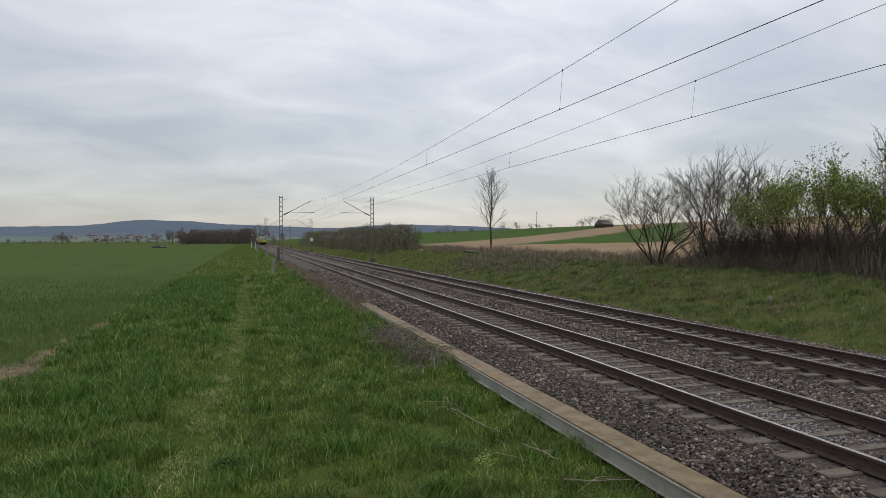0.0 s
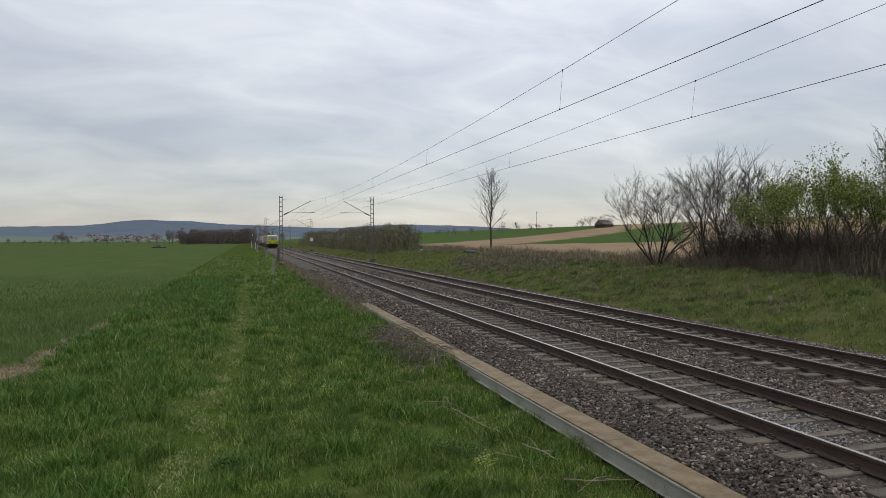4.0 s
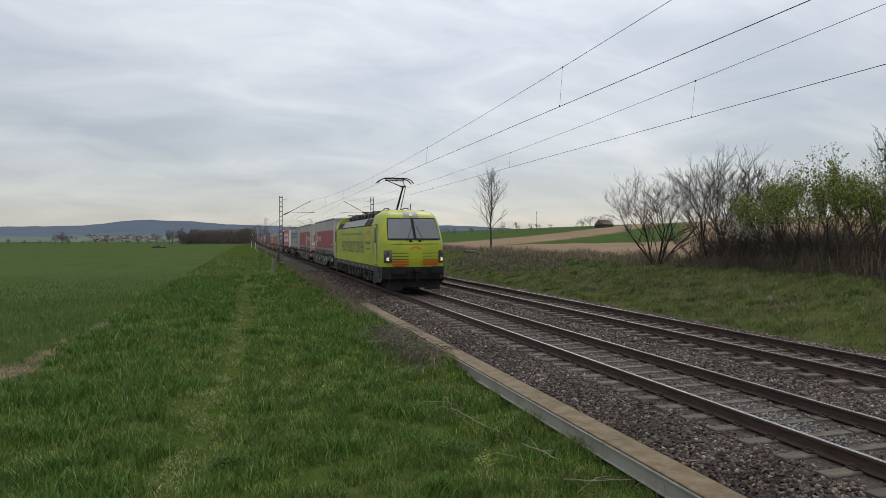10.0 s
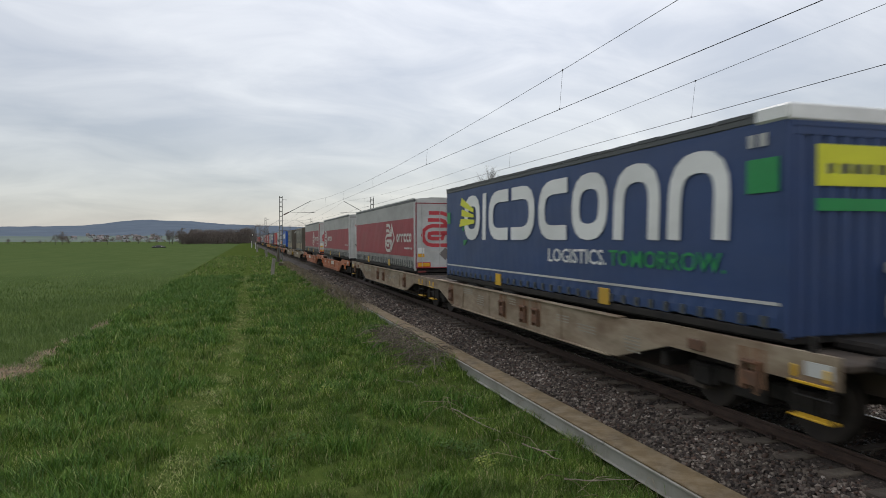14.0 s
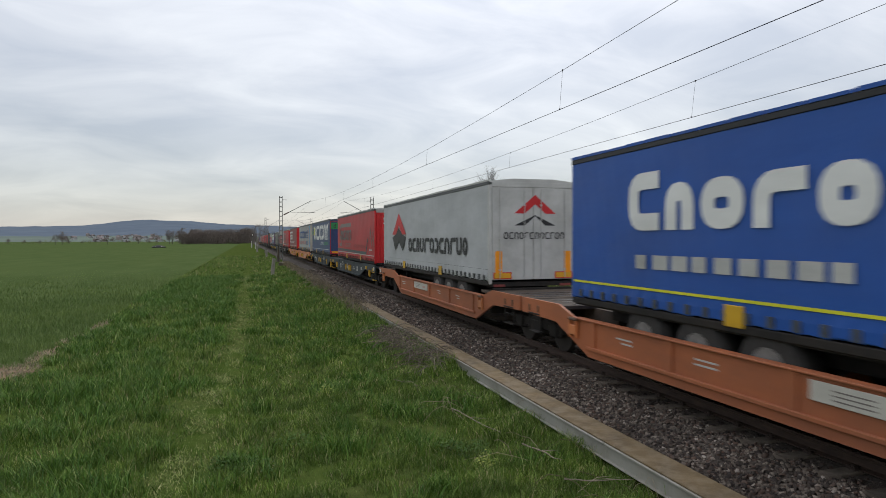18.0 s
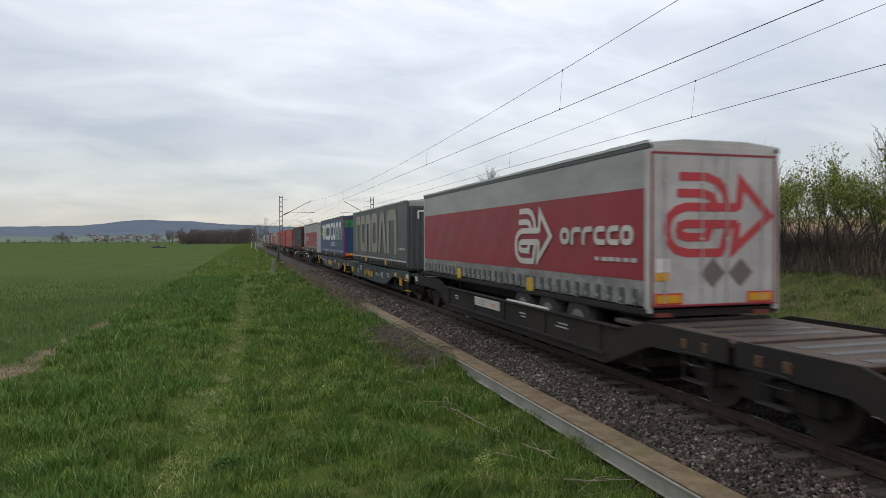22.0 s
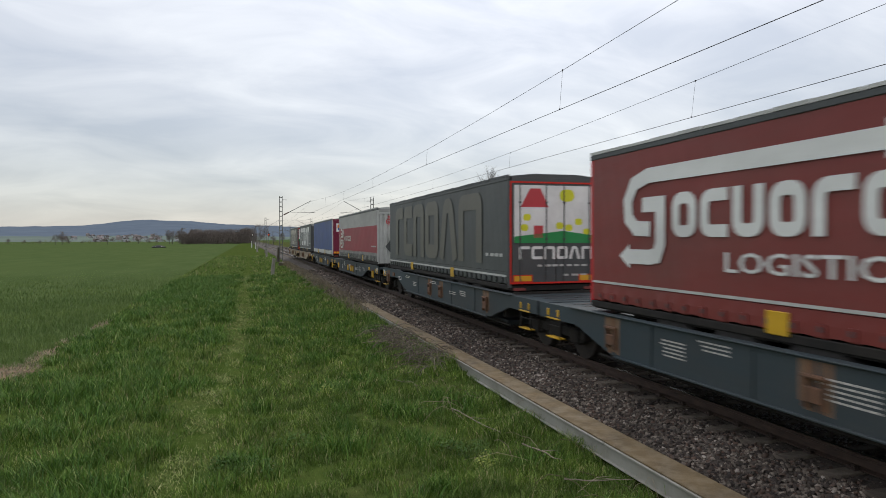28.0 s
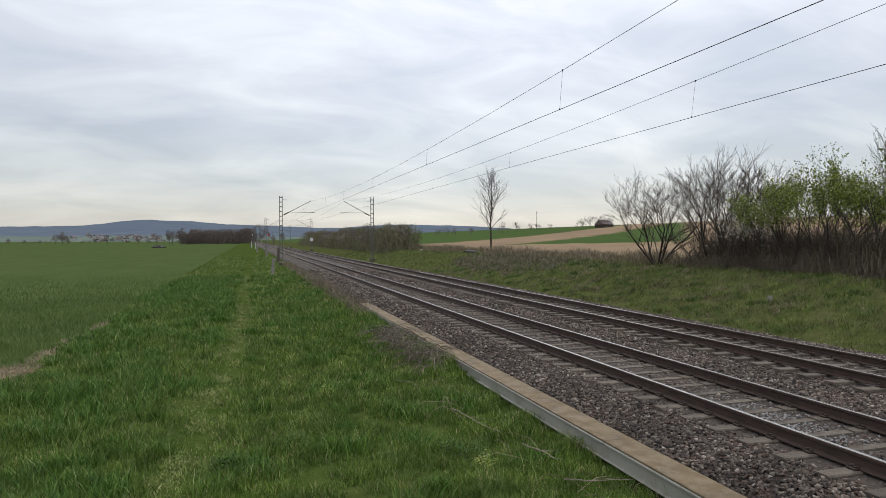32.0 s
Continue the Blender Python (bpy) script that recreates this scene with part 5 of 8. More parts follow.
        for u in (1.0, 1.9):
            part("deck_strip", Shape().box(-1.1, 1.1, loc(u) - 0.06, loc(u) + 0.06, 1.062, 1.075), M_CHASSIS, body)
    if "swap" in label:
        for y in (3.5, 8.3, 21.1, 25.9):
            sb = part("support_beam", Shape().box(-1.34, 1.34, y - 0.12, y + 0.16, 0.92, 1.055, 0.015).box(-1.46, -1.30, y - 0.14, y + 0.18, 0.955, 1.12), mat, t, "beige cross support under the swap body")
            for k in range(4):
                part("hazard_stripe", Shape().add([(-1.463, y - 0.14 + 0.08 * k, 0.96), (-1.463, y - 0.08 + 0.08 * k, 0.96), (-1.463, y - 0.06 + 0.08 * k, 1.115), (-1.463, y - 0.12 + 0.08 * k, 1.115)], [(0, 1, 2, 3)]), M_YELLOW if k % 2 else M_BLACK_TEXT, sb)
    if wheel:
        wy, wr = (WHEEL_Y, 0.25) if "swap" in label else (17.4, 0.19)
        bw = Shape()
        for k in range(18):
            a0, a1 = 6.283 * k / 18, 6.283 * (k + 1) / 18
            bw.tube((-1.46, wy + wr * math.cos(a0), 0.62 + wr * math.sin(a0)), (-1.46, wy + wr * math.cos(a1), 0.62 + wr * math.sin(a1)), 0.026, n=6)
        for k in range(3):
            a0 = 2.094 * k + 0.5
            bw.tube((-1.46, wy, 0.62), (-1.46, wy + wr * math.cos(a0), 0.62 + wr * math.sin(a0)), 0.018, n=6)
        bw.tube((-1.46, wy, 0.62), (-1.2, wy, 0.62), 0.03, n=8)
        part("brake_wheel", bw, M_YELLOW, t, "yellow hand brake wheel")
    for y in (2.3, LW / 2, LW - 2.3):
        bogie(t, y, M_CHASSIS)
    for y0, y1 in ((0.0, 0.62), (LW - 0.62, LW)):
        for sgn in (-1, 1):
            yy = (y0, y1) if y0 == 0 else (y1, y0)
            part("buffer", Shape().tube((sgn * 0.875, yy[1], 1.05), (sgn * 0.875, yy[0] + (0.06 if y0 == 0 else -0.06), 1.05), 0.10, n=10)
                 .tube((sgn * 0.875, yy[0] + (0.06 if y0 == 0 else -0.06), 1.05), (sgn * 0.875, yy[0], 1.05), 0.23, 0.21, n=14), M_CHASSIS, t)
    for k in range(12):
        y = 3.9 + k * 2.35
        if abs(y - LW / 2) > 2.2:
            part("brake_cylinder", Shape().tube((-0.6, y, 0.24), (-0.6, y + rnd.uniform(0.4, 0.9), 0.24), 0.11, n=10), M_CHASSIS, t)
    for ya, yb in ((3.5, 15), (19.2, 30.6)):
        part("brake_pipe", Shape().tube((-1.15, ya, 0.3), (-1.15, yb, 0.3), 0.03), M_CHASSIS, t)
    return t


M_NOTICE = paint("off_white_plate", (0.56, 0.54, 0.48), amount=0.4)
M_RED_FADED = paint("faded_red_mark", (0.50, 0.30, 0.26), amount=0.2)
WHEEL_Y = 16.06
M_BLUEGREY_W = paint("blue_grey_wagon_paint", (0.034, 0.050, 0.058), 0.7, (0.07, 0.055, 0.04), 0.4)
M_GREY_W = paint("grey_wagon_paint", (0.031, 0.042, 0.047), 0.7, (0.06, 0.05, 0.04), 0.35)
M_DARK_W = material("black_wagon_paint", (0.020, 0.0185, 0.0178), (0.028, 0.025, 0.023), 1.3, 0.9, bump=0.1, bump_scale=5, dirt=(0.045, 0.037, 0.03), dirt_scale=0.9, dirt_amount=0.4, stretch=(1, 0.35, 1), spec=0.15)
M_ORANGE_W = paint("orange_wagon_paint", (0.55, 0.185, 0.065), 0.5, (0.10, 0.06, 0.04), 0.45)
M_REDBROWN_W = paint("red_brown_wagon_paint", (0.37, 0.115, 0.045), 0.6, (0.08, 0.05, 0.04), 0.5)
M_BEIGE_W = material("weathered_beige_wagon_paint", (0.30, 0.245, 0.175), (0.195, 0.152, 0.105), 2.5, 0.7, bump=0.12, bump_scale=6, dirt=(0.115, 0.060, 0.032), dirt_scale=1.6, dirt_amount=0.85, stretch=(1, 0.5, 1.4), spec=0.3)
M_DECK = material("dark_deck", (0.060, 0.050, 0.043), (0.095, 0.080, 0.068), 5, 0.9, dirt=(0.10, 0.066, 0.045), dirt_scale=1.5, dirt_amount=0.6, spec=0.15)


# how far single loads and wagons stand ahead of the regular spacing
WAGON_SHIFT = {1: -0.3, 2: -0.3, 3: -0.2, 5: -0.3, 6: -0.9, 7: -0.95, 8: -0.65, 10: -0.35}
TRAILER_SHIFT = {1: -0.5, 3: -0.45, 5: -0.25, 9: -0.3, 10: -0.3, 11: -1.1, 12: -0.5, 13: -1.1, 14: -0.5, 15: -0.8, 16: -0.45, 17: -0.3, 19: -0.35, 20: -0.3, 22: 0.45}


def build_train():
    """Returns the moving things with their leading plane's place along the line at time zero."""
    wagons = {}
    W = [("blue-grey articulated pocket wagon with rusty brackets", M_BLUEGREY_W, M_RUST, "deep"),
         ("black articulated pocket wagon with a white notice plate", M_DARK_W, M_DARK_W, "low"),
         ("weathered beige articulated pocket wagon with rust stains", M_BEIGE_W, M_RUST, "deep"),
         ("faded orange articulated pocket wagon", M_REDBROWN_W, M_ORANGE_W, "low"),
         ("weathered beige low wagon under swap bodies", M_BEIGE_W, M_BEIGE_W, "low"),
         ("red-brown articulated pocket wagon", M_REDBROWN_W, M_ORANGE_W, "low"),
         ("grey articulated pocket wagon with yellow brackets", M_GREY_W, M_YELLOW, "deep"),
         ("bright orange articulated pocket wagon", M_ORANGE_W, M_YELLOW, "deep"),
         ("black articulated pocket wagon with a white notice plate", M_DARK_W, M_DARK_W, "low"),
         ("grey articulated pocket wagon with yellow brackets", M_GREY_W, M_YELLOW, "deep"),
         ("black articulated pocket wagon with a white notice plate", M_DARK_W, M_DARK_W, "low"),
         ("black articulated pocket wagon with a white notice plate", M_DARK_W, M_DARK_W, "low"),
         ("black articulated pocket wagon with a white notice plate", M_DARK_W, M_DARK_W, "low"),
         ("blue-grey articulated pocket wagon with rusty brackets", M_BLUEGREY_W, M_RUST, "deep"),
         ("grey articulated pocket wagon with yellow brackets", M_GREY_W, M_YELLOW, "deep"),
         ("weathered beige articulated pocket wagon with rust stains", M_BEIGE_W, M_RUST, "deep")]
    moving = []
    for k, spec in enumerate(W):
        s = 328.8 - 1.5 + 34.15 * k + WAGON_SHIFT.get(k + 1, 0.0)
        if spec in wagons:
            ob = copy_thing(wagons[spec], Matrix())
        else:
            ob = wagons[spec] = pocket_wagon(spec[0], spec[1], spec[2], spec[3], M_DECK if spec[1] in (M_BEIGE_W, M_REDBROWN_W, M_DARK_W) else spec[1], "swap" in spec[0] or (spec[3] == "deep" and spec[2] is M_YELLOW))
        moving.append((ob, s))
    carm_d = dict(skirt_h=0.47, curtain=M_CARMINE, top=M_GREY_TARP, skirt=M_ROAD_DIRT, roof=M_LIGHT_GREY, end_mat=M_LIGHT_GREY, upper=0.62)
    lab_c = "carmine and grey curtain-sided semi-trailer with white arrow shape, "
    kinds = {
        "carmine_front": lambda: semi_trailer(lab_c + "grey bulkhead", ends="front", decorate=carmine_livery(0.7, 2.2, "front"), **{**carm_d, "upper": 0.74}),
        "carmine_doors": lambda: semi_trailer(lab_c + "logo doors", ends="doors", decorate=carmine_livery(8.3, 2.6), **carm_d),
        "silver_blue": lambda: semi_trailer("grey curtain-sided semi-trailer with blue row of marks and orange arc", M_GREY_TARP, M_GREY_TARP, M_ROAD_DIRT, M_SLATE, "front", M_OFF_WHITE, grey_blue_livery),
        "big_red": lambda: semi_trailer("bright red curtain-sided semi-trailer, huge white name, white doors", M_SIGNAL_RED, M_SIGNAL_RED, M_SIGNAL_RED, M_YELLOW, "doors", M_WHITE, big_red_livery, edge=M_YELLOW),
        "navy_front": lambda: semi_trailer("navy blue curtain-sided semi-trailer with white name, yellow front plate", M_NAVY, M_NAVY, M_NAVY, M_SLATE, "front", M_NAVY, navy_livery("front")),
        "navy_doors": lambda: semi_trailer("navy blue curtain-sided semi-trailer with white name, lime wing doors", M_NAVY, M_NAVY, M_NAVY, M_SLATE, "doors", M_NAVY, navy_livery("doors")),
        "blue": lambda: semi_trailer("bright blue curtain-sided semi-trailer with white row of marks", M_BLUE, M_BLUE, M_BLUE, M_BLUE, "front", M_BLUE, transport_blue, edge=M_BLACK_TEXT),
        "silver": lambda: semi_trailer("silver curtain-sided semi-trailer with red and black angle mark", M_SILVER, M_SILVER, M_SILVER, M_LIGHT_GREY, "doors", M_LIGHT_GREY, silver_livery),
        "red_front": lambda: semi_trailer("red curtain-sided semi-trailer with dark mountain line, red bulkhead", M_RED, M_RED, M_RED, M_LIGHT_GREY, "front", M_SIGNAL_RED, red_zigzag_livery("front")),
        "red_doors": lambda: semi_trailer("red curtain-sided semi-trailer with dark mountain line, red doors", M_RED, M_RED, M_RED, M_LIGHT_GREY, "doors", M_SIGNAL_RED, red_zigzag_livery("doors")),
        "dark_red_doors": lambda: semi_trailer("dark red curtain-sided semi-trailer with white name, red doors", M_DARK_RED, M_DARK_RED, M_DARK_RED, M_SLATE, "doors", M_SIGNAL_RED, dark_red_livery("doors")),
        "dark_red_front": lambda: semi_trailer("dark red curtain-sided semi-trailer with white name, red bulkhead", M_DARK_RED, M_DARK_RED, M_DARK_RED, M_LIGHT_GREY, "front", M_SIGNAL_RED, dark_red_livery("front")),
        "slate_front": lambda: semi_trailer("slate grey curtain-sided semi-trailer with huge faded name", M_SLATE, M_SLATE, M_SLATE, M_LIGHT_GREY, "front", M_SLATE, slate_letters("front", M_FADED_CREAM)),
        "slate_castle": lambda: semi_trailer("slate grey curtain-sided semi-trailer, doors with a drawn castle", M_SLATE, M_SLATE, M_SLATE, M_SLATE, "doors", M_SLATE, slate_letters("castle", M_FAINT)),
        "slate_white": lambda: semi_trailer("slate grey curtain-sided semi-trailer, huge pale name, red box", M_SLATE, M_SLATE, M_SLATE, M_LIGHT_GREY, "front", M_SLATE, slate_letters("redbox", M_TEXT_WHITE)),
        "slate_rainbow": lambda: semi_trailer("slate grey curtain-sided semi-trailer, doors with a drawn rainbow", M_SLATE, M_SLATE, M_SLATE, M_LIGHT_GREY, "doors", M_SLATE, slate_letters("rainbow", M_CREAM)),
        "black": lambda: semi_trailer("black curtain-sided semi-trailer with pink row of marks on doors", M_BLACK, M_BLACK, M_BLACK, M_YELLOW, "doors", M_BLACK, black_livery, edge=M_BLACK),
        "plain_blue": lambda: semi_trailer("dull blue tarpaulin semi-trailer, white lower boards, maroon doors", M_DULL_BLUE, M_DULL_BLUE, M_LIGHT_GREY, M_LIGHT_GREY, "doors", M_MAROON, plain_blue_livery),
        "swap": lambda: swap_body("olive swap body with tan drop sides and faded name", M_FADED_CREAM),
    }
    order = ["carmine_front", "carmine_doors", "silver_blue", "big_red", "navy_front", "carmine_doors", "carmine_front", "carmine_doors", "swap", "swap", "blue", "silver",
             "red_front", "navy_doors", "silver_blue", "dark_red_doors", "red_front", "carmine_doors", "slate_front", "navy_doors", "carmine_front", "black",
             "red_front", "red_doors", "red_front", "carmine_doors", "dark_red_front", "slate_castle", "carmine_front", "plain_blue", "slate_white", "slate_rainbow"]
    built = {}
    for k, name in enumerate(order):
        s = 328.8 + 34.15 * (k // 2) + 17.6 * (k % 2)
        s += TRAILER_SHIFT.get(k + 1, 0.0)
        if name == "swap":
            s += 1.9
        if name in built:
            ob = copy_thing(built[name], Matrix())
        else:
            ob = built[name] = kinds[name]()
        moving.append((ob, s))
    return moving
# ---- the electric locomotive ----
M_LIME_BODY = paint("lime_locomotive_paint", (0.37, 0.42, 0.022), 0.4, (0.10, 0.10, 0.05), 0.4)
M_LOCO_GREY = paint("grey_roof_panel", (0.20, 0.20, 0.20), 0.5, amount=0.3)
M_LOCO_FRAME = paint("dark_grey_frame_paint", (0.026, 0.026, 0.027), 0.75, (0.055, 0.046, 0.037), 0.5)
M_LOCO_BLACK = material("black_buffer_beam", (0.010, 0.010, 0.011), (0.018, 0.017, 0.016), 5, 0.75, dirt=(0.045, 0.038, 0.031), dirt_scale=2, dirt_amount=0.35, spec=0.2)
M_GEAR = material("dusty_running_gear", (0.060, 0.052, 0.044), (0.11, 0.095, 0.078), 6, 0.85, dirt=(0.03, 0.027, 0.024), dirt_scale=2.5, dirt_amount=0.6)
M_WINDSCREEN = glass("windscreen_glass", (0.085, 0.10, 0.105), 0.05)
M_RED_ORANGE = paint("red_orange_stripe", (0.62, 0.09, 0.02), 0.4, amount=0.1)
M_PALE_WORD = paint("dark_green_lettering", (0.10, 0.125, 0.055), 0.5, amount=0.15)
M_HEADLAMP = glowing("lit_headlamp", (1.0, 0.80, 0.58), 0.35)
M_LAMP_DARK = glass("dark_lamp_glass", (0.05, 0.05, 0.05), 0.1)
M_INSULATOR = material("brown_insulator", (0.09, 0.04, 0.025), rough=0.3)
M_COPPER = material("roof_conductor", (0.035, 0.032, 0.030), (0.06, 0.05, 0.045), 6, 0.6, 0.4)

CAB_Z = [1.16, 1.50, 1.95, 2.28, 2.42, 2.80, 3.20, 3.42, 3.62, 3.76, 3.84]
CAB_F = [0.62, 0.56, 0.58, 0.64, 0.72, 0.96, 1.24, 1.40, 1.62, 1.95, 2.55]
CAB_W = [1.50, 1.50, 1.50, 1.50, 1.50, 1.49, 1.46, 1.42, 1.34, 1.18, 0.90]


def cab_point(u, z, out=0.0):
    """A point of the cab's nose: u from -1 (side) over 0 (middle) to 1, at the height z."""
    zs = np.clip(z + np.linspace(-0.10, 0.10, 7), CAB_Z[0], CAB_Z[-1]) if CAB_Z[0] < z < CAB_Z[-1] else np.array([z])
    f, w = np.interp(zs, CAB_Z, CAB_F).mean(), np.interp(zs, CAB_Z, CAB_W).mean()
    us = [0, 0.35, 0.62, 0.80, 0.92, 1.0]
    au = np.abs(u + np.linspace(-0.07, 0.07, 7)) if abs(u) < 0.93 else np.array([abs(u)])
    x = np.interp(np.abs(u), us, [0, 0.46 * w, 0.80 * w, 0.93 * w, w, w])
    y = np.interp(au, us, [f - 0.05, f - 0.03, f + 0.06, f + 0.32, f + 0.75, max(2.6, f + 0.8)]).mean()
    return (math.copysign(x + out * 0.5, u) if u else 0.0, y - out, z)


def cab_patch(u0, u1, z0, z1, out, n=6, m=4, taper=0.0):
    s = Shape()
    v = []
    for j in range(m + 1):
        z = z0 + (z1 - z0) * j / m
        k = 1 - taper * j / m
        v += [cab_point((u0 + (u1 - u0) * i / n) * k, z, out) for i in range(n + 1)]
    return s.add(v, [(j * (n + 1) + i, j * (n + 1) + i + 1, (j + 1) * (n + 1) + i + 1, (j + 1) * (n + 1) + i) for j in range(m) for i in range(n)])


def flip(shape, L):
    shape.v = [(-x, L - y, z) for x, y, z in shape.v]
    return shape


def electric_locomotive():
    L = 18.98
    t = thing("electric_locomotive", "lime green electric freight locomotive with lit headlamps, pantograph raised", "locomotive")
    # cabs
    us = [-1, -0.94] + [k / 20 for k in range(-18, 19)] + [0.94, 1]
    rows_z = list(np.linspace(CAB_Z[0], CAB_Z[-1], 40))
    for back in (False, True):
        turn = (lambda s: flip(s, L)) if back else (lambda s: s)
        s = Shape()
        v = [cab_point(u, z) for z in rows_z for u in us]
        n = len(us)
        s.add(v, [(j * n + i, j * n + i + 1, (j + 1) * n + i + 1, (j + 1) * n + i) for j in range(len(rows_z) - 1) for i in range(n - 1)])
        s.add([(-0.9, 2.6, 3.84), (0.9, 2.6, 3.84), (0.9, 2.9, 3.84), (-0.9, 2.9, 3.84)] + [cab_point(u, 3.84) for u in us], [(0, 1, 2, 3), tuple(range(4, 4 + n))])
        cab = part("cab", turn(s), M_LIME_BODY, t, smooth=True)
        part("windscreen_frame", turn(cab_patch(-0.645, 0.645, 2.40, 3.42, 0.034, 20, 8, 0.05)), M_LOCO_BLACK, cab)
        part("windscreen", turn(cab_patch(-0.62, 0.62, 2.46, 3.37, 0.042, 20, 8, 0.05)), M_WINDSCREEN, cab, "large two-part windscreen")
        part("screen_bar", turn(cab_patch(-0.02, 0.02, 2.44, 3.40, 0.052, 2, 8)), M_LOCO_BLACK, cab)
        for sg in (-1, 1):
            w = Shape()
            w.tube(cab_point(0.18 * sg, 2.36, 0.05), cab_point(0.05 * sg + 0.02, 3.02, 0.05), 0.018, 0.012, 6)
            w.box(0.21 * sg - 0.06, 0.21 * sg + 0.06, cab_point(0.2, 2.36)[1] - 0.06, cab_point(0.2, 2.36)[1], 2.30, 2.40, 0.01)
            part("wiper", turn(w), M_LOCO_BLACK, cab)
            part("lamp_housing", turn(cab_patch(*sorted((0.56 * sg, 0.80 * sg)), 1.34, 1.92, 0.012, 4, 3)), M_LAMP_DARK, cab)
            p = cab_point(0.655 * sg, 1.52)
            lamp = Shape().tube((p[0], p[1] - 0.035, p[2]), (p[0], p[1] + 0.03, p[2]), 0.085, 0.085, 14)
            part("headlamp", turn(lamp), M_LAMP_DARK if back else M_HEADLAMP, cab, "lit round headlamp" if not back else "")
            p = cab_point(0.66 * sg, 1.76)
            part("tail_lamp", turn(Shape().tube((p[0], p[1] - 0.03, p[2]), (p[0], p[1] + 0.03, p[2]), 0.07, 0.07, 12)), M_LAMP_DARK, cab)
            for z0 in (1.235, 1.36):
                part("red_stripe", turn(cab_patch(*sorted((0.16 * sg, 0.555 * sg)), z0, z0 + 0.09, 0.010, 5, 1)), M_RED_ORANGE, cab)
            for z0 in (1.50, 1.64, 1.78):
                part("nose_groove", turn(cab_patch(*sorted((0.16 * sg, 0.555 * sg)), z0, z0 + 0.022, 0.008, 5, 1)), M_LOCO_BLACK, cab)
        part("nose_seam", turn(cab_patch(-0.57, 0.57, 2.19, 2.215, 0.008, 8, 1)), M_LOCO_BLACK, cab)
        arc_ = Shape()
        for k in range(8):
            a0, a1 = radians(10 + 20 * k), radians(30 + 20 * k)
            arc_.add([cab_point(-0.13 * r * math.cos(a), 1.94 + 0.15 * r * math.sin(a), 0.012) for r, a in ((1.0, a0), (1.0, a1), (0.62, a1), (0.62, a0))], [(0, 1, 2, 3)])
        part("nose_mark", turn(arc_.weld()), M_RED_ORANGE, cab, "small red arc shape")
        part("top_lamp_panel", turn(cab_patch(-0.2, 0.2, 3.45, 3.70, 0.012, 4, 3)), M_LOCO_GREY, cab)
        p = cab_point(0.0, 3.58)
        part("top_headlamp", turn(Shape().tube((0, p[1] - 0.10, 3.57), (0, p[1] + 0.05, 3.57), 0.08, 0.08, 14)), M_LAMP_DARK if back else M_HEADLAMP, cab)
        # buffer beam
        b = Shape().prism([(-1.42, 0.95), (-1.42, 1.9), (1.42, 1.9), (1.42, 0.95), (1.15, 0.55), (-1.15, 0.55)], "z", 0.62, 1.17)
        beam = part("buffer_beam", turn(b), M_LOCO_BLACK, t)
        for sg in (-1, 1):
            bf = Shape().box(sg * 0.875 - 0.30, sg * 0.875 + 0.30, 0.0, 0.10, 0.86, 1.22, 0.05).tube((sg * 0.875, 0.1, 1.05), (sg * 0.875, 0.62, 1.05), 0.13, 0.16, 12)
            part("buffer", turn(bf), M_LOCO_BLACK, beam)
            part("step_recess", turn(Shape().box(sg * 1.43 - 0.04, sg * 1.43 + 0.04, 1.15, 1.55, 0.72, 1.0, 0.02)), M_LOCO_BLACK, beam)
        part("coupling_hook", turn(Shape().box(-0.12, 0.12, 0.2, 0.6, 0.92, 1.12, 0.03).tube((0, 0.3, 0.95), (0, 0.26, 0.55), 0.05)), M_LOCO_BLACK, beam)
        for x in (-0.35, 0.35):
            part("brake_hose", turn(Shape().tube((x, 0.5, 0.95), (x * 1.08, 0.36, 0.6), 0.03)), M_LOCO_BLACK, beam)
        for sg in (-1, 1):
            ap = part("cab_apron", turn(Shape().prism([(1.0, 0.62), (1.25, 0.42), (2.75, 0.42), (2.95, 0.80), (2.95, 1.16), (1.0, 1.16)], "x", *sorted((sg * 1.34, sg * 1.47)))), M_LOCO_FRAME, t, "dark grey apron with footholds under the cab")
            for y0, z0 in ((1.30, 0.62), (1.30, 0.88), (2.15, 0.50), (2.15, 0.86)):
                part("foothold", turn(Shape().box(*sorted((sg * 1.466, sg * 1.478)), y0, y0 + 0.42, z0, z0 + 0.16, 0.004)), M_LOCO_BLACK, ap)
        part("rail_guard", turn(Shape().prism([(0.75, 0.12), (0.95, 0.12), (1.1, 0.62), (0.85, 0.62)], "x", -1.2, -0.55).prism([(0.75, 0.12), (0.95, 0.12), (1.1, 0.62), (0.85, 0.62)], "x", 0.55, 1.2).prism([(0.80, 0.22), (1.0, 0.22), (1.1, 0.62), (0.9, 0.62)], "x", -0.55, 0.55)), M_LOCO_BLACK, t)
        # cab side door and windows, camera's side
        for sg in (-1, 1):
            xs = sg * 1.502
            d = Shape()
            d.box(*sorted((xs, xs + sg * 0.012)), 2.02, 2.66, 1.22, 3.1, 0.005)
            door = part("cab_door", turn(d), M_LIME_BODY, t)
            part("door_window", turn(Shape().box(*sorted((xs + sg * 0.012, xs + sg * 0.02)), 2.14, 2.54, 2.25, 2.98, 0.003)), M_LAMP_DARK, door)
            part("door_handle", turn(Shape().tube((xs + sg * 0.03, 1.98, 1.5), (xs + sg * 0.03, 1.98, 2.6), 0.015).tube((xs + sg * 0.03, 2.70, 1.5), (xs + sg * 0.03, 2.70, 2.6), 0.015)), M_ALU, door)
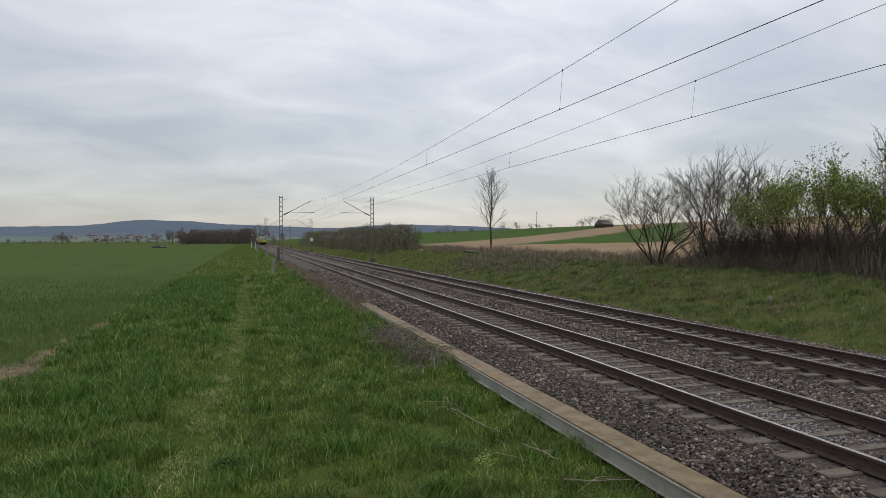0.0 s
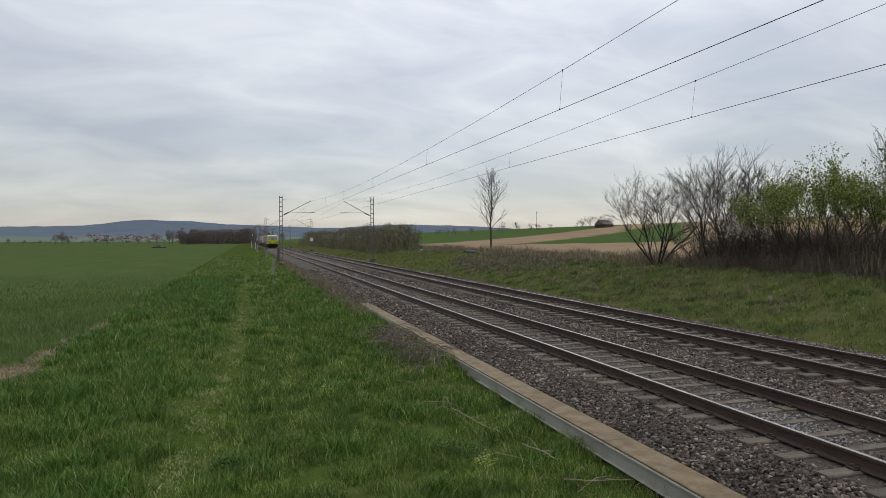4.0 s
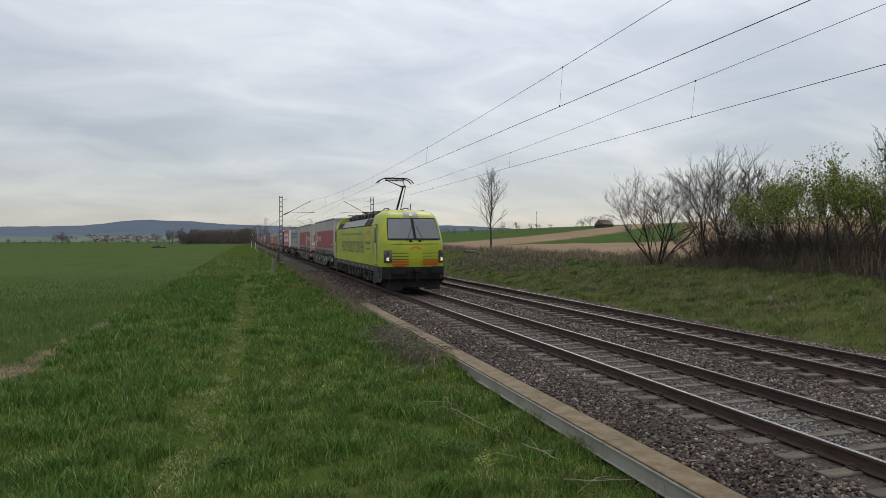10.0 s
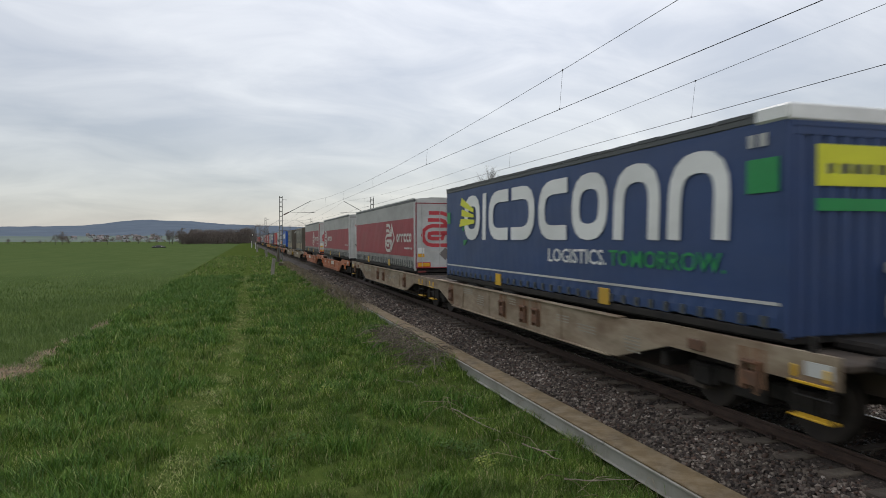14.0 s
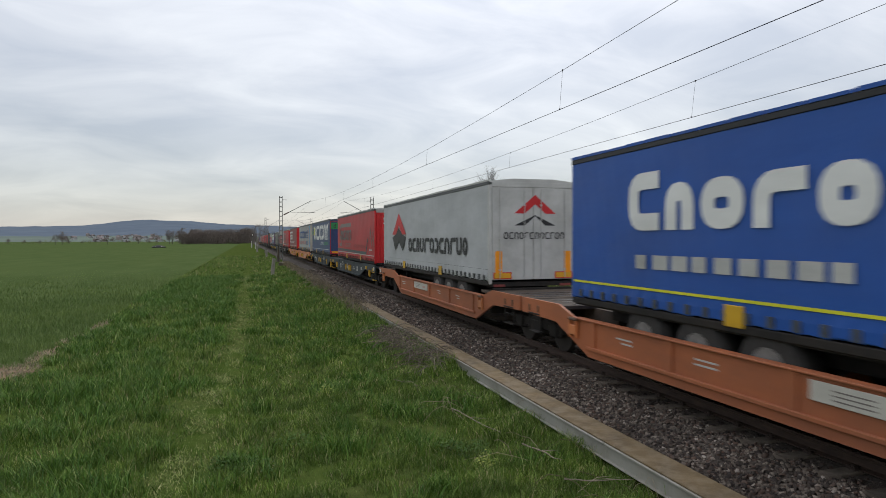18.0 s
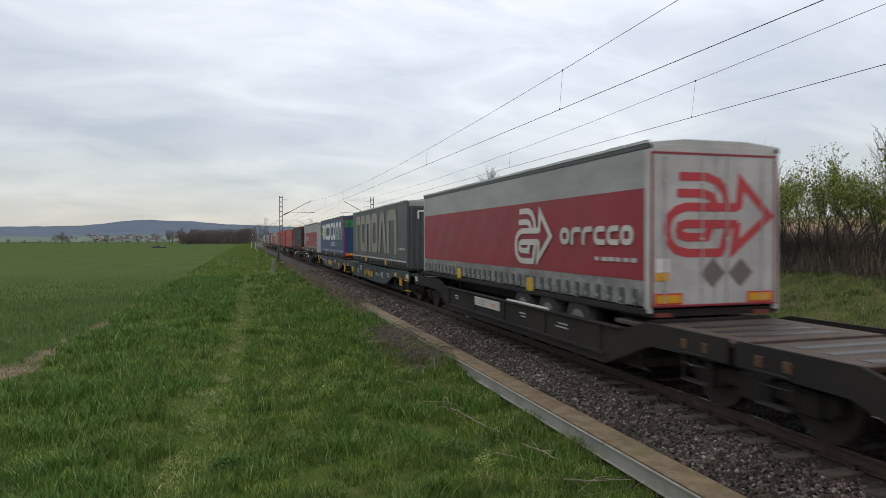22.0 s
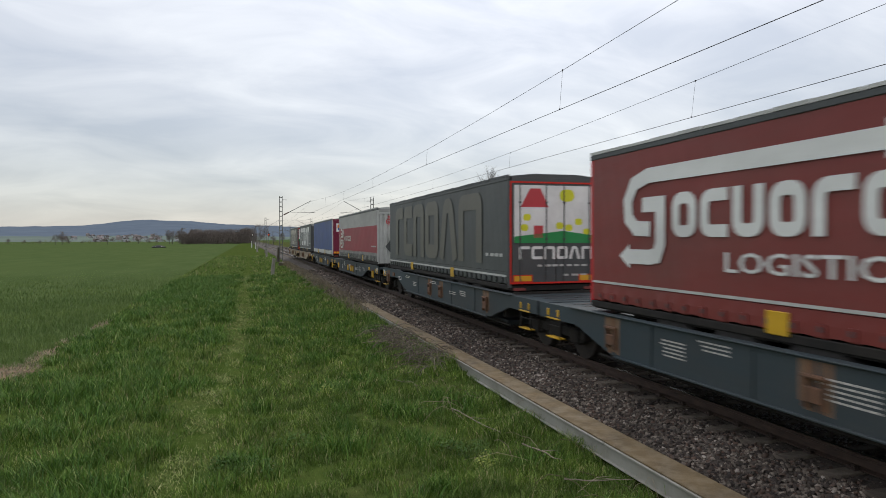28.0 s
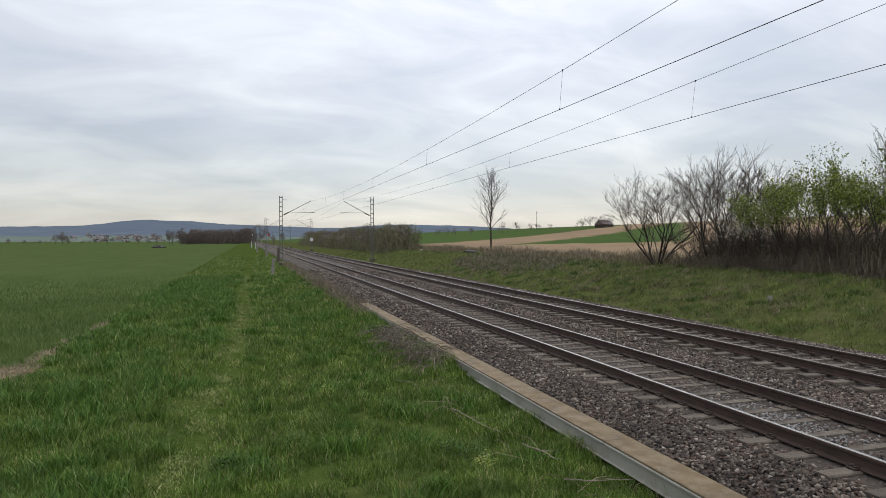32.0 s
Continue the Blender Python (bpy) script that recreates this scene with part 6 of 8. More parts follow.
            part("door_gap", turn(Shape().box(*sorted((xs, xs + sg * 0.004)), 1.99, 2.69, 1.19, 3.13)), M_LOCO_BLACK, t)
    # machine room
    part("body_wall", Shape().prism([(-1.5, 1.16), (1.5, 1.16), (1.5, 3.10), (-1.5, 3.10)], "y", 2.6, L - 2.6), M_LIME_BODY, t)
    part("roof_flank", Shape().prism([(-1.495, 3.10), (1.495, 3.10), (1.24, 3.50), (-1.24, 3.50)], "y", 3.3, L - 2.9), M_LOCO_GREY, t, "grey sloping roof panels")
    part("shoulder", Shape().prism([(-1.48, 3.10), (1.48, 3.10), (1.36, 3.58), (0.9, 3.84), (-0.9, 3.84), (-1.36, 3.58)], "y", 2.55, 3.3), M_LIME_BODY, t)
    part("shoulder", Shape().prism([(-1.48, 3.10), (1.48, 3.10), (1.36, 3.58), (0.9, 3.84), (-0.9, 3.84), (-1.36, 3.58)], "y", L - 3.3, L - 2.55), M_LIME_BODY, t)
    g = Shape()
    for k in range(30):
        y = 3.4 + k * 0.41
        g.box(-1.508, -1.45, y, y + 0.3, 3.08, 3.13)
    part("air_slots", g, M_LOCO_BLACK, t, kind="stuff")
    for y in (3.5, 4.6, L - 4.2, L - 5.3):
        part("roof_grille", Shape().add([(-1.50, y, 3.14), (-1.50, y + 0.9, 3.14), (-1.29, y + 0.9, 3.46), (-1.29, y, 3.46)], [(0, 1, 2, 3)]), M_LOCO_BLACK, t)
    for sgn in (-1, 1):
        part("frame_skirt", Shape().box(*sorted((sgn * 1.44, sgn * 1.505)), 1.85, L - 1.85, 0.88, 1.16, 0.01), M_LOCO_FRAME, t)
    part("underframe", Shape().box(-1.3, 1.3, 1.8, L - 1.8, 0.80, 1.16).box(-1.2, 1.2, 7.6, 11.4, 0.30, 0.82, 0.05), M_LOCO_BLACK, t)
    m = Shape()
    rnd = random.Random(5)
    for k in range(11):
        m.box(-1.511, -1.505, 3.2 + k * 1.2, 3.2 + k * 1.2 + rnd.uniform(0.06, 0.3), 1.0, 1.045)
    part("frame_marks", m, M_LIGHT_GREY, t, kind="stuff")
    for y in (L * 0.25, L * 0.75):
        bg = part("bogie", Shape().box(-1.32, -1.10, y - 2.0, y + 2.0, 0.46, 0.76, 0.05).box(1.10, 1.32, y - 2.0, y + 2.0, 0.46, 0.76, 0.05).box(-1.1, 1.1, y - 0.3, y + 0.3, 0.4, 0.8), M_LOCO_BLACK, t)
        for dy in (-1.5, 1.5):
            for sgn in (-1, 1):
                part("wheel", Shape().wheel(*sorted((sgn * 0.68, sgn * 0.83)), y + dy, 0.60, 0.60, 28), M_WHEELSTEEL, bg, smooth=True)
                part("axle_box", Shape().box(*sorted((sgn * 1.02, sgn * 1.40)), y + dy - 0.22, y + dy + 0.22, 0.42, 0.78, 0.06), M_LOCO_FRAME, bg)
                part("sand_pipe", Shape().tube((sgn * 1.2, y + dy * 1.45, 0.8), (sgn * 0.8, y + dy * 1.40, 0.12), 0.03), M_LOCO_BLACK, bg)
        for dy in (-0.7, 0.0, 0.7):
            part("damper", Shape().tube((-1.36, y + dy, 0.38), (-1.36, y + dy, 0.95), 0.07, n=8), M_LOCO_FRAME, bg)
    gear = Shape()
    rg = random.Random(31)
    for k in range(26):
        y = 2.9 + k * 0.52
        z0 = rg.uniform(0.30, 0.55)
        gear.box(-1.40 + rg.uniform(0, 0.12), -1.1, y, y + rg.uniform(0.18, 0.42), z0, z0 + rg.uniform(0.15, 0.38), 0.02)
    part("underfloor_boxes", gear, M_GEAR, t, "dusty grey-brown boxes and cylinders between the wheels", kind="stuff")
    pipes = Shape()
    for k in range(12):
        y = 3.2 + k * 1.08
        pipes.tube((-1.42, y, 0.86), (-1.42, y + rg.uniform(-0.3, 0.3), 0.40), 0.03, n=6).tube((-1.43, y, 0.80), (-1.43, y + 0.9, 0.76), 0.022, n=6)
    part("underfloor_pipes", pipes, M_LOCO_FRAME, t, kind="stuff")
    # side writing
    s = Shape()
    words_side(s, "RESPONSIBILITY DRIVEN", 5.4, 1.68, 7.95, 0.66, -1.50, L, 0.012)
    part("slogan", s, M_PALE_WORD, t, "dark words RESPONSIBILITY DRIVEN")
    s = Shape()
    words_side(s, "saving CO2 on sustainable, cross-border connections", 5.4, 2.62, 7.75, 0.2, -1.50, L)
    part("small_slogan", s, M_PALE_WORD, t, "small dark words along the side")
    s = Shape()
    bars(None, side_put(s, L, -1.502), 13.9, 2.18, 1.5, 0.14, 3)
    bars(None, side_put(s, L, -1.502), 14.0, 1.92, 1.3, 0.07, 3)
    part("small_writing", s, M_PALE_WORD, t, kind="stuff")
    s = Shape()
    p_ = side_put(s, L, -1.502)
    for i in range(6):
        a0, a1 = radians(20 + 25 * i), radians(20 + 25 * (i + 1))
        p_([(14.7 + r * math.cos(a), 2.35 + r * math.sin(a)) for r, a in ((0.55, a0), (0.55, a1), (0.40, a1), (0.40, a0))])
    part("red_arc", s, M_RED_ORANGE, t)
    s = Shape()
    p_ = side_put(s, L, -1.502)
    for a, w in ((3.6, 0.9), (3.9, 0.9), (16.0, -0.9)):
        p_([(a + w, 3.05), (a + w + 0.03, 3.05), (a + 0.03, 2.15), (a, 2.15)])
        p_([(a, 2.15), (a + 0.03, 2.15), (a + w + 0.03, 1.25), (a + w, 1.25)])
    part("chevron_line", s, M_PALE_WORD, t)
    # roof gear
    r = Shape()
    rnd = random.Random(8)
    for k in range(9):
        y = 5.4 + k * 1.05
        r.box(-0.9, 0.9, y, y + 0.7, 3.50, 3.62 + 0.08 * (k % 2), 0.03)
    part("roof_hatches", r, M_LOCO_BLACK, t, kind="stuff")
    r = Shape()
    for k in range(14):
        y = 3.8 + k * 0.88
        for x in (-0.55, 0.45):
            r.tube((x, y, 3.55), (x, y, 3.92), 0.06, 0.045, 8)
    part("insulators", r, M_INSULATOR, t, kind="stuff")
    r = Shape()
    for x, z in ((-0.55, 3.95), (0.45, 3.98), (-0.1, 3.88), (-0.8, 3.80)):
        for k in range(12):
            y = 3.8 + k
            r.tube((x, y, z + 0.05 * math.sin(k * 2.1)), (x + 0.06 * math.sin(k * 1.3), y + 1.0, z + 0.05 * math.sin((k + 1) * 2.1)), 0.028, n=5)
    for k in range(10):
        y = 4.2 + k * 1.15
        r.box(-0.85, -0.35, y, y + 0.35, 3.6, 3.86, 0.03).box(0.2, 0.7, y + 0.2, y + 0.7, 3.6, 3.84, 0.03)
    part("roof_conductor", r, M_COPPER, t, kind="stuff")
    # pantographs
    up = Shape()
    up.box(-0.6, 0.6, 3.6, 5.4, 3.70, 3.78).tube((0, 4.55, 3.82), (0, 3.0, 5.0), 0.055, 0.045, 8).tube((0.18, 4.45, 3.82), (0.10, 2.95, 4.92), 0.02)
    for sgn in (-1, 1):
        up.tube((sgn * 0.08, 3.0, 5.0), (sgn * 0.42, 4.85, 5.45), 0.03, 0.022, 6)
    up.tube((-0.14, 3.0, 5.0), (0.14, 3.0, 5.0), 0.05)
    up.tube((-0.5, 4.85, 5.45), (0.5, 4.85, 5.45), 0.03)
    pan = part("pantograph", up, M_COPPER, t, "raised single-arm pantograph")
    for dy in (-0.25, 0.25):
        h = Shape()
        pts = [(-0.95, 5.30), (-0.78, 5.47), (-0.55, 5.555), (0.55, 5.555), (0.78, 5.47), (0.95, 5.30)]
        for (x0, z0), (x1, z1) in zip(pts, pts[1:]):
            h.tube((x0, 4.85 + dy, z0), (x1, 4.85 + dy, z1), 0.028, n=6)
        for sgn in (-1, 1):
            h.tube((sgn * 0.45, 4.85, 5.45), (sgn * 0.45, 4.85 + dy, 5.53), 0.018)
        part("contact_strip", h, M_COPPER, pan)
    dn = Shape()
    for yb in (L - 6.0, 7.4):
        dn.box(-0.6, 0.6, yb, yb + 1.8, 3.70, 3.78)
        for sgn in (-1, 1):
            dn.tube((sgn * 0.1, yb + 0.2, 3.84), (sgn * 0.45, yb + 2.2, 3.98), 0.035)
        dn.tube((-0.9, yb + 2.2, 3.98), (0.9, yb + 2.2, 3.98), 0.03).tube((-0.9, yb + 1.8, 3.98), (0.9, yb + 1.8, 3.98), 0.03).tube((0, yb, 3.86), (0, yb + 1.9, 3.92), 0.05)
    part("folded_pantograph", dn, M_COPPER, t)
    part("roof_antenna", Shape().tube((0.3, 2.7, 3.84), (0.3, 2.72, 4.15), 0.03, 0.02, 6), M_LOCO_BLACK, t)
    return t
# ---- overhead line ----
M_GALV = material("weathered_mast_steel", (0.11, 0.12, 0.115), (0.17, 0.17, 0.16), 4, 0.65, 0.5, dirt=(0.09, 0.06, 0.04), dirt_scale=1.5, dirt_amount=0.4)
M_WIRE = material("dark_copper_wire", (0.030, 0.030, 0.032), (0.045, 0.045, 0.045), 2, 0.6, 0.3)
M_CONCRETE = material("weathered_concrete", (0.27, 0.25, 0.22), (0.20, 0.185, 0.16), 5, 0.9, bump=0.3, bump_scale=40, dirt=(0.12, 0.11, 0.085), dirt_scale=2.5, dirt_amount=0.55)
MAST_YS = (78.4, 155.5, 233.0, 311.0, 389.0, 467.0)


def overhead_mast(x, y, base, side, sign=False):
    """A lattice mast with its cantilever; side: 1 when the track lies towards +x."""
    t = thing("overhead_line_mast", "weathered grey steel lattice mast with a cantilever over the track", "mast", "overhead line masts", at=(x, y, base))
    h = 7.5 - base
    for sx in (-1, 1):
        part("mast_leg", Shape().prism([(sx * 0.16 - 0.03, -0.07), (sx * 0.16 + 0.03, -0.07), (sx * 0.16 + 0.03, 0.07), (sx * 0.16 - 0.03, 0.07)], "z", 0.2, h), M_GALV, t)
    lat = Shape()
    n = int(h / 0.55)
    for k in range(n):
        z = 0.5 + k * 0.55
        for yy in (-0.07, 0.07):
            lat.box(-0.19, 0.19, yy - 0.008, yy + 0.008, z, z + 0.09)
    part("lattice", lat, M_GALV, t, kind="stuff")
    part("foundation", Shape().box(-0.3, 0.3, -0.3, 0.3, -0.5, 0.10, 0.04), M_OLIVE, t)
    reach = abs((T1X if side > 0 else T2X) - x) * side
    c = part("cantilever", Shape().tube((0.2 * side, 0, 5.25 - base), (reach, 0, 7.0 - base), 0.035), M_GALV, t)
    part("stay_tube", Shape().tube((0.16 * side, 0, 7.05 - base), (0.7 * side, 0, 7.05 - base), 0.03), M_GALV, c)
    part("registration_arm", Shape().tube((0.28 * reach, 0, 5.62 - base), (reach * 1.12, 0, 5.62 - base), 0.022).tube((reach * 1.12, 0, 5.62 - base), (reach, 0, 5.56 - base), 0.014), M_GALV, c)
    part("insulator", Shape().tube((0.35 * side, 0, 5.25 - base + 0.08), (0.9 * side, 0, 5.25 - base + 0.36), 0.07, 0.07, 8), M_INSULATOR, c)
    if sign:
        part("sign_plate", Shape().box(-0.32, 0.32, -0.12, -0.1, 2.0, 2.8), M_WHITE, t, "white square sign")
    return t


for i, y in enumerate(MAST_YS):
    xs = 0.0 if i == 0 else 0.35
    overhead_mast(3.87 + xs, y, -0.35, 1)
    overhead_mast(14.6, y, 0.05, -1, sign=(i == 1))


def mid_wire_z(y):
    """Height of the carrying wire: a shallow sag between masts 77 m apart."""
    u = ((y - 1.4) % 77.0) - 38.5
    return 6.117 + 0.000594 * u * u


def overhead_line(x, dz=0.0):
    t = thing("overhead_line", "contact wire hung by droppers from a carrying wire", "overhead wire", "overhead lines", at=(x, 0, dz))
    cw = Shape()
    mw = Shape()
    ys = list(np.arange(-30, 160, 5.5)) + list(np.arange(162, 520, 25.7))
    for a, b in zip(ys, ys[1:]):
        cw.tube((0, a, 5.585), (0, b, 5.585), 0.0072, n=5, caps=False)
        mw.tube((0, a, mid_wire_z(a)), (0, b, mid_wire_z(b)), 0.0058, n=5, caps=False)
    part("contact_wire", cw, M_WIRE, t)
    part("carrying_wire", mw, M_WIRE, t)
    for k in range(13):
        y = 14.4 - 12.4 + 12.4 * k
        z = mid_wire_z(y)
        part("dropper", Shape().tube((0, y + 0.15, 5.585), (0, y, z), 0.0035, n=4).box(-0.01, 0.01, y + 0.13, y + 0.17, 5.575, 5.615).box(-0.01, 0.01, y - 0.02, y + 0.02, z - 0.02, z + 0.02), M_WIRE, t)
    return t


OVERHEAD_NEAR = overhead_line(T1X)
overhead_line(T2X)

# ---- cable trough beside the ballast ----
M_TROUGH = material("galvanised_trough", (0.29, 0.285, 0.25), (0.235, 0.23, 0.20), 2.0, 0.8, 0.0, bump=0.05, bump_scale=20, dirt=(0.16, 0.14, 0.10), dirt_scale=1.6, dirt_amount=0.5)
M_LID = material("rust_brown_lid", (0.135, 0.092, 0.042), (0.090, 0.064, 0.033), 2.2, 0.85, bump=0.08, bump_scale=60, dirt=(0.25, 0.21, 0.155), dirt_scale=4.5, dirt_amount=0.5)


def cable_trough():
    t = thing("cable_trough", "raised grey steel cable trough with rust-brown lids beside the ballast", "cable trough")
    for k in range(-4, 8):
        y0 = -4.15 + k * 3.98
        y1 = y0 + 3.96
        s = Shape().prism([(4.62, -0.535), (4.98, -0.535), (4.98, -0.33), (4.62, -0.33)], "y", y0, y1)
        s.box(4.585, 4.63, y0, y1, -0.36, -0.325, 0.008).box(4.57, 4.64, y0, y1, -0.55, -0.53, 0.006)
        tr = part("trough_segment", s, M_TROUGH, t)
        part("lid", Shape().box(4.60, 5.02, y0 - 0.008, y1 + 0.008, -0.325, -0.298, 0.008), M_LID, tr, "rust-brown lid")
        part("joint_strap", Shape().box(4.612, 4.619, y1 - 0.03, y1 + 0.01, -0.53, -0.36), M_TROUGH, tr)
        for y in (y0 + 1.0, y0 + 3.0):
            part("support_post", Shape().box(4.68, 4.76, y - 0.05, y + 0.05, -0.95, -0.535), M_CHASSIS, tr)
    return t


cable_trough()

# ---- small things by the line ----
def plain_post(name, label, cat, x, y, h, w, mat, lean=(0, 0), cap=0.0):
    t = thing(name, label, cat, at=(x, y, float(ground_z(x, y)) - 0.1))
    part("shaft", Shape().prism([(-w, -w), (w, -w), (w, w), (-w, w)], "z", 0, h), mat, t)
    t.rotation_euler = (radians(lean[0]), radians(lean[1]), 0.3)
    return t


plain_post("concrete_post", "leaning weathered concrete fence post in the grass", "post", 2.17, 59.6, 1.55, 0.12, M_CONCRETE, (2, 5))
plain_post("concrete_post", "dark weathered concrete post beside the ballast", "post", 4.1, 92.0, 2.1, 0.16, M_OLIVE, (0, 3))
plain_post("concrete_post", "weathered concrete post beside the ballast", "post", 3.4, 120.0, 1.4, 0.14, M_CONCRETE)
plain_post("concrete_post", "weathered concrete post beside the ballast", "post", 2.6, 170.0, 1.7, 0.16, M_CONCRETE)
plain_post("marker_stone", "small square grey marker stone on the bank", "marker stone", 16.87, 17.9, 0.30, 0.06, M_CONCRETE)
for x, y, h in ((1.9, 260, 3.6), (3.0, 235, 3.0)):
    plain_post("white_post", "white marker post beside the track", "post", x, y, h * 0.75, 0.12, M_LIGHT_GREY)


def signal(x, y, lit):
    t = thing("railway_signal", "dark railway signal on a post with a red lamp", "signal", at=(x, y, -0.4))
    part("post", Shape().tube((0, 0, 0), (0, 0, 5.0), 0.09, 0.08, 8), M_GALV, t)
    h = part("signal_head", Shape().box(-0.4, 0.4, -0.12, 0.12, 4.2, 5.6, 0.05), M_CHASSIS, t)
    part("lamp", Shape().tube((0, -0.16, 4.95), (0, -0.1, 4.95), 0.22, 0.22, 12), lit, h)


signal(9.2, 290, glowing("lit_red_signal", (0.9, 0.08, 0.02), 1.6))
signal(2.6, 300, glowing("lit_white_signal", (0.9, 0.88, 0.8), 0.4))


def covered_heap(x, y, w, h, label):
    t = thing("covered_heap", label, "heap", at=(x, y, float(ground_z(x, y)) - 0.05))
    s = Shape()
    n, m = 14, 5
    rnd = random.Random(int(x))
    v = []
    for j in range(m + 1):
        for i in range(n):
            a = 6.283 * i / n
            r = (1 - (j / m) ** 2.2) * rnd.uniform(0.85, 1.1)
            v.append((w / 2 * r * math.cos(a), w / 4 * r * math.sin(a), h * (j / m) ** 0.8 * rnd.uniform(0.9, 1.05)))
    s.add(v, [(j * n + i, j * n + (i + 1) % n, (j + 1) * n + (i + 1) % n, (j + 1) * n + i) for j in range(m) for i in range(n)])
    part("sheet", s, M_BLACK, t, "black plastic sheet")
    wt_ = Shape()
    for k in range(6):
        a = k * 1.05
        wt_.tube((w * 0.4 * math.cos(a), w * 0.2 * math.sin(a), h * 0.25), (w * 0.4 * math.cos(a), w * 0.2 * math.sin(a), h * 0.5), w * 0.03, w * 0.025, 8)
    part("weights", wt_, M_LIGHT_GREY if w > 3 else M_TEAL, t, kind="stuff")


covered_heap(-39.0, 329.0, 6.6, 1.3, "low heap under black plastic sheet in the wheat field")
covered_heap(23.7, 68.5, 1.7, 0.4, "crumpled black plastic sheet on the bank")
plain_post("white_stone", "small white stone on the bank", "stone", 21.0, 79.0, 0.3, 0.14, M_WHITE)

# ---- dead sticks in the grass ----
M_STICK = material("dead_wood", (0.26, 0.22, 0.17), (0.16, 0.13, 0.10), 9, 0.9, bump=0.2)


def dead_stick(a, b, r, z, seed):
    t = thing("dead_stick", "dry grey broken stick lying in the grass", "stick", "dead sticks", at=(a[0], a[1], z))
    rnd = random.Random(seed)
    s = Shape()
    p = Vector((0, 0, 0))
    d = Vector((b[0] - a[0], b[1] - a[1], 0))
    for k in range(5):
        q = d * (k + 1) / 5 + Vector((rnd.uniform(-0.03, 0.03), rnd.uniform(-0.03, 0.03), rnd.uniform(-0.02, 0.04)))
        s.tube(p, q, r * (1 - 0.12 * k), r * (0.88 - 0.12 * k), 6)
        p = q
    part("stem", s, M_STICK, t)
    part("side_twig", Shape().tube(d * 0.4, d * 0.6 + Vector((0.12, -0.16, 0.08)), r * 0.5, r * 0.2, 5), M_STICK, t)


dead_stick((3.34, 10.6), (3.60, 9.1), 0.010, -0.47, 1)
dead_stick((3.75, 8.57), (3.95, 7.75), 0.012, -0.50, 2)
dead_stick((3.7, 7.2), (4.45, 6.9), 0.009, -0.52, 3)
dead_stick((2.9, 13.2), (3.3, 12.4), 0.007, -0.47, 4)
# ---- plants ----
def blade_material(name, stops, rough=0.6, patch=None, spec=0.25):
    """Leaf colour spread from blade to blade, with wide patches over the land."""
    m = bpy.data.materials.new(name)
    m.use_nodes = True
    t = m.node_tree
    bs = t.nodes["Principled BSDF"]
    bs.inputs["Roughness"].default_value = rough
    bs.inputs["Specular IOR Level"].default_value = spec
    g = t.nodes.new("ShaderNodeNewGeometry")
    r = ramp_node(t, stops)
    t.links.new(g.outputs["Random Per Island"], r.inputs[0])
    col = r.outputs[0]
    if patch:
        co = t.nodes.new("ShaderNodeTexCoord")
        n = node(t, "ShaderNodeTexNoise", Scale=patch[0], Detail=3.0)
        t.links.new(co.outputs["Object"], n.inputs["Vector"])
        r2 = ramp_node(t, [(0.40, patch[1]), (0.62, patch[2])])
        t.links.new(n.outputs[0], r2.inputs[0])
        mx = t.nodes.new("ShaderNodeVectorMath")
        mx.operation = "MULTIPLY"
        t.links.new(col, mx.inputs[0])
        t.links.new(r2.outputs[0], mx.inputs[1])
        col = mx.outputs[0]
    t.links.new(col, bs.inputs["Base Color"])
    return m


M_BLADES = blade_material("meadow_grass", [(0.0, (0.034, 0.074, 0.009)), (0.40, (0.088, 0.158, 0.022)), (0.74, (0.160, 0.240, 0.044)), (0.90, (0.23, 0.31, 0.085)), (0.96, (0.36, 0.33, 0.18)), (1.0, (0.42, 0.36, 0.22))], patch=(1.6, (0.68, 0.72, 0.66), (1.22, 1.14, 1.1)), rough=0.55, spec=0.22)
M_PATH_BLADES = blade_material("trodden_grass", [(0.0, (0.10, 0.145, 0.026)), (0.5, (0.18, 0.225, 0.056)), (0.85, (0.27, 0.285, 0.11)), (1.0, (0.38, 0.34, 0.19))])
M_WHEAT_BLADES = blade_material("wheat_blades", [(0.0, (0.065, 0.112, 0.024)), (0.6, (0.108, 0.164, 0.040)), (1.0, (0.155, 0.210, 0.062))], patch=(0.12, (0.85, 0.88, 0.85), (1.12, 1.08, 1.05)))
M_BANK_BLADES = blade_material("bank_grass_blades", [(0.0, (0.045, 0.080, 0.013)), (0.5, (0.112, 0.162, 0.036)), (0.82, (0.19, 0.205, 0.072)), (1.0, (0.29, 0.24, 0.14))], patch=(1.5, (0.55, 0.50, 0.52), (1.25, 1.3, 1.1)))
M_BANK_TUFT = blade_material("bank_tussock_grass", [(0.0, (0.022, 0.050, 0.008)), (0.6, (0.055, 0.100, 0.018)), (1.0, (0.12, 0.16, 0.04))])
M_DRY = blade_material("dry_stalks", [(0.0, (0.105, 0.080, 0.050)), (0.6, (0.175, 0.138, 0.088)), (1.0, (0.31, 0.26, 0.18))])
M_BARK = material("grey_brown_bark", (0.040, 0.033, 0.026), (0.072, 0.060, 0.048), 6, 0.95, bump=0.3)
M_TWIG = material("brown_twigs", (0.048, 0.037, 0.029), (0.075, 0.058, 0.046), 4, 0.95)
M_BUD = blade_material("brown_buds", [(0.0, (0.085, 0.060, 0.040)), (0.7, (0.15, 0.115, 0.075)), (1.0, (0.20, 0.19, 0.10))])
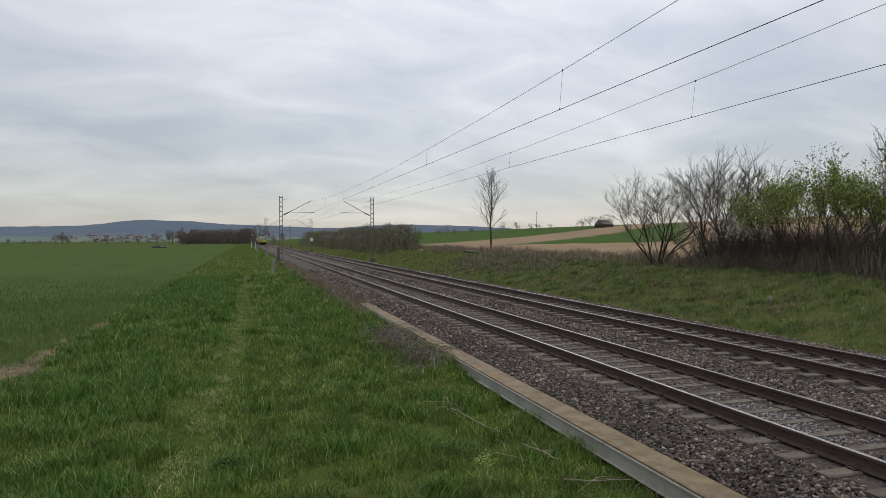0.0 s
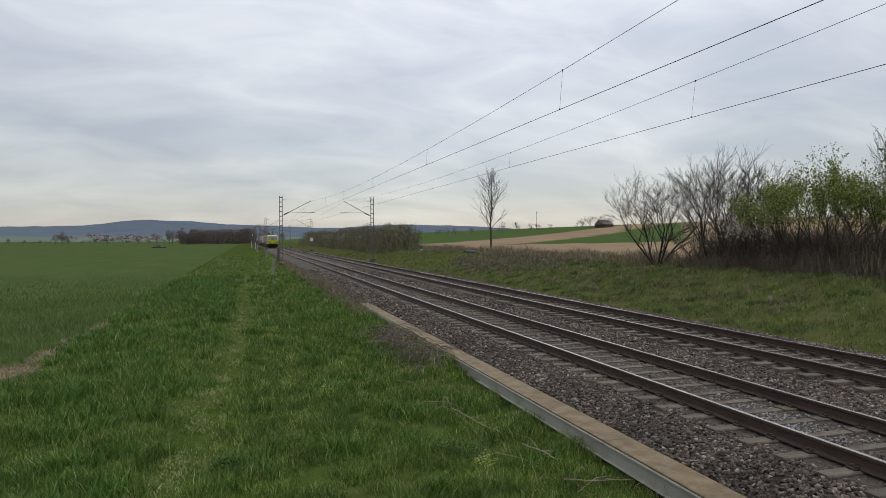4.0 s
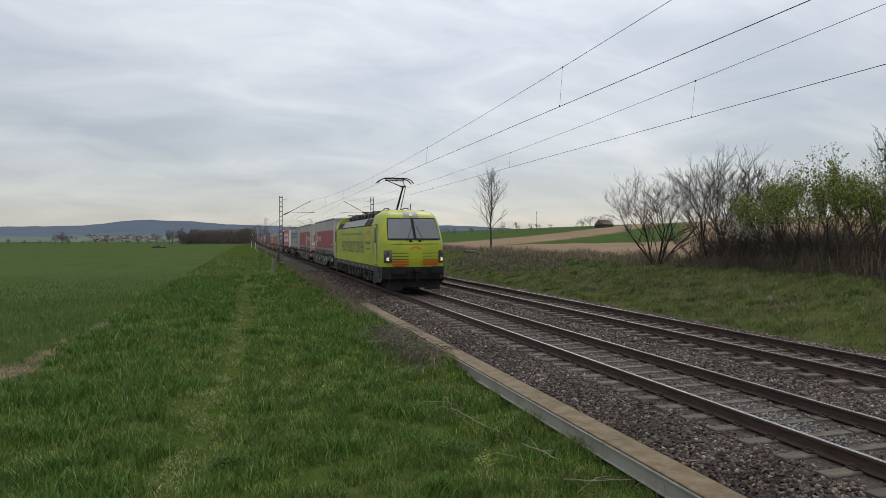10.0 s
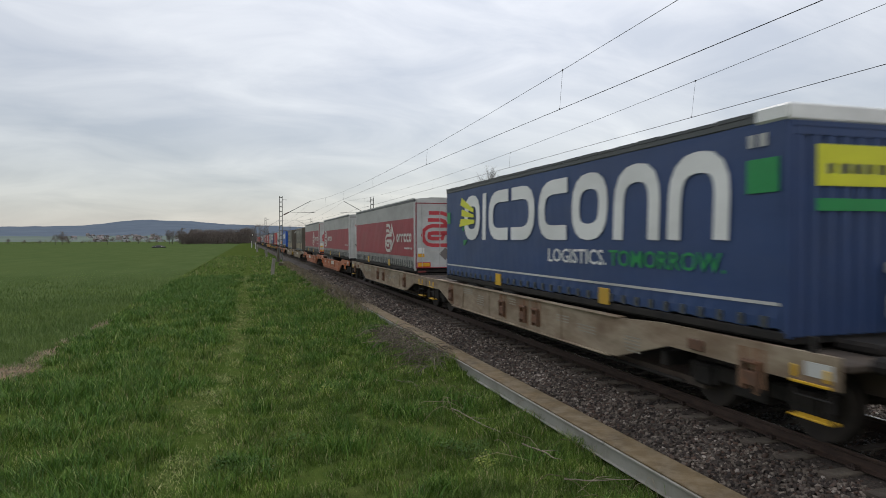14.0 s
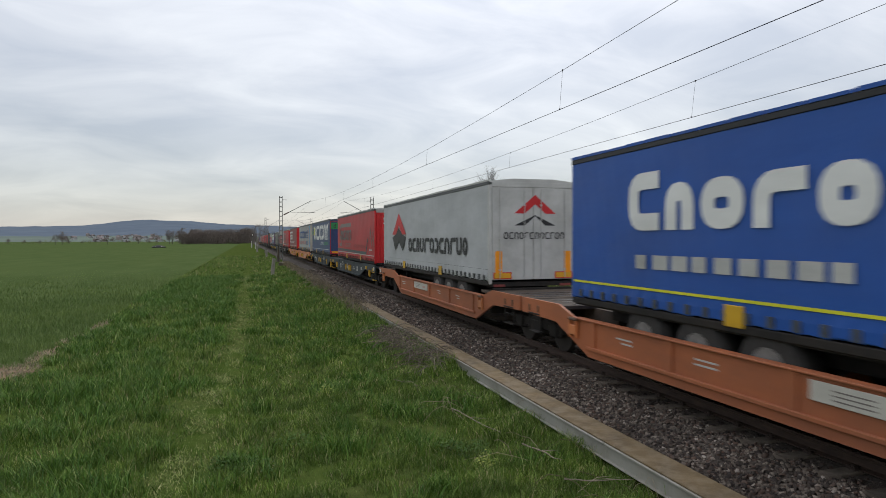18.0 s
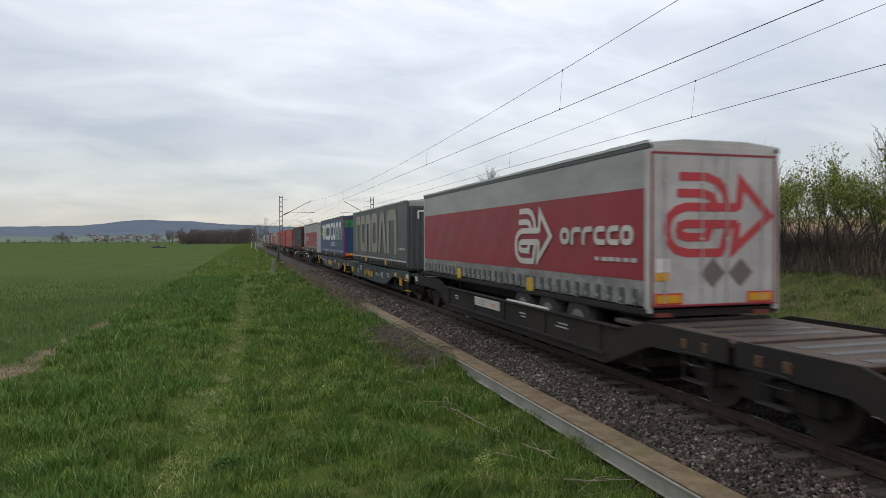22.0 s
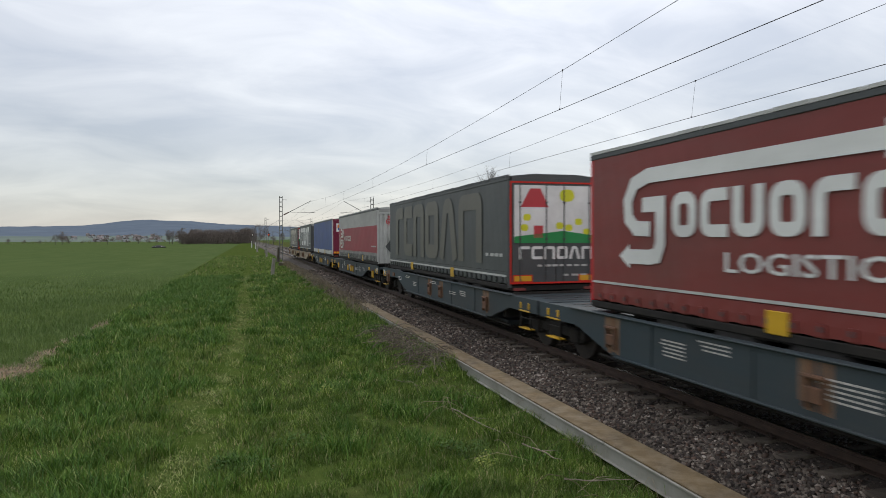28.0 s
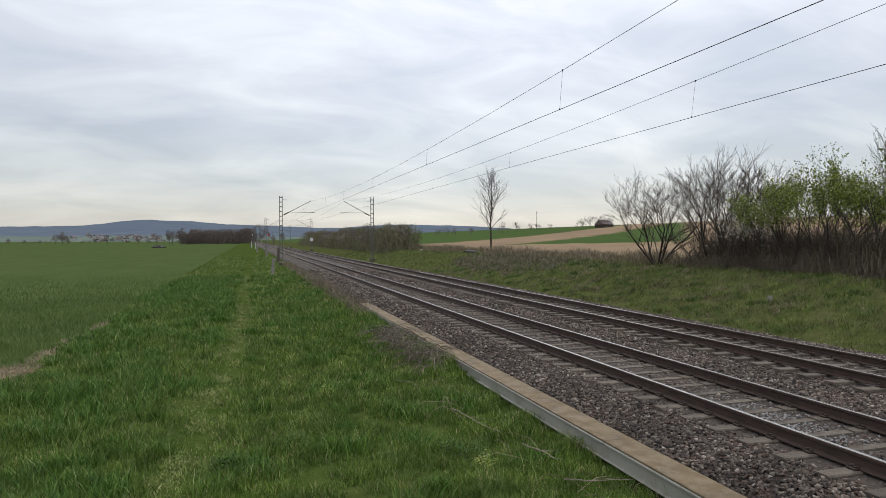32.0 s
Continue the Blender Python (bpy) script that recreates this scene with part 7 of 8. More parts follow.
M_LEAF = blade_material("spring_leaves", [(0.0, (0.085, 0.115, 0.014)), (0.55, (0.155, 0.20, 0.026)), (0.9, (0.23, 0.28, 0.05)), (1.0, (0.34, 0.38, 0.10))])
M_BLOSSOM = blade_material("white_blossom", [(0.0, (0.50, 0.48, 0.42)), (1.0, (0.75, 0.73, 0.68))])
M_THICKET = blade_material("bare_thicket", [(0.0, (0.070, 0.055, 0.042)), (0.6, (0.130, 0.104, 0.080)), (0.93, (0.20, 0.165, 0.125)), (1.0, (0.32, 0.27, 0.21))])
M_FAR_TWIG = blade_material("far_bare_wood", [(0.0, (0.085, 0.068, 0.058)), (0.6, (0.125, 0.102, 0.088)), (1.0, (0.17, 0.14, 0.12))])
M_FAR_GREEN = blade_material("far_green_wood", [(0.0, (0.085, 0.090, 0.040)), (1.0, (0.165, 0.165, 0.075))])
rng = np.random.default_rng(7)


def blades(name, x, y, z, h, w, lean, mat, label, category, parent=None):
    """Grass: every blade is a bent, tapering strip of three triangles' worth of faces."""
    n = len(x)
    a = rng.uniform(0, 2 * np.pi, n)
    b = rng.uniform(0, 2 * np.pi, n)
    dx, dy = np.cos(a) * w / 2, np.sin(a) * w / 2
    lx, ly = np.cos(b) * lean * h, np.sin(b) * lean * h
    base = np.stack([x, y, z - 0.02], 1)
    off = np.stack([dx, dy, np.zeros(n)], 1)
    mid = base + np.stack([lx * 0.35, ly * 0.35, h * 0.6], 1)
    tip = base + np.stack([lx, ly, h], 1)
    v = np.stack([base - off, base + off, mid + off * 0.75, mid - off * 0.75, tip], 1).reshape(-1, 3)
    k = np.arange(n)[:, None] * 5
    f = np.concatenate([k + np.array([[0, 1, 2]]), k + np.array([[0, 2, 3]]), k + np.array([[3, 2, 4]])], 0)
    me = mesh_from(name, v, f)
    me.materials.append(mat)
    ob = new(name, me)
    ob.parent = parent
    return tagged(ob, label, category, kind="stuff")


def clump(X, Y, s=1.0):
    """A field of tufts between 0 and 1."""
    return 0.5 + 0.5 * np.sin(X * 2.3 * s + 1.7 * np.sin(Y * 1.1 * s)) * np.sin(Y * 2.0 * s + 1.3 * np.sin(X * 1.4 * s + 2.0))


def scatter(x0, x1, y0, y1, n):
    return rng.uniform(x0, x1, n), rng.uniform(y0, y1, n)


def earth_patch(X, Y):
    """True on the bare patches at the field's edge."""
    e = (np.hypot((X + 5.45) / 0.7, (Y - 17.6) / 1.5) < 1) | (np.hypot((X + 5.25) / 0.42, (Y - 20.3) / 1.3) < 1) | (np.hypot((X + 5.1) / 0.25, (Y - 26.5) / 1.8) < 1) | (np.hypot((X + 5.3) / 0.3, (Y - 23.2) / 1.0) < 1) | (np.hypot((X + 5.75) / 0.4, (Y - 15.6) / 0.9) < 1)
    return e


def path_x(Y):
    """Middle of the trodden line through the meadow."""
    return np.interp(Y, [6, 9.3, 11.3, 14.2, 18.5, 27.7, 40, 130], [-1.05, -0.92, -0.79, -0.62, -0.35, -0.19, -0.05, 0.4]) + 0.07 * np.sin(Y * 1.3)


# meadow strip
gx_, gy_, gh_, gw_ = [], [], [], []
for y0, y1, dens, hs, ws in ((5.2, 9, 2900, 0.17, 0.0070), (9, 13, 1900, 0.175, 0.0090), (13, 20, 950, 0.18, 0.0135), (20, 34, 360, 0.19, 0.021), (34, 60, 95, 0.19, 0.03), (60, 130, 22, 0.2, 0.06)):
    xa = max(-5.3, -0.36 * y1 - 0.5)
    X, Y = scatter(xa, 4.62, y0, y1, int(dens * (4.62 - xa) * (y1 - y0)))
    c = clump(X, Y) * 0.45 + clump(X + 3.1, Y * 1.7, 2.7) * 0.55
    path = np.exp(-((X - path_x(Y)) / 0.36) ** 2)
    keep = (rng.uniform(0, 1, len(X)) < 0.45 + 0.65 * c - 0.85 * path) & (~earth_patch(X, Y) | (rng.uniform(0, 1, len(X)) < 0.28))
    X, Y, c, path = X[keep], Y[keep], c[keep], path[keep]
    gx_.append(X), gy_.append(Y)
    gh_.append(hs * (0.25 + 1.25 * c ** 1.7) * rng.uniform(0.55, 1.35, len(X)) * (1 - 0.6 * path))
    gw_.append(np.full(len(X), ws) * rng.uniform(0.7, 1.3, len(X)))
# round and behind the camera, thinner
X, Y = scatter(-9, 4.5, -9, 5.2, 26000)
c = clump(X, Y)
gx_.append(X), gy_.append(Y), gh_.append(0.16 * (0.3 + c) * rng.uniform(0.5, 1.3, len(X))), gw_.append(np.full(len(X), 0.016))
X, Y, H, Wd = map(np.concatenate, (gx_, gy_, gh_, gw_))
blades("meadow_grass", X, Y, ground_z(X, Y), H, Wd, rng.uniform(0.15, 0.95, len(X)), M_BLADES, "rough green meadow grass with darker tufts and dry blades", "grass")

# darker tussocks, thickest towards the field
n_t = 900
tx, ty = rng.uniform(-5.2, 4.2, n_t), 6 + 52 * rng.uniform(0, 1, n_t) ** 1.5
ok = (np.abs(tx - path_x(ty)) > 0.45) & (rng.uniform(0, 1, n_t) < np.where(tx < -0.8, 1.0, 0.38)) & ~earth_patch(tx, ty)
tx, ty = tx[ok], ty[ok]
nb = 150
ts = rng.uniform(0.10, 0.26, len(tx))
X = np.repeat(tx, nb) + rng.normal(0, 1, len(tx) * nb) * np.repeat(ts, nb)
Y = np.repeat(ty, nb) + rng.normal(0, 1, len(tx) * nb) * np.repeat(ts, nb) * 0.8
M_TUFT = blade_material("tussock_grass", [(0.0, (0.026, 0.070, 0.008)), (0.6, (0.070, 0.150, 0.019)), (0.92, (0.13, 0.22, 0.038)), (1.0, (0.27, 0.33, 0.12))], rough=0.55, spec=0.22)
blades("grass_tussocks", X, Y, ground_z(X, Y), rng.uniform(0.10, 0.30, len(X)) * np.repeat(0.6 + ts * 2.2, nb), 0.0085 * (1 + Y / 16), rng.uniform(0.2, 1.1, len(X)), M_TUFT, "dark green tussocks in the meadow grass", "grass")

# the trodden line: short, pale grass
gx_, gy_ = [], []
for y0, y1, dens in ((5.5, 10, 1800), (10, 16, 1200), (16, 30, 450), (30, 60, 120)):
    X, Y = scatter(-0.75, 0.75, y0, y1, int(dens * 1.5 * (y1 - y0)))
    keep = rng.uniform(0, 1, len(X)) < np.exp(-(X / 0.36) ** 2) * (0.5 + 0.5 * clump(X * 3, Y, 1.2))
    gx_.append(X[keep] + path_x(Y[keep])), gy_.append(Y[keep])
X, Y = np.concatenate(gx_), np.concatenate(gy_)
blades("trodden_grass", X, Y, ground_z(X, Y), rng.uniform(0.02, 0.07, len(X)), 0.007 * (1 + Y / 14), rng.uniform(0.4, 2.0, len(X)), M_PATH_BLADES, "short pale trodden grass of a faint path", "grass")

# wheat
gx_, gy_, gh_, gw_ = [], [], [], []
for y0, y1, dens, hs, ws in ((14, 24, 420, 0.2, 0.010), (24, 40, 190, 0.2, 0.017), (40, 70, 60, 0.21, 0.032), (70, 130, 16, 0.22, 0.07)):
    xa = -0.33 * y1 - 0.5
    X, Y = scatter(xa, -5.35, y0, y1, int(dens * (-5.35 - xa) * (y1 - y0)))
    keep = (X > -0.33 * Y - 0.6) & (~earth_patch(X, Y) | (rng.uniform(0, 1, len(X)) < 0.25)) & (np.abs(((X + 200) / 0.14) % 1 - 0.5) < 0.42) & (rng.uniform(0, 1, len(X)) > smoothstep(16, 88, Y))
    X, Y = X[keep], Y[keep]
    gx_.append(X), gy_.append(Y)
    gh_.append(hs * rng.uniform(0.7, 1.2, len(X)) * (1 - 0.8 * smoothstep(25, 88, Y))), gw_.append(np.full(len(X), ws))
X, Y, H, Wd = map(np.concatenate, (gx_, gy_, gh_, gw_))
blades("young_wheat", X, Y, ground_z(X, Y), H, Wd, rng.uniform(0.1, 0.6, len(X)), M_WHEAT_BLADES, "dense young green wheat in the field", "wheat")

# bank
gx_, gy_, gh_, gw_ = [], [], [], []
for y0, y1, dens, hs, ws in ((8, 16, 520, 0.12, 0.010), (16, 28, 460, 0.12, 0.012), (28, 48, 200, 0.11, 0.018), (48, 110, 55, 0.14, 0.035)):
    X, Y = scatter(14.25, 21.5, y0, y1, int(dens * 7.25 * (y1 - y0)))
    c = clump(X, Y, 1.3) * 0.4 + clump(X * 1.2, Y * 1.3, 3.1) * 0.6
    keep = rng.uniform(0, 1, len(X)) < 0.25 + 0.9 * c
    X, Y, c = X[keep], Y[keep], c[keep]
    gx_.append(X), gy_.append(Y)
    gh_.append(hs * (0.25 + 1.3 * c) * rng.uniform(0.5, 1.4, len(X))), gw_.append(np.full(len(X), ws))
X, Y, H, Wd = map(np.concatenate, (gx_, gy_, gh_, gw_))
blades("bank_grass", X, Y, ground_z(X, Y), H, Wd, rng.uniform(0.2, 0.9, len(X)), M_BANK_BLADES, "rough olive green grass with dry stalks on the bank", "grass")

for dark, count, nb_, hh in ((True, 170, 70, 0.15), (False, 260, 45, 0.14)):
    tx, ty = rng.uniform(14.5, 20.9, count), 9 + 45 * rng.uniform(0, 1, count) ** 1.3
    ts = rng.uniform(0.08, 0.24, count)
    X = np.repeat(tx, nb_) + rng.normal(0, 1, count * nb_) * np.repeat(ts, nb_)
    Y = np.repeat(ty, nb_) + rng.normal(0, 1, count * nb_) * np.repeat(ts, nb_)
    X = np.clip(X, 14.3, 21.4)
    blades("bank_tussocks", X, Y, ground_z(X, Y), hh * rng.uniform(0.5, 1.5, len(X)), 0.010 * (1 + Y / 30), rng.uniform(0.3, 1.3, len(X)), M_BANK_TUFT if dark else M_DRY, "dark green tussocks on the bank" if dark else "dry brown tufts on the bank", "grass")

# dry stalks and scrub along the top of the bank, and dead brush by the trough
X, Y = scatter(20.6, 28.5, 26, 150, 48000)
keep = (clump(X * 0.6, Y * 0.35, 0.6) > 0.45) & ~((Y > 40) & (Y < 72) & (X < 24.3) & (X > 0.335 * Y - 1.2) & (X < 0.36 * Y + 0.4))
X, Y = X[keep], Y[keep]
H = (0.25 + 0.65 * clump(X * 0.5, Y * 0.3)) * rng.uniform(0.5, 1.3, len(X))
blades("dry_scrub", X, Y, ground_z(X, Y), H, np.full(len(X), 0.018) * (1 + Y / 60), rng.uniform(0.15, 1.1, len(X)), M_DRY, "reddish-brown dry scrub along the top of the bank", "scrub")
X, Y = scatter(14.8, 20.5, 36, 58, 11000)
keep = np.hypot((Y - 46) / 10, (X - 18.4) / 2.2) < 1
X, Y = X[keep], Y[keep]
blades("withered_brush", X, Y, ground_z(X, Y), rng.uniform(0.10, 0.34, len(X)), np.full(len(X), 0.02), rng.uniform(0.3, 1.6, len(X)), M_THICKET, "dark withered brush on the bank slope", "brush")


def twig_heap(name, x0, x1, y0, y1, n, h, label, mat=None):
    """Arching dead stems: each a thin three-sided curved tube."""
    v, f = [], []
    for i in range(n):
        x, y = rng.uniform(x0, x1), rng.uniform(y0, y1)
        z = float(ground_z(x, y))
        a, l, hh = rng.uniform(0, 6.28), rng.uniform(0.3, 1.0), h * rng.uniform(0.3, 1.2)
        r = rng.uniform(0.0025, 0.005) * (1 + y / 40)
        k = len(v)
        for j in range(5):
            u = j / 4
            c = (x + math.cos(a) * l * u, y + math.sin(a) * l * u, z + hh * math.sin(math.pi * (0.15 + 0.75 * u)) + rng.uniform(-0.03, 0.03))
            v += [(c[0] + r * math.cos(q), c[1] + r * 0.5, c[2] + r * math.sin(q)) for q in (0, 2.1, 4.2)]
        f += [(k + 3 * j + q, k + 3 * j + (q + 1) % 3, k + 3 * j + 3 + (q + 1) % 3, k + 3 * j + 3 + q) for j in range(4) for q in range(3)]
    me = mesh_from(name, np.array(v), np.array(f))
    me.materials.append(mat or M_DRY)
    tagged(new(name, me), label, "brush", kind="stuff")


twig_heap("bramble_thicket", 3.75, 4.4, 14.0, 19.5, 520, 0.26, "dry grey-brown bramble stems over the cable trough", M_THICKET)
twig_heap("bramble_thicket", 4.1, 4.9, 25.0, 62.0, 520, 0.40, "dry grey-brown bramble stems along the ballast", M_THICKET)
X, Y = scatter(4.0, 5.1, 24.5, 85, 6800)
blades("dry_weeds", X, Y, ground_z(X, Y), rng.uniform(0.1, 0.5, len(X)), 0.006 * (1 + Y / 25), rng.uniform(0.2, 1.0, len(X)), M_DRY, "dry brown weeds along the edge of the ballast", "weeds")
twig_heap("dead_stems", 3.2, 4.6, 6.0, 13.0, 34, 0.25, "pale dead stems among the grass")


def leafy_weed(x, y, size, n, label, mat):
    """A low plant of many small pointed leaves."""
    z = float(ground_z(x, y))
    t = thing("weed_plant", label, "weed", "weeds in the grass", at=(x, y, z))
    a, r = rng.uniform(0, 6.28, n), size * np.sqrt(rng.uniform(0, 1, n))
    mark, py = r * np.cos(a), r * np.sin(a)
    pz = rng.uniform(0.06, 0.24, n) * (1.2 - r / size * 0.6)
    b = rng.uniform(0, 6.28, n)
    l, w = rng.uniform(0.025, 0.055, n), rng.uniform(0.010, 0.02, n)
    d = np.stack([np.cos(b), np.sin(b), rng.uniform(-0.5, 0.2, n)], 1)
    s = np.stack([-np.sin(b), np.cos(b), rng.uniform(-0.3, 0.3, n)], 1)
    c = np.stack([mark, py, pz], 1)
    v = np.stack([c, c + d * l[:, None] * 0.5 + s * w[:, None], c + d * l[:, None], c + d * l[:, None] * 0.5 - s * w[:, None]], 1).reshape(-1, 3)
    k = np.arange(n)[:, None] * 4
    me = mesh_from("leaves", v, np.concatenate([k + np.array([[0, 1, 2]]), k + np.array([[0, 2, 3]])], 0))
    part("leaves", me, mat, t, kind="stuff")
    st = Shape()
    for i in range(0, n, 14):
        st.tube((mark[i] * 0.6, py[i] * 0.6, -0.03), (mark[i], py[i], pz[i]), 0.003, 0.002, 4)
    part("stem", st, mat, t, kind="stuff")


M_NETTLE = blade_material("nettle_leaves", [(0.0, (0.022, 0.052, 0.008)), (1.0, (0.05, 0.10, 0.015))], rough=0.9)
M_SPURGE = blade_material("yellow_green_spurge", [(0.0, (0.12, 0.17, 0.018)), (1.0, (0.22, 0.25, 0.03))])
for i, (x, y) in enumerate(((2.75, 8.9), (3.05, 8.6), (0.63, 9.9), (-0.28, 9.2), (0.1, 9.0))):
    leafy_weed(x, y, 0.22 + 0.05 * (i % 3), 150, "low bright green nettle-like weed in the grass", M_NETTLE)
leafy_weed(3.02, 8.15, 0.12, 70, "small yellow-green flowering spurge in the grass", M_SPURGE)
leafy_weed(1.5, 13.0, 0.2, 120, "small yellow-green weed in the grass", M_SPURGE)

# bare earth at the edge of the field
for i, (x, y, a, b) in enumerate(((-5.5, 17.7, 0.75, 1.7), (-5.25, 20.4, 0.5, 1.6), (-5.1, 26.5, 0.3, 2.1), (-5.3, 23.2, 0.36, 1.2), (-5.75, 15.6, 0.5, 1.1))):
    s = Shape()
    n, rr = 60, random.Random(40 + i)
    ring = []
    for k in range(n):
        u = 6.283 * k / n
        q = 0.85 + 0.22 * math.sin(3 * u + i) + 0.14 * math.sin(7 * u + 2 * i) + rr.uniform(-0.2, 0.2)
        ring.append((x + a * math.cos(u) * q, y + b * math.sin(u) * q))
    s.add([(x, y, float(ground_z(x, y)) + 0.03)] + [(x + (p - x) * 0.6, y + (q - y) * 0.6, float(ground_z(x + (p - x) * 0.6, y + (q - y) * 0.6)) + 0.02) for p, q in ring] + [(p, q, float(ground_z(p, q)) - 0.015) for p, q in ring],
          [(0, 1 + k, 1 + (k + 1) % n) for k in range(n)] + [(1 + k, 1 + n + k, 1 + n + (k + 1) % n, 1 + (k + 1) % n) for k in range(n)])
    tagged(part("earth_patch", s, M_EARTH), "bare light brown earth with dry straw", "bare earth", kind="structure")
X, Y = scatter(-6.2, -4.7, 14.6, 28.5, 6500)
keep = earth_patch(X, Y)
blades("dry_straw", X[keep], Y[keep], ground_z(X[keep], Y[keep]) + 0.04, rng.uniform(0.02, 0.09, keep.sum()), np.full(keep.sum(), 0.012), rng.uniform(0.8, 3.5, keep.sum()), M_DRY, "dry straw on the bare earth", "straw")


# ---- trees ----
class Wood:
    """Gathers branch tubes with numpy-friendly lists."""

    def __init__(self):
        self.v, self.f, self.tips = [], [], []

    def tube(self, p, q, r0, r1, n):
        d = q - p
        s = d.cross(Vector((0.31, 0.17, 0.93)))
        s.normalize()
        u = d.cross(s)
        u.normalize()
        k = len(self.v)
        for c, r in ((p, r0), (q, r1)):
            for i in range(n):
                a = 6.28319 * i / n
                self.v.append(c + s * (r * math.cos(a)) + u * (r * math.sin(a)))
        self.f += [(k + i, k + (i + 1) % n, k + n + (i + 1) % n, k + n + i) for i in range(n)]

    def mesh(self, name):
        return mesh_from(name, np.array([tuple(p) for p in self.v]), np.array(self.f))


def grow(w, fine, rnd, p, d, length, r, depth, spread, up, kids, min_r):
    """One limb in three bent pieces, with side shoots."""
    steps = 3
    for i in range(steps):
        d = (d + Vector((rnd.gauss(0, 0.09), rnd.gauss(0, 0.09), rnd.gauss(0, 0.05) + up))).normalized()
        q = p + d * (length / steps)
        r1 = r * (0.86 if i < 2 else 0.7)
        tgt = w if depth >= 2 else fine
        tgt.tube(p, q, max(r, min_r), max(r1, min_r * 0.8), 5 if depth >= 2 else 3)
        p, r = q, r1
        if depth > 0 and (i > 0 or depth in (1, 4)):
            for _ in range(kids if i else max(1, kids - 1)):
                a = rnd.uniform(0, 6.283)
                o = Vector((math.cos(a), math.sin(a), 0))
                nd = (d * rnd.uniform(0.7, 1.1) + o * spread * rnd.uniform(0.6, 1.3)).normalized()
                grow(w, fine, rnd, p, nd, length * rnd.uniform(0.5, 0.72), r * 0.62, depth - 1, spread, up, kids, min_r)
    fine.tips.append(p)


def tree(name, label, x, y, height, seed, stems=1, depth=4, spread=0.75, up=0.06, kids=2, trunk=None, min_r=0.006, leaves=None, leaf_n=0, leaf_size=0.07, lean=0.25, bare_trunk=0.0, bark=None, leaf_loose=0.10):
    rnd = random.Random(seed)
    base = Vector((x, y, float(ground_z(x, y)) - 0.08))
    t = thing(name, label, "tree" if height > 3 else "shrub", at=base)
    w, fine = Wood(), Wood()
    r = trunk or height * 0.013
    if stems == 0:
        p = Vector((0, 0, 0))
        for i in range(14):
            q = p + Vector((rnd.gauss(0, 0.03), rnd.gauss(0, 0.03), height * 0.93 / 14))
            w.tube(p, q, r * (1 - i / 15), r * (1 - (i + 1) / 15), 7)
            p = q
            if p.z > bare_trunk:
                for j in range(3):
                    a = 2.4 * (3 * i + j) + rnd.uniform(-0.3, 0.3)
                    u = (p.z - bare_trunk) / (height - bare_trunk)
                    d = Vector((math.cos(a) * 0.5, math.sin(a) * 0.5, 0.9 + 0.4 * u)).normalized()
                    grow(w, fine, rnd, p - Vector((0, 0, 0.15 * j)), d, (height * 0.23) * (0.72 + 0.5 * math.sin(math.pi * u)) * (1.05 - 0.5 * u) * rnd.uniform(0.7, 1.15), r * 0.30 * (1.1 - 0.6 * u), 2, 0.5, 0.07, 2, min_r)
    for s in range(stems):
        a = 6.283 * s / stems + rnd.uniform(-0.5, 0.5)
        k = 0 if stems == 1 else lean * rnd.uniform(0.4, 1.4)
        d = Vector((math.cos(a) * k, math.sin(a) * k, 1)).normalized()
        p = Vector((math.cos(a) * 0.12 * (stems > 1), math.sin(a) * 0.12 * (stems > 1), 0))
        if bare_trunk:
            q = p + d * bare_trunk
            w.tube(p, q, r * 1.15, r, 8)
            p = q
        grow(w, fine, rnd, p, d, (height - bare_trunk) * 0.40, r, depth, spread, up, kids, min_r)
    # scale so that the crown reaches the wanted height
    top = max(v.z for v in fine.v + w.v)
    k = height / top
    for q in w.v + fine.v + fine.tips:
        q *= 1.0
        q.z *= k
    part("trunk", w.mesh("trunk"), bark or M_BARK, t)
    part("crown", fine.mesh("crown"), M_TWIG, t, kind="stuff")
    if leaves:
        low = [tuple(fine.v[i]) for i in range(0, len(fine.v), 7) if fine.v[i].z > height * 0.22]
        rnd.shuffle(low)
        tips = np.array([tuple(q) for q in fine.tips] + low[: 2 * len(fine.tips)])
        idx = rng.integers(0, len(tips), leaf_n)
        c = tips[idx] + rng.normal(0, leaf_loose, (leaf_n, 3))
        leaf_mesh(c, leaf_size, leaves, t)
    return t


def leaf_mesh(c, size, mat, parent, name="foliage"):
    n = len(c)
    d = rng.normal(0, 1, (n, 3))
    d /= np.linalg.norm(d, axis=1)[:, None]
    s = np.cross(d, rng.normal(0, 1, (n, 3)))
    s /= np.linalg.norm(s, axis=1)[:, None]
    l = size * rng.uniform(0.6, 1.3, n)[:, None]
    v = np.stack([c - d * l * 0.5, c + s * l * 0.32, c + d * l * 0.5, c - s * l * 0.32], 1).reshape(-1, 3)
    k = np.arange(n)[:, None] * 4
    return part(name, mesh_from(name, v, k + np.array([[0, 1, 2, 3]])), mat, parent, kind="stuff")


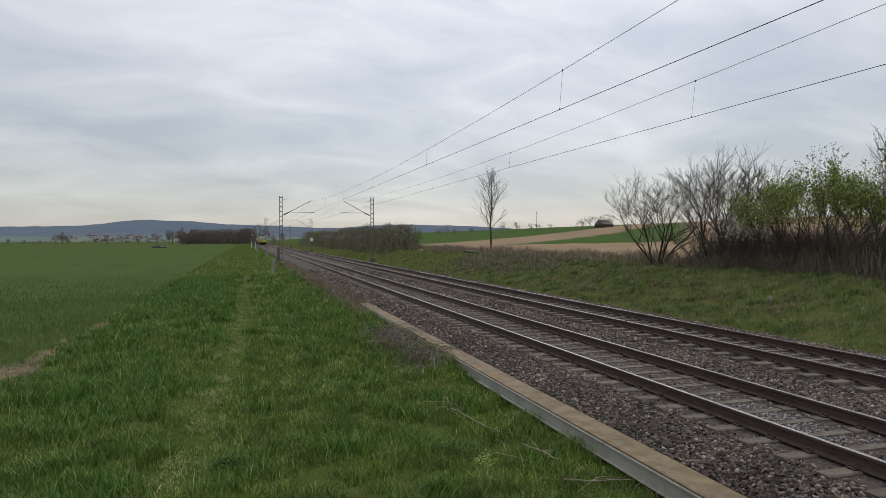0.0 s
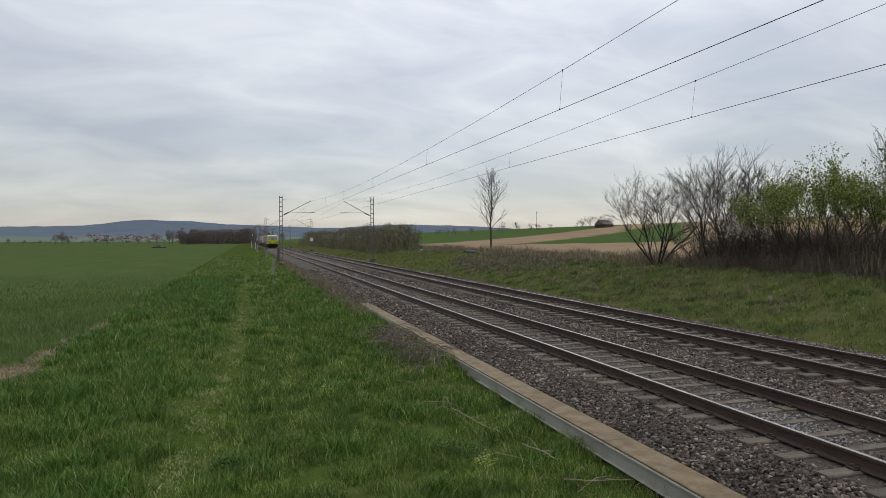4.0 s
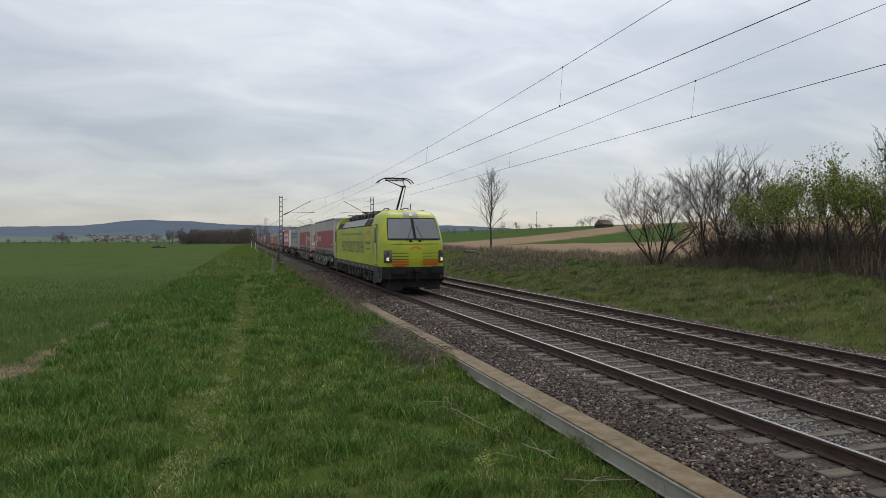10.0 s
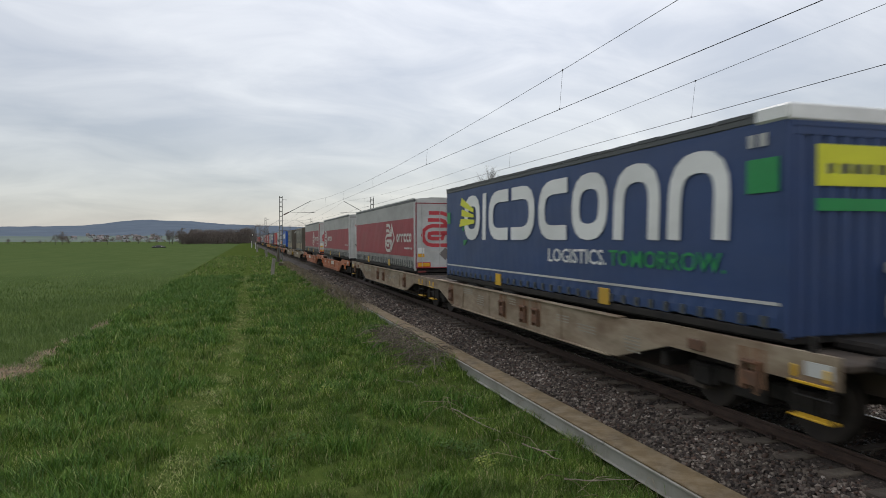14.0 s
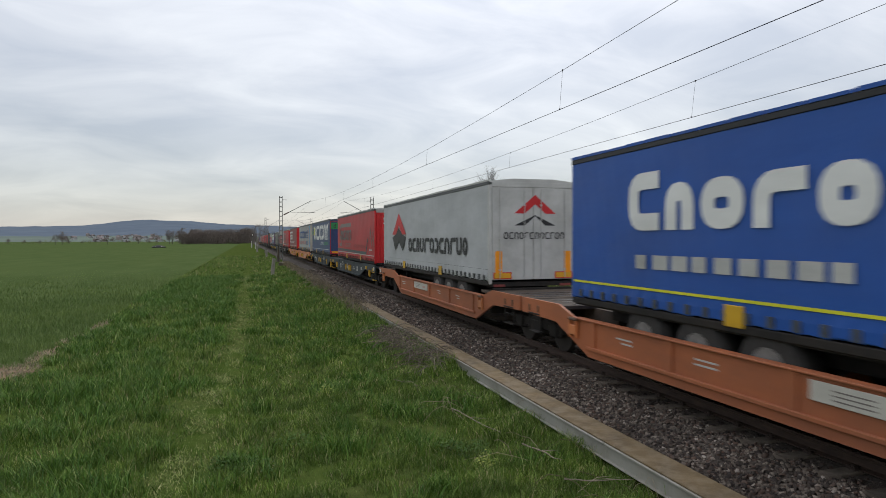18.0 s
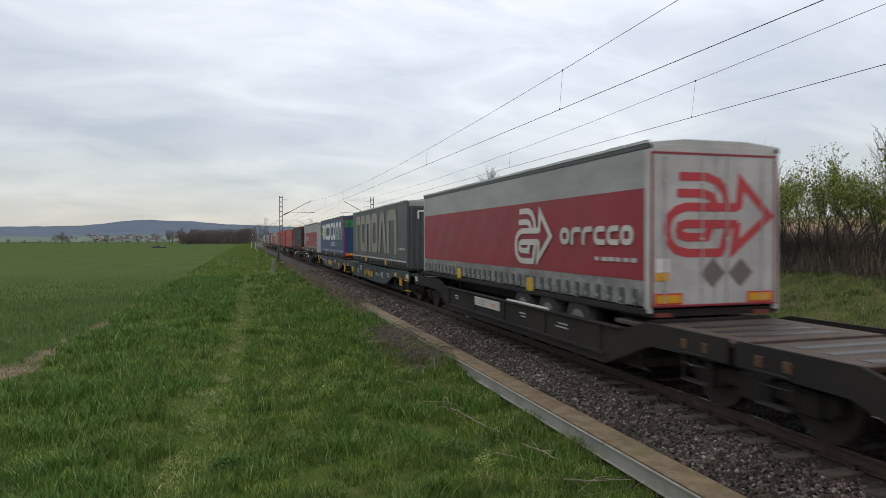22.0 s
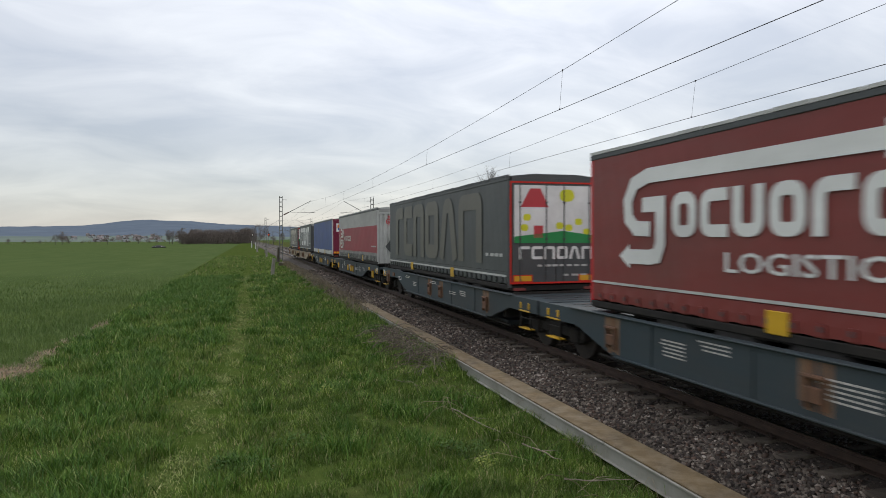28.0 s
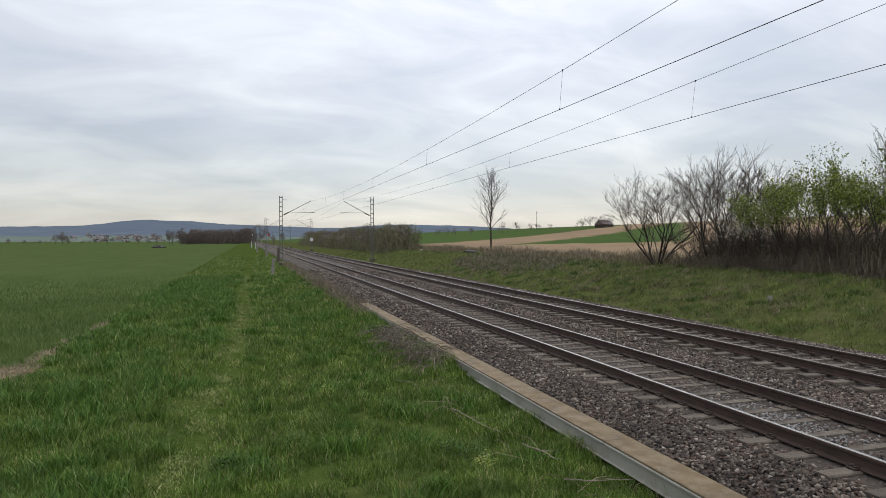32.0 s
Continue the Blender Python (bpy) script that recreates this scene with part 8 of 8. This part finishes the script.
tree("lone_tree", "slender bare tree with an upright crown beside the line", 27.0, 70.6, 10.1, 11, stems=0, trunk=0.14, min_r=0.0065, bare_trunk=2.9)
BANK_TREES = (  # kind, x, y, height, stems, spread, up, lean, leaves, depth
    ("bare", 20.9, 30.0, 5.4, 6, 0.62, 0.02, 0.80, 700, 4), ("bare", 21.6, 26.6, 6.1, 4, 0.46, 0.05, 0.26, 1700, 4), ("bare", 21.7, 25.6, 5.6, 3, 0.46, 0.05, 0.34, 1300, 4), ("bare", 21.9, 24.3, 5.2, 3, 0.5, 0.05, 0.30, 900, 4),
    ("leafing", 21.8, 23.3, 3.9, 4, 0.66, 0.05, 0.45, 4200, 3), ("leafing", 21.6, 21.7, 4.5, 5, 0.58, 0.05, 0.40, 6000, 3), ("leafing", 21.3, 19.6, 5.0, 5, 0.55, 0.06, 0.34, 7500, 3), ("leafing", 22.0, 18.3, 5.2, 5, 0.55, 0.06, 0.32, 7000, 3),
    ("bare", 21.4, 16.9, 5.8, 2, 0.42, 0.08, 0.16, 500, 4), ("leafing", 23.4, 20.5, 4.2, 4, 0.6, 0.06, 0.3, 4200, 3))
for i, (kind, x, y, h, st, sp, up_, ln, lv, dp) in enumerate(BANK_TREES):
    tree(kind + "_tree", "bare multi-stemmed tree with fine budding twigs on the bank" if kind == "bare" else "multi-stemmed tree with fresh green leaves on the bank",
         x, y, h, 21 + i, stems=st, depth=dp, spread=sp, up=up_, kids=2, trunk=0.062 if kind == "bare" else 0.046, lean=ln, min_r=0.0048, leaves=M_BUD if kind == "bare" else M_LEAF, leaf_n=lv, leaf_size=0.045 if kind == "bare" else 0.078, leaf_loose=0.03 if kind == "bare" else 0.085)


def twig_fill(name, label, boxes_, n, mat, length, w):
    """A tangle of fine twigs that point every way, fullest low down: boxes_ are (x0, x1, y0, y1, height)."""
    for x0, x1, y0, y1, hh in boxes_:
        X, Y = scatter(x0, x1, y0, y1, n)
        top = hh * (0.6 + 0.4 * clump(X * 0.7, Y * 0.6, 1.2)) * np.clip(1.15 - ((X - (x0 + x1) / 2) / ((x1 - x0) / 2)) ** 4, 0.3, 1)
        Z = ground_z(X, Y) + top * rng.uniform(0, 1, n) ** 1.25
        d = rng.normal(0, 1, (n, 3)) + np.array([0, 0, 0.7])
        d /= np.linalg.norm(d, axis=1)[:, None]
        s_ = np.cross(d, rng.normal(0, 1, (n, 3)))
        s_ /= np.linalg.norm(s_, axis=1)[:, None]
        c = np.stack([X, Y, Z], 1)
        l = (length * rng.uniform(0.4, 1.2, n))[:, None]
        bend = s_ * l * 0.12
        v = np.stack([c - d * l / 2 - s_ * w / 2, c - d * l / 2 + s_ * w / 2, c + bend + s_ * w * 0.4, c + bend - s_ * w * 0.4, c + d * l / 2], 1).reshape(-1, 3)
        k = np.arange(n)[:, None] * 5
        me_ = mesh_from(name, v, np.concatenate([k + np.array([[0, 1, 2]]), k + np.array([[0, 2, 3]]), k + np.array([[3, 2, 4]])], 0))
        me_.materials.append(mat)
        tagged(new(name, me_), label, "shrubs", kind="stuff")


def thicket(name, label, boxes_, n, mat, w, h_k=1.0, up=1.0):
    """Many bare stems standing close together, uneven at the top: boxes_ are (x0, x1, y0, y1, height)."""
    for x0, x1, y0, y1, hh in boxes_:
        X, Y = scatter(x0, x1, y0, y1, n)
        u = np.clip(1 - ((X - (x0 + x1) / 2) / ((x1 - x0) / 2)) ** 4, 0.2, 1) * np.clip(1 - ((Y - (y0 + y1) / 2) / ((y1 - y0) / 2)) ** 6, 0.25, 1)
        H = hh * u * (0.55 + 0.45 * clump(X, Y * 0.8, 1.1)) * rng.uniform(0.45, 1.1, len(X))
        a = rng.uniform(0, 6.28, len(X))
        blades(name, X, Y, ground_z(X, Y) + rng.uniform(0, 0.4, len(X)) * hh * 0.5, H, np.full(len(X), w) * rng.uniform(0.6, 1.4, len(X)), rng.uniform(0.05, 0.6, len(X)), mat, label, "shrubs")


thicket("bare_thicket", "dark brown bare thicket under the trees on the bank", [(20.6, 23.6, 22.0, 26.5, 1.5), (20.6, 23.4, 14.5, 22.5, 1.6), (20.8, 23.0, 25.5, 29.0, 0.7)], 3200, M_THICKET, 0.010)
twig_fill("twig_tangle", "dense tangle of dark brown twigs under the trees on the bank", [(20.8, 23.8, 14.0, 18.0, 1.9), (20.8, 23.8, 17.5, 22.0, 1.9), (20.8, 23.8, 21.5, 25.5, 1.9), (20.9, 23.4, 25.0, 28.0, 1.0)], 8500, M_THICKET, 0.55, 0.010)
twig_fill("twig_tangle", "brown twigs and dry stalks behind the trees on the bank", [(22.6, 25.6, 15.0, 22.0, 2.2), (22.6, 25.6, 22.0, 29.5, 2.1)], 9000, M_THICKET, 0.6, 0.011)
thicket("bare_thicket", "pale dry stems under the trees on the bank", [(20.2, 22.0, 14.5, 20.5, 2.3)], 200, M_DRY, 0.016)
for k in range(20):
    u = k / 19
    tree("bare_shrub", "dense dark brown bare shrub under the trees", 21.0 + 1.6 * ((k * 0.618) % 1), 15.2 + 12.6 * u, 1.4 + 1.2 * ((k * 0.382) % 1), 60 + k, stems=7, depth=2, spread=0.75, up=0.02, kids=3, trunk=0.018, lean=0.6, min_r=0.005, bark=M_TWIG)
c = np.stack([21.2 + rng.normal(0, 0.5, 1200), 24.0 + rng.normal(0, 0.9, 1200), 2.85 + rng.normal(0, 0.28, 1200)], 1)
bl = thing("blossom_shrub", "blackthorn shrub in white blossom between the trees", "shrub", at=(0, 0, 0))
leaf_mesh(c, 0.06, M_BLOSSOM, bl, "blossom")
sh = Shape()
for i in range(26):
    q = c[i * 20]
    sh.tube((21.2 + (q[0] - 21.2) * 0.2, q[1] * 0.7 + 24.0 * 0.3, 0.9), tuple(q), 0.014, 0.005, 4)
part("branches", sh, M_TWIG, bl)


def twig_mesh(c, size, w, mat, parent):
    """Slim upright twig shapes round the given places."""
    n = len(c)
    d = rng.normal(0, 0.45, (n, 3)) + np.array([0, 0, 1.0])
    d /= np.linalg.norm(d, axis=1)[:, None]
    s_ = np.cross(d, rng.normal(0, 1, (n, 3)))
    s_ /= np.linalg.norm(s_, axis=1)[:, None]
    l = size * rng.uniform(0.5, 1.3, n)[:, None]
    v = np.stack([c - d * l * 0.5, c + s_ * w, c + d * l * 0.5, c - s_ * w], 1).reshape(-1, 3)
    return part("crown", mesh_from("crown", v, np.arange(n)[:, None] * 4 + np.array([[0, 1, 2, 3]])), mat, parent, kind="stuff")


def crowns(name, label, spots, mat, kind_n=170, wide=0.42, trunk=True, category="trees", leaf=0.14, slim=0.0, low_k=0.38):
    """Trees seen from far: each a trunk with a loose, uneven crown of many slim twig shapes."""
    for x, y, h in spots:
        z = float(ground_z(x, y))
        t = thing(name, label, category, name, at=(x, y, z))
        n = kind_n
        # clumps inside an uneven crown
        m = 9
        cc = np.stack([rng.normal(0, wide * h * 0.42, m), rng.normal(0, wide * h * 0.42, m), h * rng.uniform(low_k, 0.92, m)], 1)
        idx = rng.integers(0, m, n)
        c = cc[idx] + rng.normal(0, h * 0.11, (n, 3))
        c[:, 2] = np.clip(c[:, 2], h * 0.08, h)
        if slim:
            twig_mesh(c, h * leaf, h * slim, mat, t)
        else:
            leaf_mesh(c, h * leaf, mat, t, "crown")
        if trunk:
            part("trunk", Shape().tube((0, 0, -0.3), (0, 0, h * 0.6), h * 0.022, h * 0.012, 5), M_BARK, t)


M_HEDGE = blade_material("bare_hedge", [(0.0, (0.075, 0.060, 0.042)), (0.45, (0.118, 0.102, 0.066)), (0.75, (0.135, 0.140, 0.058)), (1.0, (0.20, 0.185, 0.12))])
# the hedge of bare and flowering shrubs along the right of the line
spots = []
for k in range(46):
    y = 86 + k * 3.4
    spots.append((18.8 + rng.uniform(0, 3.0) + (y - 86) * 0.006, y, rng.uniform(2.6, 4.3)))
thicket("hedge", "dense brown bare hedge beside the line", [(17.6, 22.5, 84, 105, 3.6), (17.6, 22.5, 104, 130, 3.7), (17.4, 23, 128, 165, 3.8), (17.2, 23, 163, 240, 4.0)], 1300, M_HEDGE, 0.035)
twig_fill("hedge", "tangled brown and olive twigs of the hedge beside the line", [(17.6, 22.5, 84, 105, 3.9), (17.6, 22.5, 104, 130, 4.0), (17.4, 23, 128, 165, 4.1), (17.2, 23, 163, 240, 4.3)], 6500, M_HEDGE, 1.1, 0.032)
crowns("hedge_shrub", "bare shrub with the first green in the hedge", spots[::2], M_FAR_GREEN, 700, 0.5, False, "shrub", leaf=0.13, slim=0.008)
crowns("hedge_shrub", "bare brown shrub in the hedge", spots[1::2], M_FAR_TWIG, 700, 0.5, False, "shrub", leaf=0.16, slim=0.007)
c = np.concatenate([np.stack([18.4 + rng.normal(0, 0.6, 60), yy + rng.normal(0, 1.1, 60), zz + rng.normal(0, 0.3, 60)], 1) for yy, zz in ((108, 3.0), (126, 3.2), (133, 2.9), (150, 3.0), (160, 3.3))], 0)
bl = thing("blossom_shrub", "hedge shrubs in white blossom beside the line", "shrub", at=(0, 0, 0))
leaf_mesh(c, 0.13, M_BLOSSOM, bl, "blossom")
part("stems", Shape().tube((18.4, 108, 0.5), (18.5, 108, 3.0), 0.03, 0.02, 5).tube((18.4, 126, 0.5), (18.5, 126, 3.0), 0.03, 0.02, 5), M_BARK, bl)


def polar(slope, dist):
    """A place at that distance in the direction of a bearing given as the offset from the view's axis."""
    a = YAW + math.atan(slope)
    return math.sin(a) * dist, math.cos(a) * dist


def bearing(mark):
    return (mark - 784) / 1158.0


# woods across the field, single trees at its far edge, and trees on the skyline
wood = []
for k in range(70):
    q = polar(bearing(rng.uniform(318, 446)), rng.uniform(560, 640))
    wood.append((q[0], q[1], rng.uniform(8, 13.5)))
crowns("bare_wood_tree", "bare brown tree of a small wood beyond the field", wood, M_FAR_TWIG, 760, 0.42, True, "tree", leaf=0.16, slim=0.010, low_k=0.12)
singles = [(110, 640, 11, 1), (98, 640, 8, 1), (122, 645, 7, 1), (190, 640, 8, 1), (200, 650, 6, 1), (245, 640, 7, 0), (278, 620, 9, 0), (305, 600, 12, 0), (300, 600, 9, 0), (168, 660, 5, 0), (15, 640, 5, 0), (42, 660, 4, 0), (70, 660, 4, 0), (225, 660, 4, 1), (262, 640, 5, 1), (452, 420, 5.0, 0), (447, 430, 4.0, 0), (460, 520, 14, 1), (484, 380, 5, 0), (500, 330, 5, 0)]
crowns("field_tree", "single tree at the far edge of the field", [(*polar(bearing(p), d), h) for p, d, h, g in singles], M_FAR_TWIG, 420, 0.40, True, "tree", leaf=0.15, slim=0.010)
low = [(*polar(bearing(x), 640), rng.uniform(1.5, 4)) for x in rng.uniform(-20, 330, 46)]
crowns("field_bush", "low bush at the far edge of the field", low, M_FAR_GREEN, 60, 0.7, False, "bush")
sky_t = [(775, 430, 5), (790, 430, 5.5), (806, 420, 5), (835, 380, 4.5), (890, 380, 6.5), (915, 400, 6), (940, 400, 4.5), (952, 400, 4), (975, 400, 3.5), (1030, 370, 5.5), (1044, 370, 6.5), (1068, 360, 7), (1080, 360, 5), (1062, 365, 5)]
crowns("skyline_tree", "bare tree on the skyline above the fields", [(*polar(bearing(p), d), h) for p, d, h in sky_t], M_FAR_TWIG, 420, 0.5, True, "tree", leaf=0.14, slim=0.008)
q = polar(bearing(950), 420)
mz = float(ground_z(*q))
mast_t = thing("radio_mast", "thin grey radio mast on the skyline", "mast", at=(q[0], q[1], mz))
part("pole", Shape().tube((0, 0, -0.5), (0, 0, 12), 0.22, 0.12, 6), M_GALV, mast_t)
part("aerials", Shape().box(-0.2, 0.2, -0.15, 0.15, 10.5, 12, 0.05), M_GALV, mast_t)

# ---- village and hills in the distance ----
# house colours are greyed to carry the haze of distance
M_PLASTER = material("hazed_plaster", (0.38, 0.385, 0.39), (0.31, 0.315, 0.325), 0.5, 0.9)
M_TILE = material("tiled_roof", (0.145, 0.118, 0.115), (0.12, 0.108, 0.108), 0.02, 0.9, space="Object", per_object=0.4)
M_WARM_PLASTER = material("warm_plaster", (0.25, 0.22, 0.205), (0.21, 0.19, 0.18), 0.5, 0.9)
M_PANE = glass("dark_window_pane", (0.03, 0.035, 0.04))


def house(x, y, w, d, h, turn, k, walls=None, label="small pale house with a tiled roof in the distant village", z=None):
    z = float(ground_z(x, y)) if z is None else z
    t = thing("house", label, "house", "village houses", at=(x, y, z))
    t.rotation_euler = (0, 0, turn)
    wall = part("wall", Shape().box(-w / 2, w / 2, -d / 2, d / 2, -0.5, h, 0.02), walls or M_PLASTER, t)
    part("roof", Shape().prism([(-d / 2 - 0.4, h), (d / 2 + 0.4, h), (0, h + d * 0.42)], "x", -w / 2 - 0.3, w / 2 + 0.3), M_TILE, t)
    for i in range(3):
        part("window", Shape().box(-w / 2 + 1 + i * (w - 2.6) / 2, -w / 2 + 2.2 + i * (w - 2.6) / 2, -d / 2 - 0.05, -d / 2 + 0.02, h * 0.45, h * 0.45 + 1.3), M_PANE, wall)


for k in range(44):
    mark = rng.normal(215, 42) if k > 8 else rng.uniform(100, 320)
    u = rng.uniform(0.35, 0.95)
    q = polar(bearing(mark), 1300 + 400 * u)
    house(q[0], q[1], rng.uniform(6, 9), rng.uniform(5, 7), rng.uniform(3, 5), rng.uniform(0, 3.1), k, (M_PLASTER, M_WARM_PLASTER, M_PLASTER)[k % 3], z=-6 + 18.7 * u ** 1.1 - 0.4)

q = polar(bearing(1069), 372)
house(q[0], q[1], 8.5, 6, 1.7, 0.35, 0, M_BARK, "dark wooden barn with a tiled roof on the skyline")
# the haze of distance is painted into both base colours
M_HILL = material("hazed_wooded_hills", (0.090, 0.113, 0.146), (0.112, 0.135, 0.166), 0.01, 1.0, spec=0.0, bump=0.4, bump_scale=0.03, dirt=(0.078, 0.098, 0.128), dirt_scale=0.004, dirt_amount=0.6)
M_FOOT = material("lowland_painted_haze", (0.135, 0.165, 0.135), (0.105, 0.128, 0.118), 0.006, 1.0, spec=0.0)


def ridge(name, label, crest, dist, foot, mat, rough_k=0.06):
    """A range of hills: crest is (bearing in view units, height above eye level as a slope)."""
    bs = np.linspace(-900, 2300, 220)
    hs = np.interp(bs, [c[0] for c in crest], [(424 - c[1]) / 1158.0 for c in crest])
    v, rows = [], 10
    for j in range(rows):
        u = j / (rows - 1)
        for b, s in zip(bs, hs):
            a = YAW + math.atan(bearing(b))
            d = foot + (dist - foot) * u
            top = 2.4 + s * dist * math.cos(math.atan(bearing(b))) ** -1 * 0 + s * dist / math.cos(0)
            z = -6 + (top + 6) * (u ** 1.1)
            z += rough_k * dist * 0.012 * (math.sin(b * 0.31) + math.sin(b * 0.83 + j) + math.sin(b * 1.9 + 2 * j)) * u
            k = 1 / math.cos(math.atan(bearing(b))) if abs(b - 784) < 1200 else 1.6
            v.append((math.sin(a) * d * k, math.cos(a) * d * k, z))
    n = len(bs)
    ii_ = (np.arange(rows - 1)[:, None] * n + np.arange(n - 1)[None, :]).ravel()
    me_ = mesh_from(name, np.array(v), np.stack([ii_, ii_ + 1, ii_ + n + 1, ii_ + n], 1), True)
    me_.materials.append(mat)
    tagged(new(name, me_), label, "hills", kind="structure")


ridge("backdrop_hills", "long wooded hills on the horizon, blue-grey from painted haze", [(-900, 402), (-100, 401), (0, 400), (53, 399.4), (123, 398.4), (160, 397.4), (187, 394.4), (213, 391.4), (253, 388), (293, 389.4), (347, 391), (367, 394), (400, 396.6), (430, 398), (500, 400), (560, 403), (600, 404), (650, 400), (690, 398), (740, 398), (830, 401), (900, 405), (1100, 415), (1600, 422), (2300, 424)], 3000, 1500, M_HILL, 0.02)
ridge("backdrop_lowland", "lowland before the hills with haze put into its colour", [(-900, 418), (0, 417), (330, 416), (460, 418), (700, 421), (2300, 427)], 1700, 1300, M_FOOT, 0.02)
# ---- ballast stones ----
M_STONE = blade_material("ballast_stone", [(0.0, (0.022, 0.018, 0.016)), (0.28, (0.050, 0.040, 0.035)), (0.45, (0.085, 0.055, 0.042)), (0.62, (0.075, 0.066, 0.058)), (0.82, (0.125, 0.104, 0.086)), (0.95, (0.20, 0.172, 0.146)), (1.0, (0.30, 0.27, 0.24))], rough=0.85, patch=(0.8, (0.8, 0.78, 0.76), (1.15, 1.12, 1.1)))
def ballast_stones(fresh=False):
    """Crushed stones: squashed eight-cornered lumps, each turned at random."""
    xs, ys, ss = [], [], []
    for y0, y1, dens, size in ((-8, 3.5, 60, 0.09), (3.5, 9, 760, 0.046), (9, 14, 640, 0.047), (14, 22, 380, 0.052), (22, 36, 150, 0.068), (36, 60, 45, 0.095)):
        for x0, x1 in ((5.0, 14.2),):
            n = int(dens * (x1 - x0) * (y1 - y0))
            X, Y = rng.uniform(x0, x1, n), rng.uniform(y0, y1, n)
            xs.append(X), ys.append(Y), ss.append(size * rng.uniform(0.55, 1.25, n))
    X, Y, S = map(np.concatenate, (xs, ys, ss))
    if fresh:
        X, Y = rng.normal(T1X + 0.05, 0.28, 800), rng.normal(7.6, 0.9, 800)
        S = 0.034 * rng.uniform(0.5, 1.2, 800)
    # keep the rail heads and most of the sleeper tops clear
    keep = np.ones(len(X), bool)
    Zs = np.zeros(len(X))
    for tx, ph in ((T1X, SLEEPER_PHASE[0]), (T2X, SLEEPER_PHASE[1])):
        for r in (-0.7525, 0.7525):
            keep &= np.abs(X - tx - r) > 0.10
        on = (np.abs(X - tx) < 1.25) & (np.abs((Y - ph + 0.3) % 0.6 - 0.3) < 0.07)
        out = np.abs(X - tx)
        keep &= ~(on & (rng.uniform(0, 1, len(X)) < np.where(out < 0.66, 0.60, np.where(out < 1.04, 0.78, 0.1))))
        Zs -= np.where(out < 1.12, 0.022, 0.0)
    X, Y, S, Zs = X[keep], Y[keep], S[keep], Zs[keep]
    n = len(X)
    Z = ballast_z(X) + Zs + S * rng.uniform(-0.1, 0.35, n) + (0.02 if fresh else 0.0)
    c = np.array([(x, y, z) for z in (-0.5, 0.5) for y in (-0.66, 0.66) for x in (-0.85, 0.85)])
    f0 = np.array([(4, 5, 7, 6), (0, 1, 5, 4), (1, 3, 7, 5), (3, 2, 6, 7), (2, 0, 4, 6)])
    a, b = rng.uniform(0, 6.28, n), rng.uniform(-1.2, 1.2, n)
    ca, sa, cb, sb = np.cos(a), np.sin(a), np.cos(b), np.sin(b)
    p = c[None] * (1 + rng.uniform(-0.6, 0.4, (n, 8, 3))) * (S[:, None, None] * 0.62)
    p[:, :, 2] *= 0.9
    x1 = p[:, :, 0] * ca[:, None] - p[:, :, 1] * sa[:, None]
    y1 = p[:, :, 0] * sa[:, None] + p[:, :, 1] * ca[:, None]
    y2 = y1 * cb[:, None] - p[:, :, 2] * sb[:, None]
    z2 = y1 * sb[:, None] + p[:, :, 2] * cb[:, None]
    v = np.stack([x1 + X[:, None], y2 + Y[:, None], z2 + Z[:, None]], 2).reshape(-1, 3)
    f = (np.arange(n)[:, None, None] * 8 + f0[None]).reshape(-1, 4)
    me_ = mesh_from("ballast_stones", v, f)
    me_.materials.append(M_FRESH if fresh else M_STONE)
    tagged(new("fresh_stones" if fresh else "ballast_stones", me_), "pale fresh stones between the rails" if fresh else "loose sharp-edged grey and brown ballast stones", "ballast", kind="stuff")


SLEEPER_PHASE = (0.28, 0.10)
ballast_stones()
M_FRESH = material("pale_stone", (0.20, 0.195, 0.19), (0.15, 0.147, 0.143), 9.0, 0.9, island=0.4, bump=0.2)
ballast_stones(True)
# ---- sleepers ----
for track, phase in ((track_near, SLEEPER_PHASE[0]), (track_far, SLEEPER_PHASE[1])):
    for k in range(150):
        s_ = new("sleeper", ME_SLEEPER)
        s_.parent, s_.location = track, (0, -15.0 + phase + 0.6 * k, 0)
        if 28 <= k < 92:
            c_ = new("rail_clips", ME_CLIPS)
            c_.parent = s_
    v0 = np.array([tuple(p.co) for p in ME_SLEEPER.vertices])
    q0 = [tuple(q.vertices) for q in ME_SLEEPER.polygons]
    rest = Shape()
    for k in range(150, 420):
        rest.add(v0 + np.array([0, -15.0 + phase + 0.6 * k, 0]), q0)
    part("far_sleepers", mesh_from("far_sleepers", rest.v, rest.f), M_SLEEPER, track, kind="stuff")
def train_way(t):
    """How far the train has come since the start."""
    return 28.06 * t if t <= 10 else 280.6 + 27.5 * (t - 10)


def motions():
    # the wire of the near track is lifted while the pantograph passes under it
    walk(OVERHEAD_NEAR, [(t, pose(T1X, 0, z)) for t, z in ((0.0, 0.0), (8.3, 0.0), (9.2, 0.05), (10.6, 0.075), (11.6, 0.035), (13.0, 0.01), (15.0, 0.0), (32.0, 0.0))])
    for ob, s in MOVING:
        walk(ob, [(t, pose(T1X, s - train_way(t), 0)) for t in (0.0, 5.0, 9.0, 11.0, 15.0, 20.0, 26.0, 32.0)])


MOVING = build_train()
MOVING.append((electric_locomotive(), 308.65))
motions()
